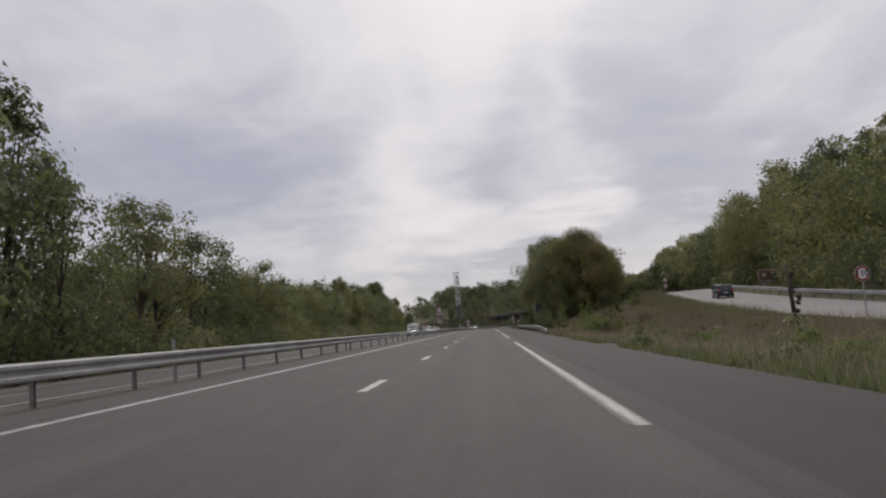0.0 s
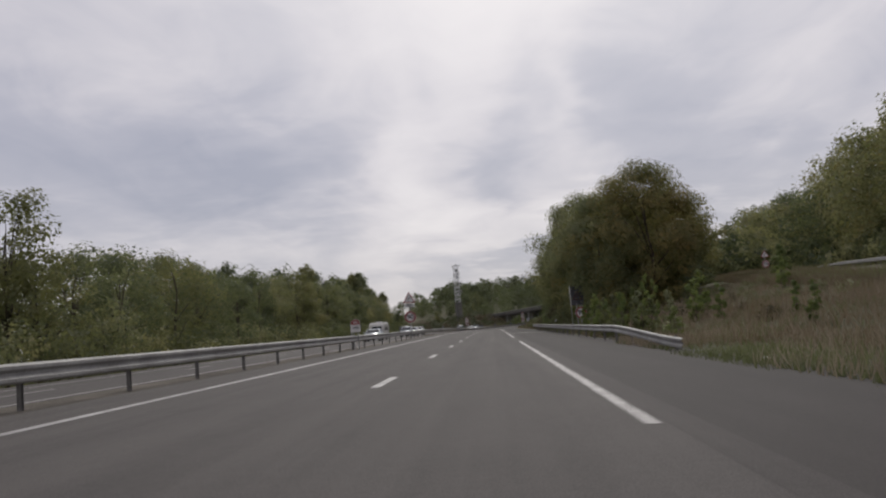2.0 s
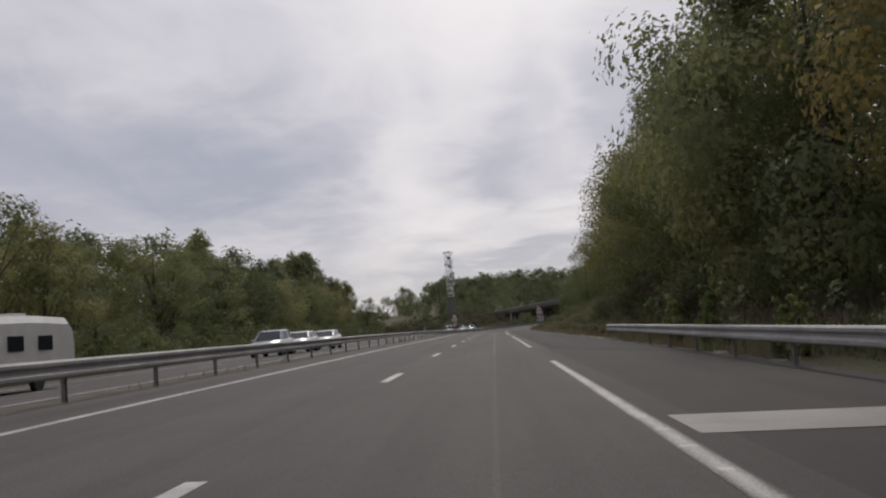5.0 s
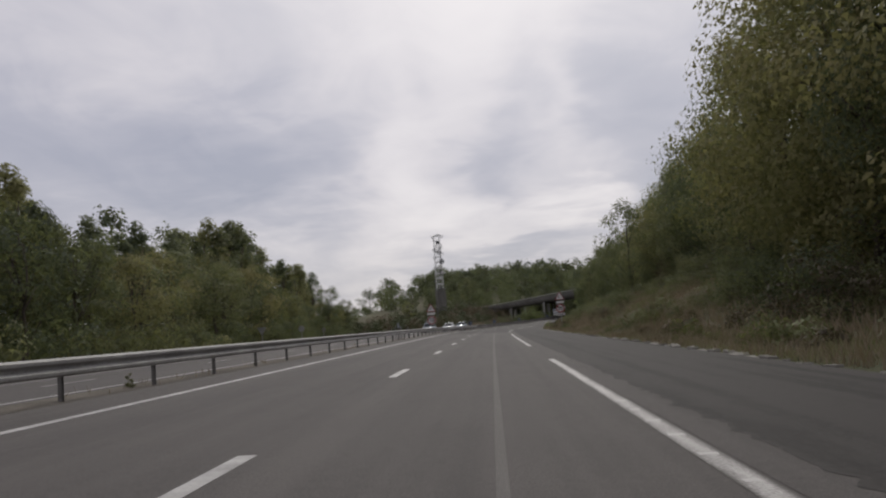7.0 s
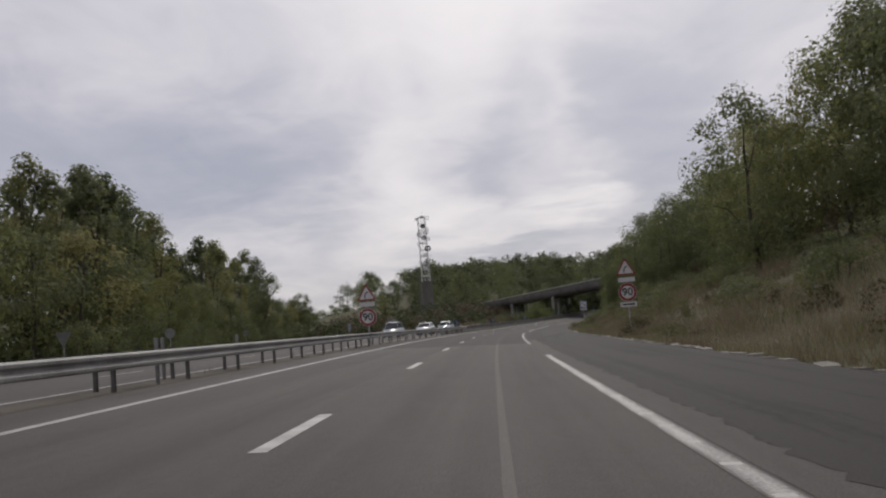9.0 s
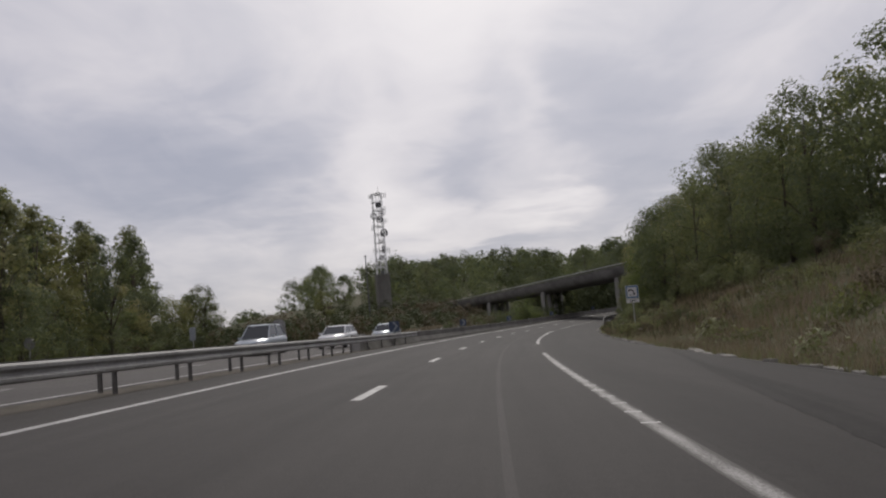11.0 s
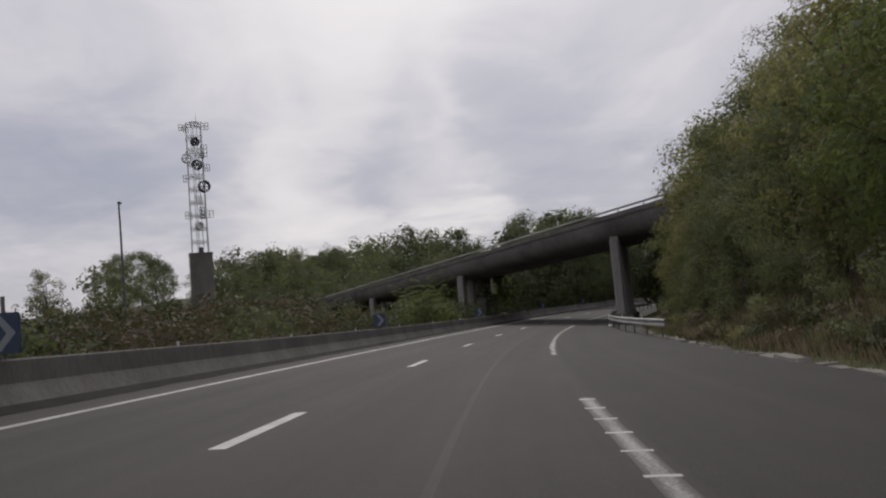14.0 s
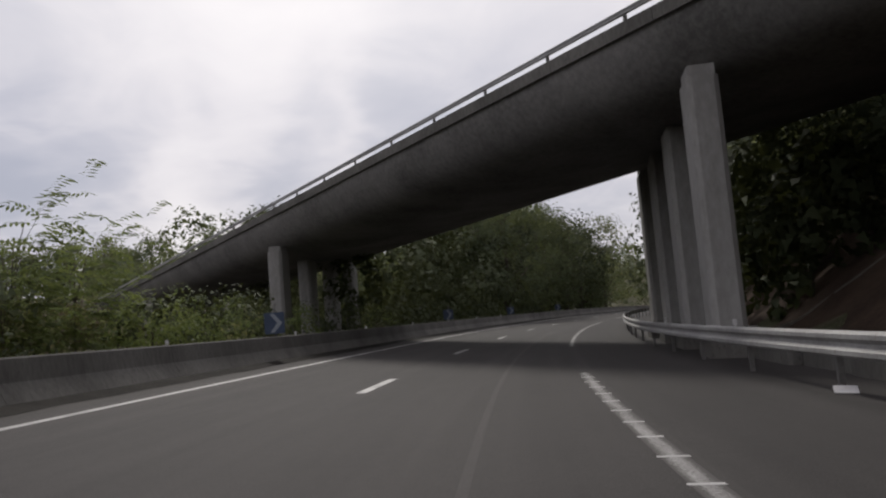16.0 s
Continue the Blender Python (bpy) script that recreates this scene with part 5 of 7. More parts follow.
for x_, y_, w_ in ((0, -2.58, 1.5),):
    sh = Shape()
    sh.box((x_, y_ + 0.02, 1.75), (w_, 0.1, 0.5), chamfer=0.04)
    part("window", sh, M_GLASS, caravan)
for x_ in (-1, 1):
    for y_ in (-1.2, 0.6):
        sh = Shape()
        sh.box((x_ * 1.12, y_, 1.65), (0.04, 0.9, 0.5))
        part("window", sh, M_GLASS, caravan)
    sh = Shape()
    sh.tube((x_ * 0.9, 0.2, 0.32), (x_ * 1.1, 0.2, 0.32), 0.32, 0.32, 16)
    part("wheel", sh, M_TYRE, caravan)
sh = Shape()
sh.box((0, -3.2, 0.42), (0.12, 1.4, 0.1))
sh.box((0, 0, 0.45), (1.9, 4.6, 0.12))
part("drawbar", sh, M_TYRE, caravan)
sh = Shape()
sh.box((0, 0.3, 2.66), (0.8, 0.9, 0.14), chamfer=0.08)
part("roof_hatch", sh, M_WHITE, caravan)
car_on("van", 177.5, -11.0, M_CARSILVER, "pale grey van coming along the far carriageway", 0.05, 4.0)
car_on("car", 182.8, -10.6, M_CARWHITE, "white car coming along the far carriageway", -0.1, 4.0)
car_on("car", 189.0, -10.2, M_CARWHITE, "white car coming along the far carriageway", -0.1, 4.0)
car_on("van", 320.6, -11.7, M_CARSILVER, "silver high-roofed van with roof rails on the far carriageway", 0.22, 4.4)
car_on("car", 329.4, -9.65, M_CARWHITE, "white saloon following the van with its headlights on")
car_on("car", 346.5, -10.3, M_CARSILVER, "pale silver hatchback beyond the median barrier", 0.05)
build_car("car", Matrix.Translation((29.0, 96.0, float(np.interp(96, RAMP_Y, RAMP_Z)) + 0.07)) @ Matrix.Rotation(math.pi - radians(6), 4, "Z") @ Matrix.Rotation(radians(-2.5), 4, "X"), M_CARDARK, "dark green hatchback driving up the slip road")

# ---- trees and shrubs ----
FORMS = {
    "round": lambda u: np.sin(np.pi * np.clip(0.06 + 0.94 * u, 0, 1)) ** 0.55,
    "tall": lambda u: np.sin(np.pi * np.clip(0.12 + 0.86 * u, 0, 1)) ** 0.8,
    "dome": lambda u: np.sqrt(np.clip(1 - u ** 2.2, 0.02, 1)),
    "airy": lambda u: 0.45 + 0.55 * np.sin(np.pi * np.clip(0.1 + 0.85 * u, 0, 1)),
}


def leaf_cloud(name, height, width, base, clumps, leaves, leaf, form, seed, clump=0.16, inner=0.35):
    """A crown: leaves gathered in clumps inside an uneven outline. Returns its mesh and the clumps' middles."""
    r = np.random.default_rng(seed)
    u = r.random(clumps) ** 0.85
    ang = r.random(clumps) * 2 * np.pi
    lobes = 1 + 0.16 * np.sin(ang * 2 + r.random() * 6) + 0.12 * np.sin(ang * 3 + u * 5 + r.random() * 6)
    rad = width / 2 * FORMS[form](u) * lobes * (inner + (1 - inner) * np.sqrt(r.random(clumps)))
    span = height - base
    mid = np.stack([rad * np.cos(ang), rad * np.sin(ang), base + u * span * 0.94], -1)
    size = clump * width * (0.65 + 0.7 * r.random(clumps))
    which = r.choice(clumps, leaves, p=size ** 2 / (size ** 2).sum())
    d = r.normal(size=(leaves, 3))
    d /= np.linalg.norm(d, axis=1)[:, None]
    d[:, 2] = d[:, 2] * 0.8 + 0.1
    dist = size[which] * (0.38 + 0.64 * r.random(leaves) ** 0.6)
    pos = mid[which] + d * dist[:, None]
    pos[:, 2] = np.clip(pos[:, 2], 0.05, None)
    away = (pos - (0, 0, base + span * 0.4)) / (width / 2, width / 2, span / 2)
    nrm = away * 0.55 + d * 0.6 + r.normal(size=(leaves, 3)) * 0.36 + (0, 0, 0.15)
    nrm /= np.linalg.norm(nrm, axis=1)[:, None]
    soft = away * 0.5 + d * 0.75 + nrm * 0.35 + (0, 0, 0.2)
    soft /= np.linalg.norm(soft, axis=1)[:, None]
    a = np.cross(nrm, r.normal(size=(leaves, 3)))
    a /= np.linalg.norm(a, axis=1)[:, None]
    b = np.cross(nrm, a)
    ln = (leaf * (0.55 + 0.8 * r.random(leaves)))[:, None]
    wd = ln * (0.7 + 0.4 * r.random(leaves))[:, None]
    v = np.stack([pos - a * ln * 0.45 + b * wd * 0.55, pos - a * ln * 0.45 - b * wd * 0.55, pos + a * ln * 0.75 + nrm * wd * 0.1], 1).reshape(-1, 3)
    return leaf_mesh(name, v, np.arange(3 * leaves, dtype=np.int32).reshape(-1, 3), np.repeat(soft, 3, axis=0)), mid


def leaf_mesh(name, v, faces, normals=None):
    """Leaves as one mesh; with normals they take the light like the clump that they cover."""
    me = bpy.data.meshes.new(name)
    me.vertices.add(len(v))
    me.vertices.foreach_set("co", v.astype(np.float32).ravel())
    me.loops.add(faces.size)
    me.loops.foreach_set("vertex_index", faces.astype(np.int32).ravel())
    me.polygons.add(len(faces))
    me.polygons.foreach_set("loop_start", (np.arange(len(faces)) * faces.shape[1]).astype(np.int32))
    me.update(calc_edges=True)
    if normals is not None:
        me.polygons.foreach_set("use_smooth", np.ones(len(faces), dtype=bool))
        me.normals_split_custom_set_from_vertices(normals.astype(np.float32))
    return me


def trunk_mesh(height, radius, mid, seed, limbs=9, top=0.8):
    """A bent tapering stem with limbs that reach the clumps."""
    r = random.Random(seed)
    sh = Shape()
    pts = []
    x = y = 0.0
    n = 6
    for i in range(n + 1):
        pts.append(Vector((x, y, height * top * i / n - 0.3)))
        x += r.uniform(-0.02, 0.02) * height
        y += r.uniform(-0.02, 0.02) * height
    k = 7
    rows = []
    for i, p in enumerate(pts):
        q = radius * (1 - 0.8 * i / n) * (1.35 if i == 0 else 1.0)
        rows.append([p + Vector((q * math.cos(2 * math.pi * j / k), q * math.sin(2 * math.pi * j / k), 0)) for j in range(k)])
    sh.sweep(rows)
    for j in range(min(limbs, len(mid))):
        c = Vector(mid[(j * 7) % len(mid)])
        h = min(max(c.z * r.uniform(0.45, 0.75), height * 0.12), height * top * 0.95)
        f = h / (height * top) * n
        i = min(int(f), n - 1)
        a = pts[i].lerp(pts[i + 1], f - i)
        m = a.lerp(c, 0.5) + Vector((0, 0, 0.06 * height))
        sh.tube(a, m, radius * 0.32, radius * 0.2, 5)
        sh.tube(m, c, radius * 0.2, radius * 0.07, 5)
    return sh.mesh("trunk", M_BARK, True)


PROTO = {}


def species(key, name, label, category, height, width, base, clumps, leaves, leaf, form, materials, seeds, radius=None, clump=0.16, limbs=9, inner=0.35):
    """Several plants of one kind, each in the given leaf colours, kept far below the ground until copied."""
    PROTO[key] = []
    for sd in seeds:
        crown, mid = leaf_cloud("crown", height, width, base, clumps, leaves, leaf, form, sd, clump, inner)
        stem = trunk_mesh(height, radius or height * 0.016, mid, sd, limbs)
        for mat in materials:
            me = crown.copy()
            me.materials.append(mat)
            PROTO[key].append((me, stem, name, label, category, mat.name))
        bpy.data.meshes.remove(crown)


TINT = {"leaves_green": "green", "leaves_dark_green": "dark green", "leaves_turning_brown": "brown-tinged autumn", "leaves_yellow_green": "yellowish", "leaves_grey_green": "greyish green",
        "rust_brown_weeds": "rust-brown", "dark_withered_weeds": "dark withered", "dry_grass": "dry straw-coloured", "green_grass": "fresh green", "shade_dark_leaves": "very dark shade-toned green", "lime_green_leaves": "bright lime-green"}
plants = random.Random(11)


def plant(key, x, y, scale=1.0, tall=1.0, pick=None, sink=0.12, group=""):
    """One plant on the ground at (x, y)."""
    pool = [p for p in PROTO[key] if pick is None or p[5] == pick] or PROTO[key]
    crown, stem, name, label, category, mat = plants.choice(pool)
    m = Matrix.Translation(on_land(x, y, -sink)) @ Matrix.Rotation(plants.uniform(0, 6.28), 4, "Z") @ Matrix.Diagonal((scale, scale, scale * tall, 1))
    root = thing(name, m, TINT[mat] + " " + label, category, group)
    part("trunk" if category == "tree" else "stem", stem, None, root)
    part("crown" if category == "tree" else "foliage", crown, None, root)
    return root


G, D, A, Y, GR = LEAF_GREEN, LEAF_DARK, LEAF_AUTUMN, LEAF_YELLOW, LEAF_GREY
species("airy", "tree", "airy slender tree at the edge of the wood", "tree", 13, 7.5, 1.6, 46, 4600, 0.2, "airy", [G, GR, Y], (1, 2), clump=0.13, limbs=16, inner=0.15)
species("round", "tree", "bushy broadleaf tree at the edge of the wood", "tree", 12, 9.5, 0.3, 62, 4000, 0.225, "round", [G, D, Y], (3, 4, 5), clump=0.13, inner=0.35)
species("poplar", "tree", "tall narrow poplar in the wood", "tree", 20, 7.0, 1.0, 80, 3600, 0.31, "tall", [G, Y, D], (6, 7), clump=0.14, inner=0.3)
species("oak", "tree", "large dense spreading tree beside the road", "tree", 16, 14, 0.4, 210, 40000, 0.195, "round", [A, G], (8, 9), clump=0.105, inner=0.42)
species("bank", "tree", "dense tree on the roadside bank", "tree", 13, 9.5, 0.2, 90, 7800, 0.195, "round", [G, D, A, Y, LEAF_LIME], (10, 11, 12), clump=0.12, inner=0.4)
species("bank_near", "tree", "dense tree on the roadside bank", "tree", 13, 9.5, 0.2, 120, 17000, 0.13, "round", [G, A, Y, D], (10, 11, 12), clump=0.12, inner=0.4)
species("back", "tree", "tree standing behind the roadside bank", "tree", 13, 9.5, 0.3, 60, 4200, 0.23, "round", [G, D, A, Y, LEAF_SHADE_DARK], (24, 25), clump=0.13, inner=0.4)
species("bare", "tree", "thin half-bare tree above the bank", "tree", 15, 7.5, 3.0, 44, 2600, 0.14, "airy", [GR], (13,), clump=0.12, limbs=26, inner=0.1)
species("far", "tree", "distant broadleaf tree on the hillside", "tree", 13, 10, 0.3, 44, 2300, 0.32, "dome", [G, D, A], (14, 15, 16), clump=0.15, inner=0.35)
species("bush", "shrub", "shrub in the undergrowth", "shrub", 3.4, 4.2, 0.0, 30, 1150, 0.118, "dome", [G, D, GR, WEED_RUST, LEAF_SHADE_DARK, LEAF_LIME, WEED_DARK], (17, 18, 19), radius=0.05, clump=0.14, limbs=3)
species("weed", "weed", "tall leafy weed on the verge", "weed", 1.7, 0.62, 0.1, 20, 420, 0.1, "tall", [GRASS_GREEN, LEAF_LIME, GR], (20, 21), radius=0.02, clump=0.2, limbs=4)
species("scrub", "weed_clump", "clump of withered weeds on the bank", "weed", 1.0, 1.7, 0.0, 20, 340, 0.1, "dome", [GRASS_GREEN, WEED_DARK, GR], (22, 23), radius=0.015, clump=0.17, limbs=2)


def frond_cloud(name, height, stems, seed):
    """Arching stems set with feathered leaves of paired leaflets."""
    r = np.random.default_rng(seed)
    vs, n = [], 0
    for k in range(stems):
        a = r.random() * 6.283
        h, out = height * (0.55 + 0.45 * r.random()), height * (0.12 + 0.3 * r.random())
        for u in np.linspace(0.25, 1.0, 9):
            root = np.array([np.cos(a) * out * u ** 1.6, np.sin(a) * out * u ** 1.6, h * u * (1.05 - 0.1 * u)])
            b = a + r.normal() * 1.6
            ln = 0.5 + 0.35 * r.random()
            rise = 0.35 if u < 0.95 else 0.9
            for v in np.linspace(0.15, 1.0, 8):
                p = root + np.array([np.cos(b) * ln * v, np.sin(b) * ln * v, ln * v * (rise - 0.45 * v)])
                for side in (-1, 1):
                    c = b + side * 1.15
                    d = np.array([np.cos(c), np.sin(c), -0.25 + 0.2 * r.normal()]) * (0.13 + 0.06 * r.random())
                    w = np.array([np.cos(b), np.sin(b), 0.1]) * 0.032
                    vs += [p, p + d * 0.5 + w, p + d, p + d * 0.5 - w]
    v = np.array(vs)
    return leaf_mesh(name, v, np.arange(len(v), dtype=np.int32).reshape(-1, 4))


PROTO["frond"] = []
for sd_ in (41, 42):
    me_ = frond_cloud("foliage", 3.6, 16, sd_)
    me_.materials.append(LEAF_LIME)
    ends_ = np.array([(math.cos(q * 2.4) * 0.5, math.sin(q * 2.4) * 0.5, 2.6 + 0.1 * q) for q in range(6)])
    PROTO["frond"].append((me_, trunk_mesh(3.6, 0.03, ends_, sd_, 6), "shrub", "tall shrub with feathered leaves behind the barrier", "shrub", LEAF_LIME.name))

WOODS = {}


def wood(x, y, h, w, mat, leaf=0.0):
    """A far tree that joins the mass of its wood."""
    WOODS.setdefault(mat, []).append((x, y, h, w, leaf))


def grow_woods():
    for mat, trees in WOODS.items():
        vs, ns = [], []
        for i, (x, y, h, w, leaf) in enumerate(trees):
            many, size = (520, leaf or 0.5) if y < 450 else (700, leaf or 0.44) if y < 560 else (600, leaf or 0.52) if y < 640 else (260, 1.0)
            many = 320 if (h < 6 and leaf > 0.4) or leaf > 0.6 else many
            many = int(many * max(1.0, (0.48 / size) ** 1.6)) if y < 640 and h > 6 else many
            me, _ = leaf_cloud("wood", h, w, 0.2, 30 if h < 17 else 90, many if h < 17 else many * 3, size, "round" if i % 3 else "dome", 500 + i, 0.15, 0.4)
            co = np.zeros(len(me.vertices) * 3, dtype=np.float32)
            me.vertices.foreach_get("co", co)
            no = np.zeros(len(me.loops) * 3, dtype=np.float32)
            me.corner_normals.foreach_get("vector", no)
            ns.append(no.reshape(-1, 3))
            bpy.data.meshes.remove(me)
            vs.append(co.reshape(-1, 3) + np.array([x, y, float(land(x, y)[0]) - 0.2], dtype=np.float32))
        v = np.concatenate(vs)
        me = leaf_mesh("wood", v, np.arange(len(v), dtype=np.int32).reshape(-1, 3), np.concatenate(ns))
        me.materials.append(mat)
        tagged(new("woodland", me), TINT[mat.name] + " mass of woodland and scrub on the slopes", "woodland", kind="stuff")


GN, DN, AN, YN, GRN = (m.name for m in (G, D, A, Y, GR))

# left: the edge of the wood beyond the other carriageway
WOOD_L = "trees of the wood beyond the far carriageway"
for x_, y_, h_, k_ in ((-22.5, 37, 19, "poplar"), (-23, 34, 16.5, "round"), (-23.5, 30, 18, "round"), (-23, 43.5, 17.6, "poplar"), (-25, 51, 15.2, "poplar"), (-21.5, 46, 11.5, "round"), (-23.2, 60, 13.4, "airy"), (-25, 67.5, 14.6, "airy"), (-25.5, 80, 12.8, "airy"), (-24.5, 74, 12.2, "round"),
                     (-25.3, 88, 10.0, "airy"), (-26, 95, 9.4, "round"), (-21, 22, 15, "round"), (-29, 40, 15, "round"), (-30, 60, 11, "round"), (-31, 76, 10, "round")):
    plant(k_, x_, y_, h_ / {"airy": 13, "round": 12, "poplar": 20}[k_], 1.0, GN if k_ != "airy" else None, group=WOOD_L)
y_ = 100.0
while y_ < 412:
    x_ = float(np.interp(y_, [100, 180, 300, 412], [-25, -28, -33, -40])) + plants.uniform(-2, 2)
    h_ = float(np.interp(y_, [100, 115, 126, 150, 160, 175, 186, 205, 240, 256, 275, 300, 330, 412], [9.4, 10.8, 9.8, 9.6, 10.8, 12, 10.8, 12, 12, 10.2, 13, 12, 9, 8.6])) * plants.uniform(0.86, 1.06)
    k_ = plants.choice(("airy", "round", "round"))
    plant(k_, x_, y_, h_ / {"airy": 13, "round": 12}[k_], 1.0, plants.choice((GN, GN, DN, YN)) if k_ == "round" else plants.choice((GN, GRN, YN)), group=WOOD_L)
    y_ += plants.uniform(4.5, 6.8)
y_ = 20.0
while y_ < 408:
    x_ = float(np.interp(y_, [0, 100, 200, 400], [-40, -39, -38, -46])) + plants.uniform(-3, 3)
    h_ = float(np.interp(y_, [0, 100, 190, 248, 262, 290, 302, 313, 326, 340, 360, 405, 415], [12, 11.5, 12.8, 15.6, 17.2, 15.8, 20.4, 23, 22.6, 20.6, 18.2, 17, 12])) * plants.uniform(0.88, 1.06)
    plant("poplar" if h_ > 14 else "round", x_, y_, h_ / (20 if h_ > 14 else 12), 1.0, plants.choice((GN, DN, DN, YN)), group=WOOD_L)
    y_ += plants.uniform(6.0, 8.5) if y_ < 225 else plants.uniform(4.2, 6.0)
y_ = 20.0
while y_ < 400:
    for x0_ in (-52, -61):
        h_ = float(np.interp(y_, [60, 100, 232, 281, 306, 338, 366, 400], [12, 14, 19.5, 22.5, 19.5, 26, 23, 18.5])) * plants.uniform(0.8, 1.03)
        wood(x0_ + plants.uniform(-5, 5), y_ + plants.uniform(-3, 3), h_, 10.5, plants.choice((G, D, D)), 0.5)
    y_ += plants.uniform(7, 9)
y_ = 16.0
while y_ < 405:
    x_ = float(np.interp(y_, [0, 100, 180, 300, 405], [-20, -21.5, -24, -28, -34])) + plants.uniform(-1.5, 1.0)
    plant("bush", x_, y_, plants.uniform(0.7, 1.25), plants.uniform(0.8, 1.3), plants.choice((GN, DN, DN)), group="undergrowth along the wood")
    y_ += plants.uniform(5.0, 7.0)
for x_, y_, h_ in ((-33, 360, 12.0), (-41, 327, 21.6), (-39, 313, 22), (-46.5, 267, 17.5), (-50, 408, 21.2), (-53, 398, 21.6), (-40, 320, 22.4), (-43, 300, 19), (-44, 291, 16), (-42, 281, 16), (-48, 258, 16.5), (-39, 306, 20), (-36, 345, 16.8), (-36.5, 402, 9.6), (-70, 250, 23)):
    plant("poplar" if h_ > 14 else "airy", x_, y_, h_ / (20 if h_ > 14 else 13), 1.0, group=WOOD_L)

for y_ in np.arange(20, 400, 4.5):
    x_ = float(np.interp(y_, [0, 100, 200, 400], [-30, -31, -34, -44])) + plants.uniform(-2, 2)
    wood(x_, float(y_), plants.uniform(3.5, 5.0), 5.5, plants.choice((D, G)), 0.36)

# the big clump beside the first right-hand rail
BIG = "tree clump behind the guard rail"
for x_, y_, h_, mat_ in ((16.6, 127.5, 13.8, AN), (15.2, 161, 16.8, GN), (16.2, 146, 13.6, AN), (13.0, 132, 12.6, GN), (20, 139, 12.0, AN), (21, 170, 16, GN), (22, 154, 12.5, GN)):
    plant("oak", x_, y_, h_ / 16 * 0.95, 1.05, mat_, group=BIG)
for x_, y_ in ((12.8, 134), (12.6, 147), (12.5, 158), (12.8, 170), (19.5, 121)):
    plant("bush", x_, y_, plants.uniform(0.7, 1.0), 1.1, DN, group=BIG)

for x_, y_, h_, w_ in ((18.3, 131, 13.4, 8.5), (20.5, 136, 12.5, 8.0), (15.5, 137, 12.8, 8.0)):
    wood(x_, y_, h_, w_, A, 0.24)

# right: woods on the slope above the slip road
HILL_R = "trees on the slope above the slip road"
for row_ in range(5):
    y_ = 40.0 + row_ * 4
    while y_ < 420:
        x_ = float(np.interp(y_, RAMP_Y, RAMP_X)) + RAMP_WIDTH + (13.5 if 108 < y_ < 136 and row_ == 0 else 8) + row_ * 9.0 + plants.uniform(-2, 2)
        w_ = (12.5 if row_ == 0 else 15.0) * plants.uniform(0.8, 1.15)
        h_ = w_ + float(np.interp(y_, [70, 105, 130, 180, 230], [0, 0.4, 3.0, 5.5, 0]))
        h_ *= float(np.interp(x_ / (y_ - 36), [0.25, 0.32], [0.15, 1.0])) if y_ > 340 else 1.0
        if row_ == 0 and y_ < 225:
            wood(x_, y_, h_, 9.5 * (w_ + 1.5) / 13, plants.choice((G, D, A, A)), 0.34)
        else:
            wood(x_, y_, h_, 9.5, plants.choice((G, D, D, A)), 0.66 if row_ > 2 else 0.0)
        y_ += plants.uniform(6.8, 9.0) + (4.0 if row_ > 2 else 0)

y_ = 30.0
while y_ < 232:
    x_ = float(np.interp(y_, RAMP_Y, RAMP_X)) + RAMP_WIDTH + (plants.uniform(9.4, 10.6) if 100 < y_ < 140 else plants.uniform(4, 6))
    k_ = plants.uniform(0.8, 1.3)
    wood(x_, y_, 3.8 * k_, 4.2 * k_, plants.choice((D, D, G)), 0.24)
    y_ += plants.uniform(3.2, 4.6)

for y_ in np.arange(160, 244, 5.5):
    for x_ in np.arange(34, 80, 5.0):
        if x_ > float(np.interp(y_, RAMP_Y, RAMP_X)) + RAMP_WIDTH + 3 or y_ > 172:
            wood(float(x_) + plants.uniform(-2, 2), float(y_) + plants.uniform(-2, 2), plants.uniform(3.0, 4.6), 5.8, plants.choice((D, D, G)), 0.42)
for y_ in np.arange(172, 240, 6.5):
    x_ = 31.0 + max(0.0, (185 - float(y_)) * 0.3)
    while x_ < float(np.interp(y_, RAMP_Y, RAMP_X)) + 16:
        k_ = float(np.interp(x_ - 0.235 * (float(y_) - 36), [-2, 3, 9, 13], [0.2, 0.45, 0.85, 1.0]))
        wood(x_, float(y_) + plants.uniform(-2, 2), plants.uniform(10.5, 13.5) * k_, 9.0 * max(k_, 0.5), plants.choice((G, D, D)), 0.4)
        x_ += plants.uniform(6, 8)

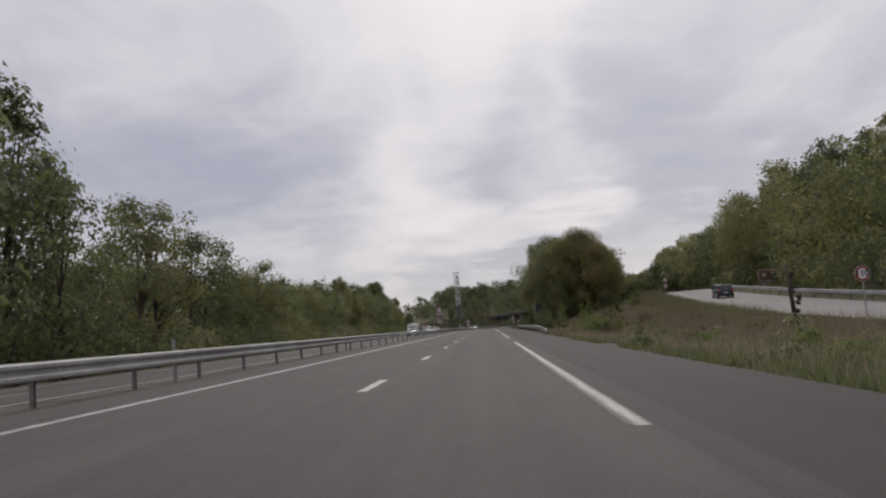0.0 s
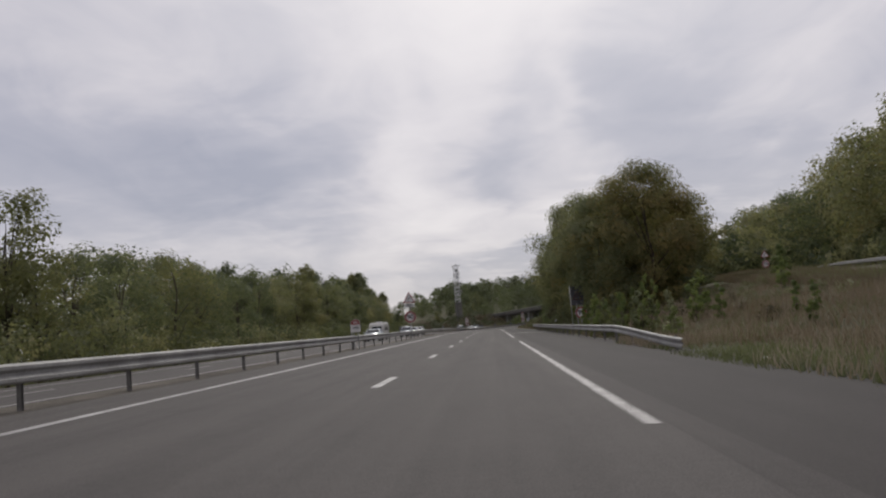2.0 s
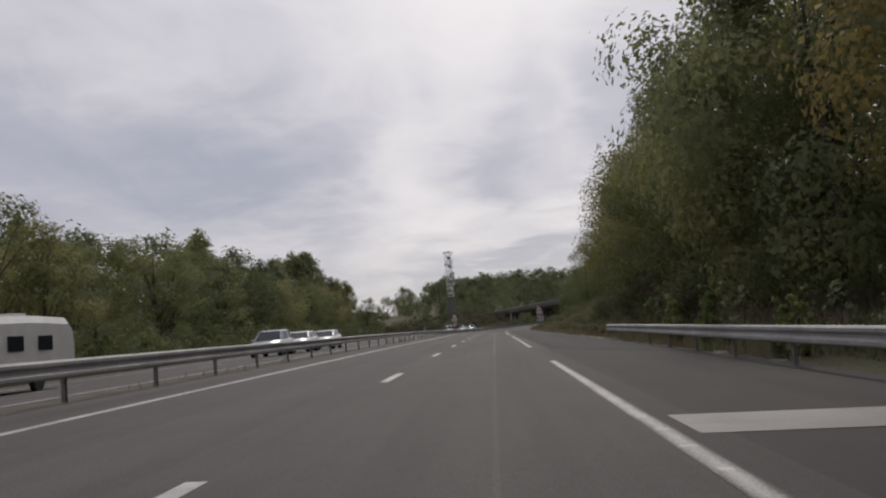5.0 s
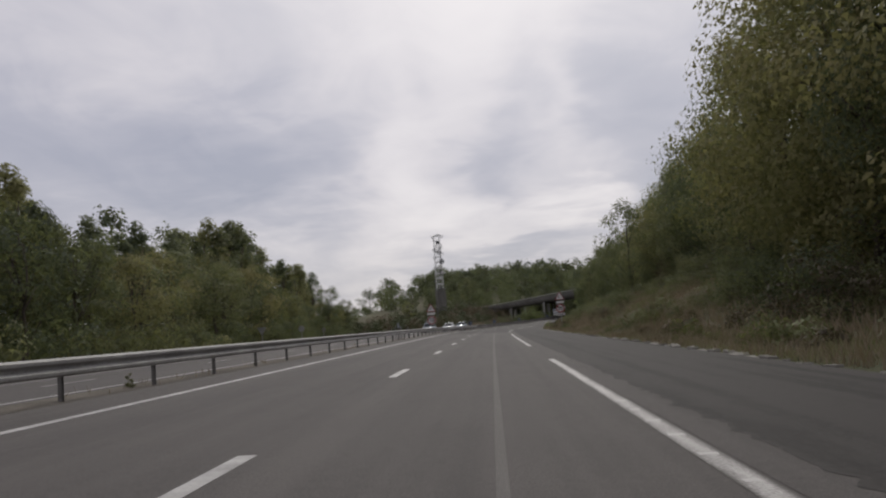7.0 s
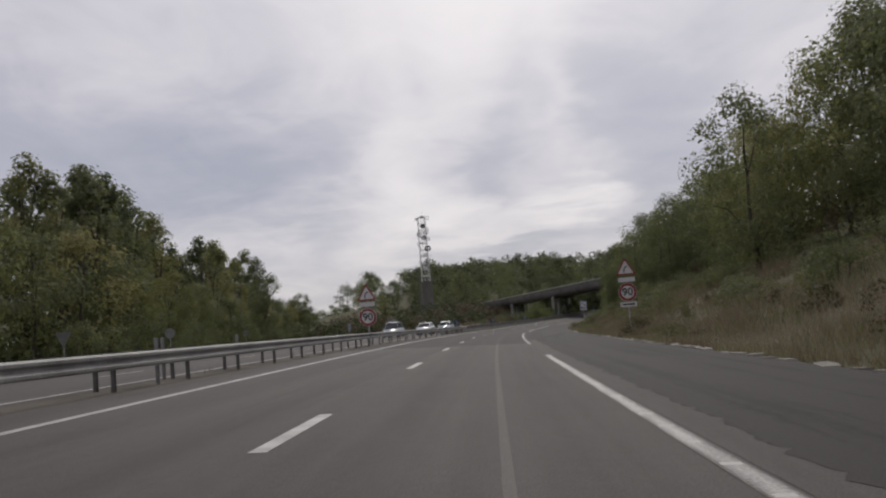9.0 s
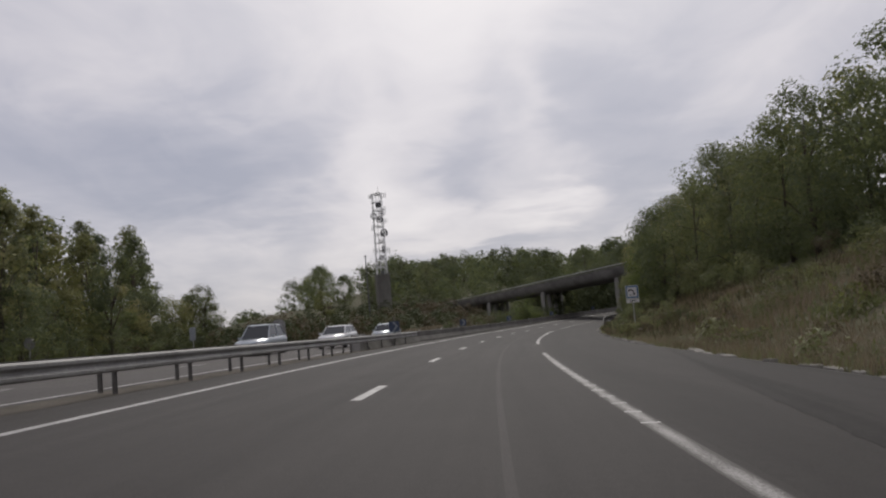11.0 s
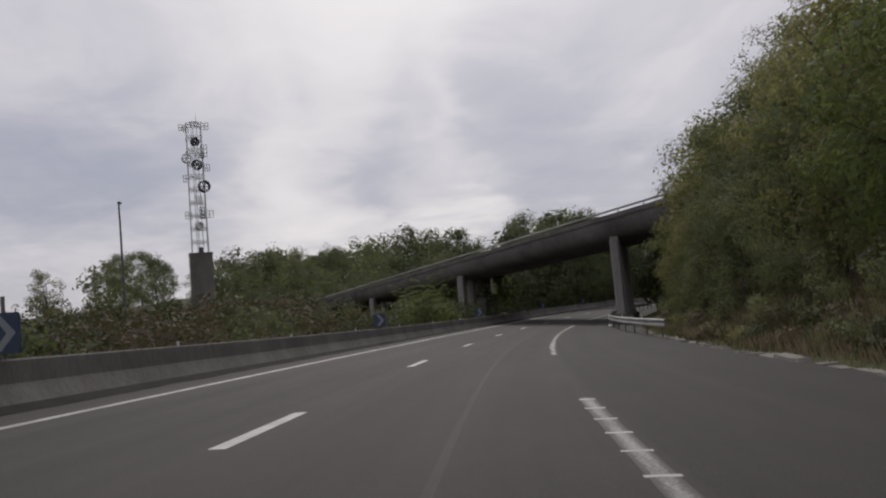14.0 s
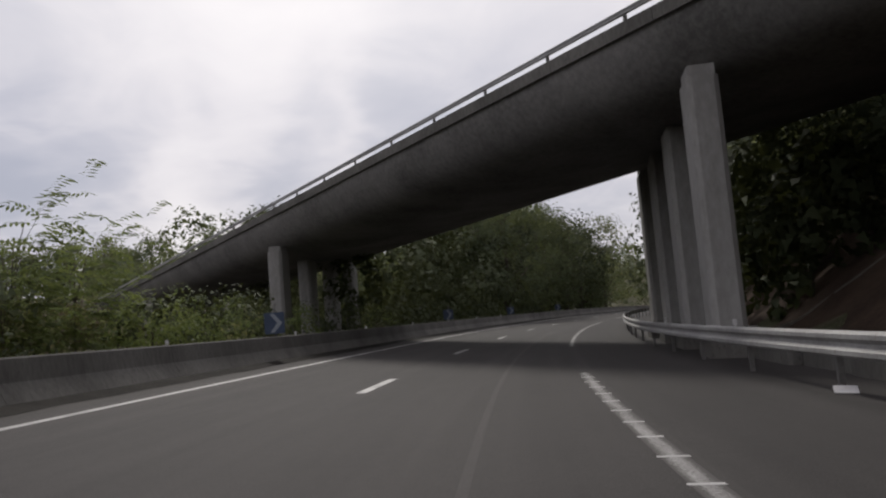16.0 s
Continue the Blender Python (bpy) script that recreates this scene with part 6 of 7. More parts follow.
# right: the bank between the clump and the bridge
BANK = "trees on the roadside bank"
for s_, l_, h_ in ((222, 20.5, 17.5), (214, 19.5, 17)):
    p_ = on_road(s_, l_)
    plant("bank_near", p_.x, p_.y, h_ / 13, 1.0, YN, group=BANK)
FRONT_S, FRONT_L = [172, 190, 220, 250, 284, 306, 330, 355, 380, 403, 430], [15.5, 16.8, 19.8, 23.5, 25, 25.5, 21, 17, 14.5, 13.0, 15]
FRONT_H = [16, 16.5, 16, 13.5, 11.5, 12.0, 10.6, 11.2, 10, 8.5, 8]
for row_ in range(3):
    s_ = 174.0 + row_ * 2.5
    while s_ < 430:
        l_ = float(np.interp(s_, FRONT_S, FRONT_L)) + row_ * 7.5 + plants.uniform(-1.2, 1.2)
        h_ = float(np.interp(s_, FRONT_S, FRONT_H)) * (1.0, 1.05, 1.1)[row_] * plants.uniform(0.82, 1.12)
        p_ = on_road(s_, l_)
        if not 398 < s_ < 424 or l_ > 32:
            if row_ == 1:
                wood(p_.x, p_.y, h_, 9.5, plants.choice((G, D, Y)), 0.36)
            elif row_ == 0:
                plant("bank_near" if s_ < 230 else "bank", p_.x, p_.y, h_ / 13, 1.0, plants.choice((YN, GN, YN, YN) if s_ < 230 else (DN, GN, GN, YN) if s_ < 312 else (DN, GN, GN) if s_ < 368 else (GN, YN, GN, LEAF_LIME.name)), group=BANK)
            else:
                wood(p_.x, p_.y, h_ * (0.35 if s_ < 250 else 1.0), 9.5 if s_ > 250 else 5.0, plants.choice((G, D)))
        s_ += plants.uniform(5.0, 7.0) + row_ * 1.2
for s_, l_, h_ in ((396, 11.6, 5.5), (391, 11.8, 5.6), (385, 12.4, 6.6), (399.5, 14.2, 7.5), (393.5, 10.8, 4.6), (396.5, 12.0, 6.5), (401, 14.2, 9.4), (378, 13, 7), (394.5, 14.5, 9.5), (390, 17, 11), (396, 19, 12), (385, 21, 13)):
    p_ = on_road(s_, l_)
    plant("bank_near", p_.x, p_.y, h_ / 13, 1.0, plants.choice((GN, YN, YN)), group=BANK)
# undergrowth under and behind the deck, its shade carried by the leaf colour
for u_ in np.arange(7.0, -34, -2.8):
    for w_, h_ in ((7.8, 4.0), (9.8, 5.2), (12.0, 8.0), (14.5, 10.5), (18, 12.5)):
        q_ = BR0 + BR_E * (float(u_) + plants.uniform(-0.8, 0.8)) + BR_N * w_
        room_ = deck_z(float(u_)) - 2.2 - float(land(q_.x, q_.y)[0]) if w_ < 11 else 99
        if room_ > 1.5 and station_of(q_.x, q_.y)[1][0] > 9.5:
            wood(q_.x, q_.y, min(h_, room_), min(h_, room_) * 0.72, LEAF_SHADE_DARK, 0.3)
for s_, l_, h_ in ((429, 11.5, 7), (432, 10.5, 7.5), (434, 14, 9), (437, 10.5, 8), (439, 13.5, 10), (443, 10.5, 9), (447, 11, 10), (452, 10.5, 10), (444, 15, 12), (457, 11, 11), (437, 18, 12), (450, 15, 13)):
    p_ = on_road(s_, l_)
    wood(p_.x, p_.y, h_, h_ * 0.75, LEAF_SHADE_DARK, 0.32)
for s_, l_, h_ in ((441, 11, 8), (445, 14, 9), (448, 18, 13), (455, 16, 14), (462, 19, 15), (470, 16, 15), (478, 21, 15), (452, 24, 14), (460, 27, 15)):
    p_ = on_road(s_, l_)
    wood(p_.x, p_.y, h_, h_ * 0.72, D, 0.34)
for x_, y_, h_ in ((50.5, 419, 17.5), (47, 405, 15)):
    plant("bare", x_, y_, h_ / 15, 1.0, group=BANK)
s_ = 172.0
while s_ < 398:
    l_ = float(np.interp(s_, FRONT_S, FRONT_L)) - plants.uniform(2.2, 4.0)
    p_ = on_road(s_, l_)
    plant("bush", p_.x, p_.y, plants.uniform(0.45, 0.8), plants.uniform(0.7, 1.2), plants.choice((GN, DN, GRN, WEED_DARK.name)), group="shrubs on the roadside bank")
    s_ += plants.uniform(3.2, 5.2)

for s_ in np.arange(172, 230, 1.9):
    p_ = on_road(float(s_), float(np.interp(s_, [172, 205, 230], [12.2, 12.6, 16.0])) + plants.uniform(-0.5, 1.6))
    plant("bush", p_.x, p_.y, plants.uniform(0.5, 1.0), plants.uniform(0.8, 1.3), plants.choice((GN, DN, GN, LEAF_SHADE_DARK.name, WEED_DARK.name)), group="shrubs on the roadside bank")
for k_ in range(36):
    p_ = on_road(plants.uniform(172, 330), plants.uniform(10.8, 17.5))
    plant("bush", p_.x, p_.y, plants.uniform(0.25, 0.6), plants.uniform(0.6, 1.1), plants.choice((GN, DN, GRN, WEED_DARK.name)), group="shrubs on the roadside bank")
for k_ in range(34):
    p_ = on_road(plants.uniform(222, 312), plants.uniform(12.5, 20))
    plant("bush", p_.x, p_.y, plants.uniform(0.55, 1.0), plants.uniform(0.35, 0.6), plants.choice((GRN, GRN, DN)), group="bramble mounds on the bank")

for k_ in range(26):
    p_ = on_road(plants.uniform(326, 399), plants.uniform(9.4, 13.0))
    plant("bush", p_.x, p_.y, plants.uniform(0.22, 0.5), plants.uniform(0.8, 1.2), plants.choice((GN, DN, WEED_DARK.name, GRN)), group="shrubs on the roadside bank")

# beyond the bend and behind the bridge
FAR = "trees on the hill behind the bridge"
for x_, y_, h_, k_ in ((-26, 486, 8.5, "bank"), (-20, 494, 8, "bank"), (-37.5, 520, 12, "bank"), (-43, 526, 9.5, "far"), (-22, 428, 7.2, "airy"), (-33, 492, 10, "bank"), (-14, 478, 6.5, "far"), (-28, 500, 8, "far"), (-38, 500, 9, "far"), (-20, 502, 8, "far"), (-43, 550, 14, "far"), (-50, 540, 12, "far"), (33, 466, 15.5, "bank"), (44.5, 478, 16.5, "bank"), (39, 470, 13, "bank"), (38.5, 480, 14, "bank"),
                     (-6, 527, 12, "far"), (2, 520, 12.5, "far"), (-12, 533, 11, "far")):
    plant(k_, x_, y_, h_ / {"round": 12, "far": 13, "airy": 13, "bank": 13}[k_], 1.0, plants.choice((DN, DN)), group=FAR)
for k_ in range(150):
    x_, y_ = plants.uniform(-45, 125), plants.uniform(478, 720)
    s2_, l2_ = station_of(x_, y_)
    if -30 < l2_[0] < 11:
        continue
    wood(x_, y_, plants.uniform(10, 14.5) * (0.64 if x_ < 4 and y_ < 560 else 0.85 if x_ < -8 else 1.12), 10.5, plants.choice((LEAF_SHADE_DARK, D, D)))
for x_, y_, h_ in ((11, 521, 14), (18, 523, 17.6), (24, 527, 17.2), (29, 522, 17.8), (36, 526, 16.2), (43, 521, 18.5), (50, 526, 18), (57, 522, 19)):
    if not -29 < station_of(x_, y_)[1][0] < 12:
        wood(x_, y_, h_, 10.5, plants.choice((D, D, G)))
# dark leaf tone stands in for the shade past the bridge
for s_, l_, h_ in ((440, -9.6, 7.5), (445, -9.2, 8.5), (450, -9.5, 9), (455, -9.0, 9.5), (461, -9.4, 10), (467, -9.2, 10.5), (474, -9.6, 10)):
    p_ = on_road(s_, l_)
    wood(p_.x, p_.y, h_, h_ * 0.7, LEAF_SHADE_DARK, 0.34)
for k_ in range(170):
    wood(plants.uniform(-200, 260), plants.uniform(640, 900), plants.uniform(11, 15), 15, plants.choice((LEAF_SHADE_DARK, D, D)))
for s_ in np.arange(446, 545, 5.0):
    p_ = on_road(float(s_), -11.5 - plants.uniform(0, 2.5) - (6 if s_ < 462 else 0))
    plant("back", p_.x, p_.y, plants.uniform(0.6, 0.95) if s_ < 490 else plants.uniform(1.15, 1.45), 1.0, plants.choice((LEAF_SHADE_DARK.name, DN)), group=FAR)
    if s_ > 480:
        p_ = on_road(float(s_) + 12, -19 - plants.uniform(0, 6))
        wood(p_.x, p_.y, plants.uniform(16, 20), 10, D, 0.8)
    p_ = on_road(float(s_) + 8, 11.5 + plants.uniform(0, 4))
    plant("back", p_.x, p_.y, plants.uniform(0.9, 1.2), 1.0, LEAF_SHADE_DARK.name if s_ < 470 else plants.choice((DN, LEAF_SHADE_DARK.name, DN)), group=FAR)
    p_ = on_road(float(s_) + 4, 19 + plants.uniform(0, 5))
    wood(p_.x, p_.y, plants.uniform(14, 17), 9.5, D)
for x_, y_, h_ in ((-120, 520, 9), (-110, 540, 8), (-132, 530, 10), (-95, 560, 9), (-150, 560, 11), (-80, 585, 11), (-165, 520, 9), (-70, 560, 10), (-60, 575, 12), (-105, 600, 13), (-135, 610, 12), (-180, 590, 13)):
    wood(x_, y_, h_, 9.0, D)

# hedge between the parting carriageways and below the tower
HEDGE = "shrubs below the radio tower"
for s_ in np.arange(352, 470, 2.6):
    d_ = float(opposite_shift(float(s_)))
    if d_ > 1.5:
        p_ = on_road(float(s_), -7.4 - plants.uniform(0.0, max(d_ - 2.5, 0.2)))
        k_ = plants.uniform(0.45, 0.75) + 0.03 * d_
        wood(p_.x, p_.y, 3.4 * k_ * plants.uniform(0.7, 1.0), 4.2 * k_, plants.choice((D, LEAF_SHADE_DARK, LEAF_SHADE_DARK, WEED_DARK)), 0.12)
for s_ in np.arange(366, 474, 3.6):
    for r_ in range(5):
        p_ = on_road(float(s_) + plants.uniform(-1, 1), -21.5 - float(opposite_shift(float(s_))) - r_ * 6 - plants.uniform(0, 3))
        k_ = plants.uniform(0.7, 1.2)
        wood(p_.x, p_.y, 3.2 * k_, 4.2 * k_, plants.choice((LEAF_SHADE_DARK, LEAF_SHADE_DARK, WEED_DARK)), 0.22)
for s_, l_, k_ in ((419, -9.4, 0.72), (424, -10, 0.72), (428.5, -8.6, 0.6), (415, -8.4, 0.7), (440, -8.5, 0.6), (409, -9.4, 0.8)):
    p_ = on_road(s_, l_)
    plant("bush", p_.x, p_.y, k_, 1.05, LEAF_LIME.name, group=HEDGE)
for s_, l_, h_ in ((409.3, -8.6, 4.9), (411.2, -8.3, 4.4), (408.2, -8.2, 3.6), (413.5, -8.6, 2.9), (406, -8.0, 2.9)):
    p_ = on_road(s_, l_)
    plant("frond", p_.x, p_.y, h_ / 3.6, 1.0, group=HEDGE)
for s_ in np.arange(396, 428, 1.8):
    p_ = on_road(float(s_), -7.9 - plants.uniform(0, 1.6))
    k_ = plants.uniform(0.5, 0.72)
    wood(p_.x, p_.y, 3.1 * k_, 4.2 * k_, plants.choice((LEAF_LIME, LEAF_LIME, G)) if s_ > 402 else plants.choice((D, LEAF_SHADE_DARK, LEAF_SHADE_DARK)), 0.1)

# verge plants
VERGE = "weeds along the verge"
for x_, y_, k_ in ((21.0, 106.3, 1.7), (20.2, 104.5, 1.3), (21.6, 108.0, 1.2), (13.5, 82, 1.0), (15.0, 88, 0.9), (12.8, 69, 1.3), (11.6, 66, 1.0), (13.2, 98, 1.5), (14.4, 101, 1.7), (13.8, 95, 1.2)):
    plant("weed", x_, y_, k_, 1.0, LEAF_LIME.name, group=VERGE)
for k_ in range(16):
    p_ = on_road(plants.uniform(48, 66), plants.uniform(8.6, 12.0))
    plant("weed", p_.x, p_.y, plants.uniform(0.5, 0.8), 0.8, LEAF_LIME.name, group=VERGE)
for s_, l_, top_ in ((99.9, 11.0, 3.4), (98.4, 11.2, 3.0), (104.0, 11.0, 2.8)):
    p_ = on_road(s_, l_)
    plant("weed", p_.x, p_.y, top_ / 1.7 * 0.5, 2.0, LEAF_LIME.name, group=VERGE)
for s_, l_, k_ in ((59, 9.2, 1.1), (61.5, 9.6, 0.9), (57.5, 10.2, 0.8), (63, 10.6, 0.8), (55, 9.4, 0.7)):
    p_ = on_road(s_, l_)
    plant("bush", p_.x, p_.y, k_ * 0.5, 0.9, LEAF_LIME.name, group=VERGE)
for k_ in range(60):
    s_, l_ = plants.uniform(84, 168), plants.uniform(8.2, 10.5)
    if 116 < s_ < 128:
        continue
    p_ = on_road(s_, l_)
    plant("weed", p_.x, p_.y, plants.uniform(0.6, 1.25), plants.uniform(0.8, 1.3), group=VERGE)
for s_, l_, k_ in ((106.2, 8.9, 1.45), (107.0, 9.2, 1.3), (102.0, 9.0, 1.2), (111, 8.8, 1.1), (98.5, 9.3, 1.3)):
    p_ = on_road(s_, l_)
    plant("weed", p_.x, p_.y, k_, 1.15, LEAF_LIME.name, group=VERGE)
for k_ in range(170):
    s_ = plants.uniform(8, 398)
    l_ = plants.uniform(8.6, 13.5 if s_ > 170 else 22)
    p_ = on_road(s_, l_)
    if s_ < 190 and p_.x > float(np.interp(p_.y, RAMP_Y, RAMP_X)) - 1.2:
        continue
    plant("scrub", p_.x, p_.y, plants.uniform(0.5, 1.0), plants.uniform(0.7, 1.2), group="withered weeds on the bank")

for x_, y_, top_, mat_ in ((20.2, 283, 14.8, DN), (26, 276, 17.6, GN), (31, 268, 19.0, DN)):
    k_ = (top_ - float(land(x_, y_)[0])) / 13
    plant("bank", x_, y_, k_ / 1.15, 1.15, mat_, group=BANK)
for y_ in np.arange(44, 268, 4.4):
    x_ = float(np.interp(y_, [0, 100, 180, 300], [-19, -20.2, -22.5, -26])) + plants.uniform(-1.0, 1.0)
    k_ = plants.uniform(0.7, 1.2)
    wood(x_, float(y_), 3.4 * k_ * plants.uniform(0.7, 1.15), 4.2 * k_, plants.choice((GR, G, GR, G, D)), 0.17)
for k_ in range(34):
    s_ = plants.uniform(98, 160)
    p_ = on_road(s_, 7.95 + 0.5 * float(step_between(s_, 140, 172)) + plants.uniform(0, 0.7))
    plant("weed", p_.x, p_.y, plants.uniform(0.3, 0.55), plants.uniform(0.7, 1.2), plants.choice((GRASS_GREEN.name, LEAF_LIME.name, GRN)), group=VERGE)
for s_, l_, k_ in ((129.7, 8.75, 1.15), (130.4, 8.95, 0.95), (142.9, 8.75, 0.85), (120.7, 8.9, 0.8), (123.0, 8.3, 0.6), (122.2, 8.45, 0.55)):
    p_ = on_road(s_, l_)
    plant("weed", p_.x, p_.y, k_, 1.0, GRASS_GREEN.name, group=VERGE)
for k_ in range(26):
    p_ = on_road(plants.uniform(14, 50), 7.5 + 3.2 * plants.random() ** 1.5)
    q_ = plants.uniform(0.1, 0.24)
    wood(p_.x, p_.y, 3.4 * q_, 4.2 * q_ * plants.uniform(0.7, 1.2), plants.choice((GRASS_GREEN, LEAF_LIME, GRASS_GREEN, G)), 0.055)
for s_ in np.arange(322, 398, 1.3):
    p_ = on_road(float(s_), 8.95 + plants.uniform(0, 1.3))
    k_ = plants.uniform(0.16, 0.3)
    wood(p_.x, p_.y, 3.4 * k_ * plants.uniform(0.7, 1.2), 4.2 * k_, plants.choice((G, D, WEED_DARK, LEAF_SHADE_DARK)), 0.06)
for s_, l_, k_ in ((197.1, -5.55, 0.32), (189.4, -5.6, 0.25), (206.5, -5.6, 0.22)):
    p_ = on_road(s_, l_)
    plant("weed", p_.x, p_.y, k_, 0.8, GRN, group="weeds in the median grit")
for x_, y_, h_, k_ in ((-43, 256, 20.8, "poplar"), (-46, 262, 20.6, "poplar"), (-41, 249, 18.6, "poplar"), (-24.8, 97, 11.4, "airy"), (-26, 91, 10.5, "airy")):
    plant(k_, x_, y_, h_ / {"airy": 13, "poplar": 20}[k_], 1.0, YN, group=WOOD_L)
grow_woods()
snag = thing("tree_stump", Matrix.Translation(on_land(14.1, 33.4, -0.2)), "dead leaning trunk wrapped in ivy on the grass", "stump")
sh = Shape()
sh.tube((0, 0, 0), (-0.12, 0.05, 1.1), 0.12, 0.09, 8)
sh.tube((-0.12, 0.05, 1.1), (-0.22, 0.1, 3.0), 0.09, 0.04, 8)
part("trunk", sh, M_BARK, snag, "", True)
iv_, _ = leaf_cloud("ivy", 3.0, 0.42, 0.2, 22, 620, 0.085, "tall", 31, 0.2)
iv_.materials.append(WEED_DARK)
part("ivy", iv_, None, snag, "ivy round the trunk")

# ---- grass ----


def grass(name, label, material, xy, height, width, seed):
    """Blades at points of the plan, joined into one mesh."""
    r = np.random.default_rng(seed)
    x, y = xy[:, 0], xy[:, 1]
    n = len(x)
    z = land(x, y) - 0.06
    h = height * (0.45 + 0.9 * r.random(n))
    a = r.random(n) * 2 * np.pi
    lean = h * (0.15 + 0.45 * r.random(n))
    b = r.random(n) * 2 * np.pi
    w = width * (0.6 + 0.8 * r.random(n))
    root = np.stack([x, y, z], -1)
    side = np.stack([np.cos(a), np.sin(a), 0 * a], -1) * w[:, None] / 2
    bend = np.stack([np.cos(b) * lean, np.sin(b) * lean, 0 * b], -1)
    v = np.stack([root - side, root + side, root + bend + np.stack([0 * h, 0 * h, h], -1)], 1).reshape(-1, 3)
    me = bpy.data.meshes.new(name)
    me.vertices.add(3 * n)
    me.vertices.foreach_set("co", v.astype(np.float32).ravel())
    me.loops.add(3 * n)
    me.loops.foreach_set("vertex_index", np.arange(3 * n, dtype=np.int32))
    me.polygons.add(n)
    me.polygons.foreach_set("loop_start", np.arange(0, 3 * n, 3, dtype=np.int32))
    me.update(calc_edges=True)
    me.materials.append(material)
    return tagged(new(name, me), label, "grass", kind="stuff")


def scatter(n, s0, s1, l0, l1, seed, power=1.0, patch=0.0):
    """Points on the verge between stations and offsets; patch thins them in drifts."""
    r = np.random.default_rng(seed)
    s, l = s0 + (s1 - s0) * r.random(n), l0 + (l1 - l0) * r.random(n) ** power
    if patch:
        keep = np.array([noise.noise(Vector((a * 0.16, b * 0.3, seed))) > patch - 0.5 + 0.35 * q for a, b, q in zip(s, l, r.random(n))])
        s, l = s[keep], l[keep]
    th = np.interp(s, STATIONS, ROAD_TH)
    xy = np.stack([np.interp(s, STATIONS, ROAD_X) + l * np.cos(th), np.interp(s, STATIONS, ROAD_Y) - l * np.sin(th)], -1)
    rx = np.interp(xy[:, 1], RAMP_Y, RAMP_X)
    return xy[(xy[:, 0] < rx - 0.5) | (xy[:, 1] > 200) | (xy[:, 0] > rx + RAMP_WIDTH + 1.2)]


grass("herb_cover", "low green herbs covering the verge", GRASS_GREEN, np.concatenate([scatter(26000, -10, 88, 7.3, 24, 11, 1.5, 0.3), scatter(34000, 88, 215, 9.0, 24, 31, 1.4, 0.3)]), 0.2, 0.1, 11)
grass("herb_cover", "low withered rust-brown herbs covering the bank", WEED_RUST, scatter(70000, 5, 215, 9.8, 24, 12, 1.1, 0.3), 0.24, 0.1, 12)
grass("herb_cover", "low straw and rust herbs covering the bank", GRASS_DRY, scatter(20000, 165, 335, 8.5, 20, 13, 1.3, 0.35), 0.22, 0.1, 13)
grass("herb_cover", "low green bramble leaves covering the bank", GRASS_GREEN, scatter(80000, 165, 402, 9.2, 24, 14, 0.9, 0.36), 0.26, 0.13, 14)
grass("grass_fringe", "green grass and weeds fringing the hard shoulder", GRASS_GREEN, scatter(20000, -10, 80, 6.95, 11.5, 1, 1.3, 0.4), 0.22, 0.03, 1)
grass("herb_cover", "fresh green weeds along the edge of the verge", GRASS_GREEN, np.concatenate([scatter(16000, 6, 50, 6.9, 10.8, 41, 1.1, 0.22), scatter(9000, 44, 90, 8.1, 12.5, 42, 1.0, 0.4)]), 0.25, 0.07, 41)
grass("grass_fringe", "straw grass fringing the kerb stones", GRASS_DRY, scatter(34000, 80, 325, 8.12, 10.6, 2, 1.3, 0.15), 0.34, 0.028, 2)
grass("grass_fringe", "rusty withered grass fringing the kerb stones", WEED_RUST, scatter(30000, 150, 345, 8.2, 11.0, 32, 1.2, 0.2), 0.36, 0.03, 32)
grass("grass_fringe", "fine green grass among the kerb stones", GRASS_GREEN, scatter(34000, 150, 400, 8.05, 9.8, 33, 1.2, 0.3), 0.28, 0.026, 33)
grass("dry_grass", "tall dry straw grass on the bank", GRASS_DRY, scatter(44000, -10, 195, 10.5, 23.5, 3, 1.1, 0.3), 0.55, 0.032, 3)
grass("dry_grass", "tall dry straw grass on the bank", GRASS_DRY, scatter(26000, 165, 335, 8.7, 17, 4, 1.2, 0.3), 0.5, 0.032, 4)
grass("green_grass", "green grass on the bank", GRASS_GREEN, scatter(40000, -10, 210, 9.5, 24, 5, 1.2, 0.4), 0.36, 0.045, 5)
grass("rust_weeds", "rust-brown withered weeds on the bank", WEED_RUST, scatter(44000, 5, 318, 10.2, 20, 6, 1.0, 0.3), 0.8, 0.04, 6)
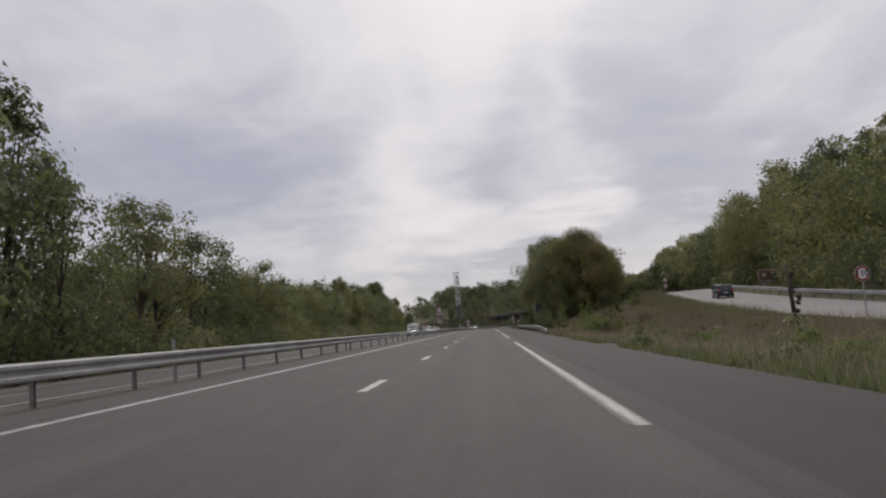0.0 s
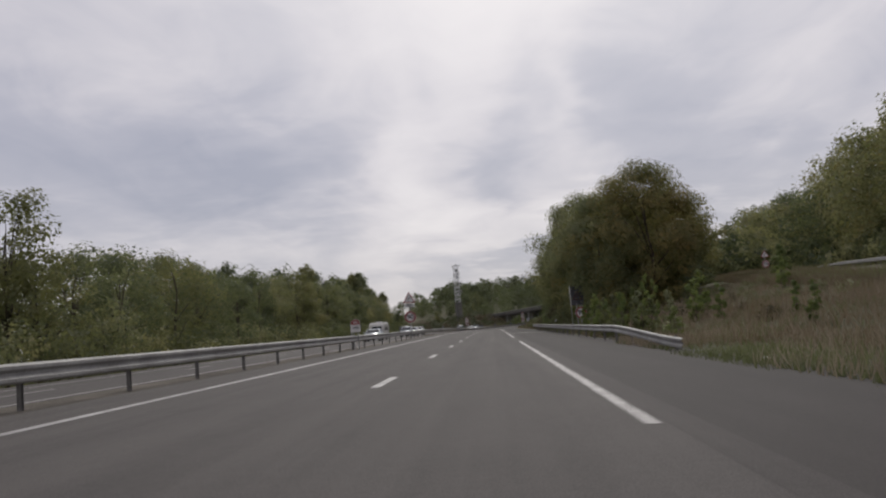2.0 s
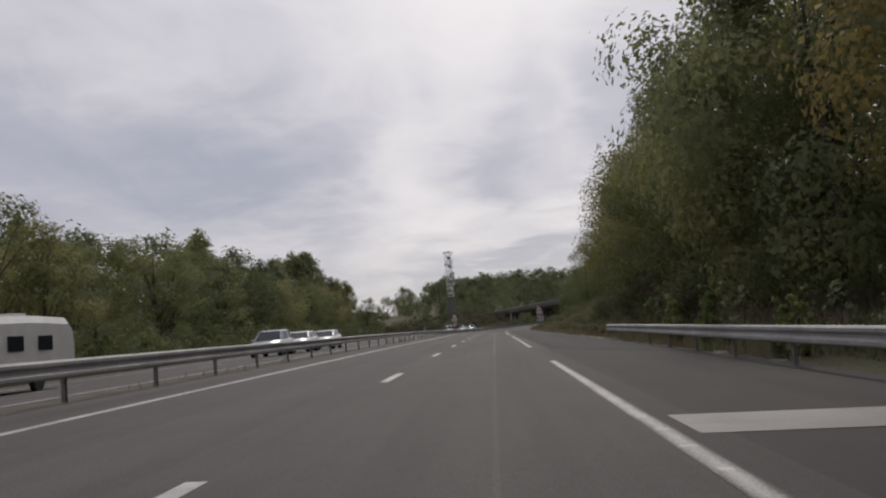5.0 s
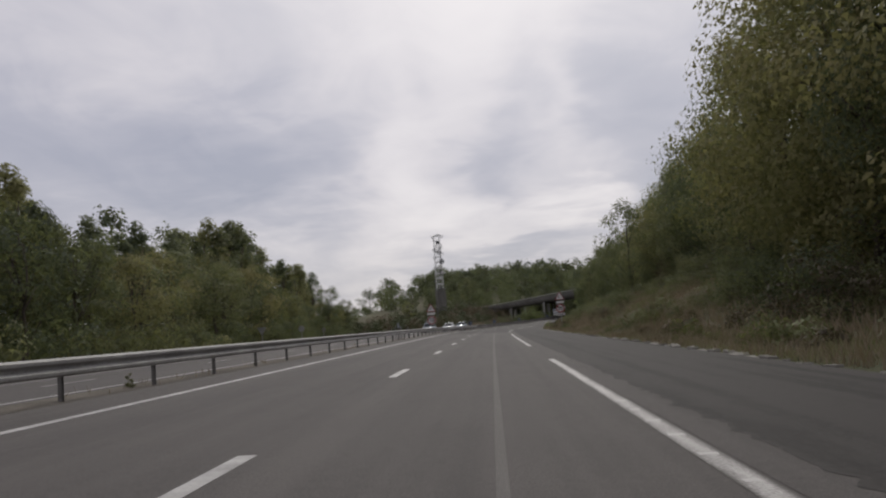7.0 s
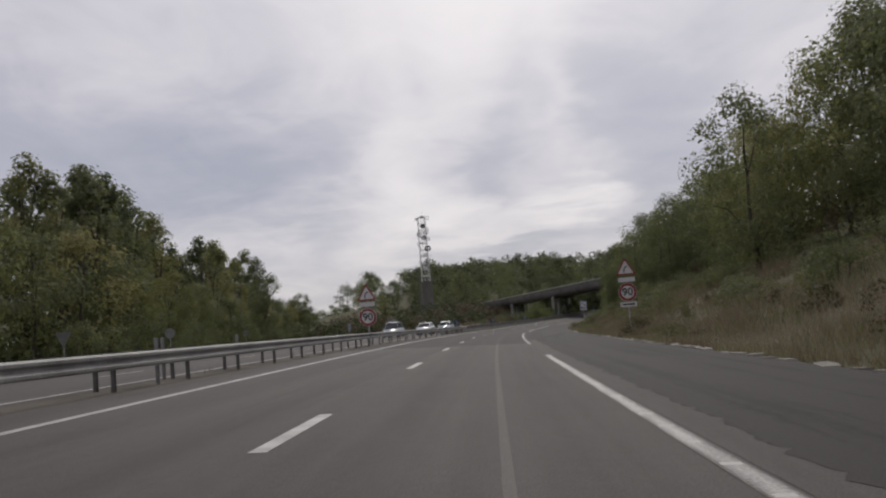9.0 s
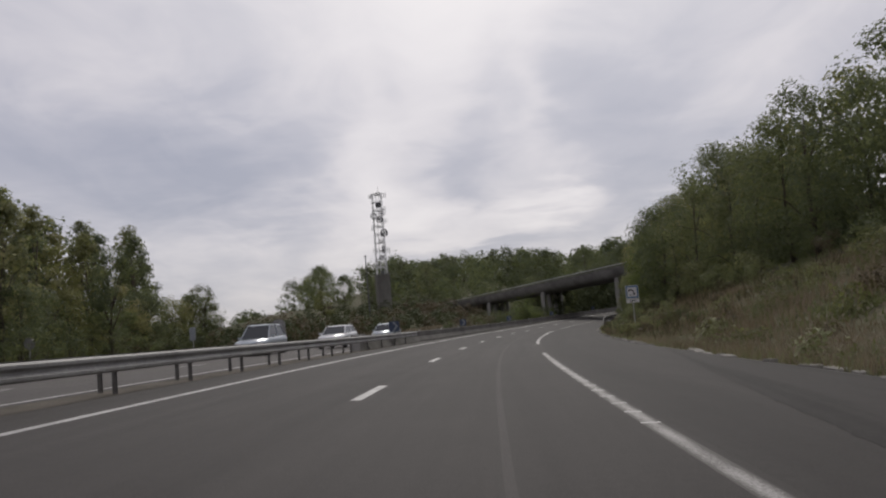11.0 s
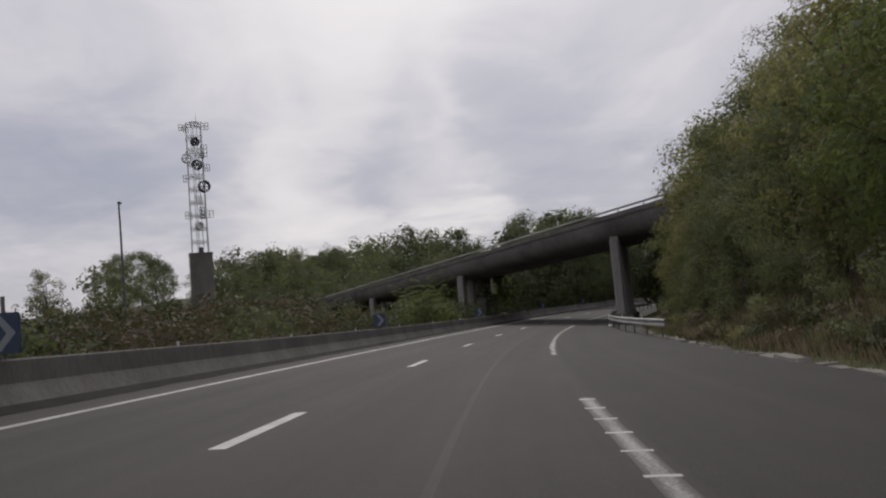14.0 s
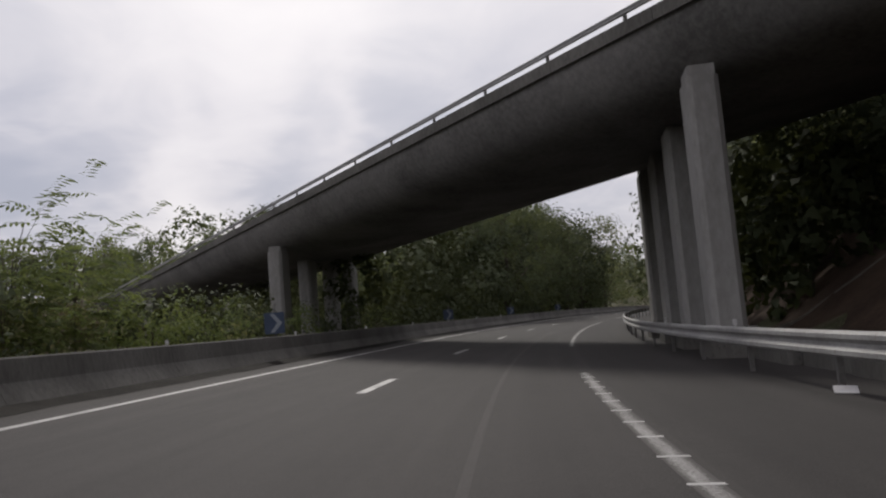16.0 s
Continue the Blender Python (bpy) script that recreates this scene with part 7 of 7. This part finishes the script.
grass("rust_weeds", "dark rusty weeds on the bank before the bridge", WEED_DARK, scatter(16000, 312, 402, 8.6, 18, 61, 1.1, 0.3), 0.7, 0.05, 61)
grass("rust_weeds", "withered weeds under the bridge and along its bank", WEED_RUST, scatter(5000, 396, 407, 8.3, 17, 7, 1.0, 0.3), 0.5, 0.05, 7)
grass("grass_fringe", "dark withered grass fringing the kerb stones before the bridge", WEED_DARK, scatter(9000, 318, 402, 8.25, 10.6, 62, 1.2, 0.1), 0.34, 0.035, 62)
grass("far_grass", "rough grass beyond the far carriageway", GRASS_DRY, scatter(26000, 150, 470, -34, -17.5, 8, 1.0, 0.3), 0.6, 0.07, 8)
grass("median_grass", "thin grass tufts in the median grit", GRASS_DRY, scatter(2600, 0, 335, -6.2, -5.3, 9, 1.0, 0.62), 0.22, 0.03, 9)
grass("median_weeds", "dark withered weeds growing behind the concrete barrier", WEED_DARK, scatter(6000, 338, 470, -15, -6.6, 10, 1.6, 0.3), 0.8, 0.05, 10)
grass("herb_cover", "rust-brown herbs covering the bank before the bridge", WEED_RUST, scatter(26000, 325, 402, 8.5, 16, 15, 1.2, 0.2), 0.4, 0.07, 15)
grass("grass_fringe", "dry and rusty grass fringing the hard shoulder", GRASS_DRY, scatter(16000, -10, 90, 7.2, 12, 16, 1.2, 0.35), 0.45, 0.028, 16)
grass("rust_weeds", "rusty weeds fringing the hard shoulder", WEED_RUST, scatter(14000, -10, 90, 7.6, 12, 17, 1.0, 0.4), 0.4, 0.04, 17)
_r = np.random.default_rng(21)
_y = 60 + 108 * _r.random(16000)
grass("tall_weeds", "tall withered weeds along the edge of the slip road", WEED_RUST, np.stack([np.interp(_y, RAMP_Y, RAMP_X) - 0.4 - 4.5 * _r.random(16000), _y], -1), 0.85, 0.045, 21)
grass("tall_grass", "tall green grass along the edge of the slip road", GRASS_GREEN, np.stack([np.interp(_y, RAMP_Y, RAMP_X) - 0.4 - 3.5 * _r.random(16000), _y + 1.0], -1)[:8000], 0.7, 0.04, 22)
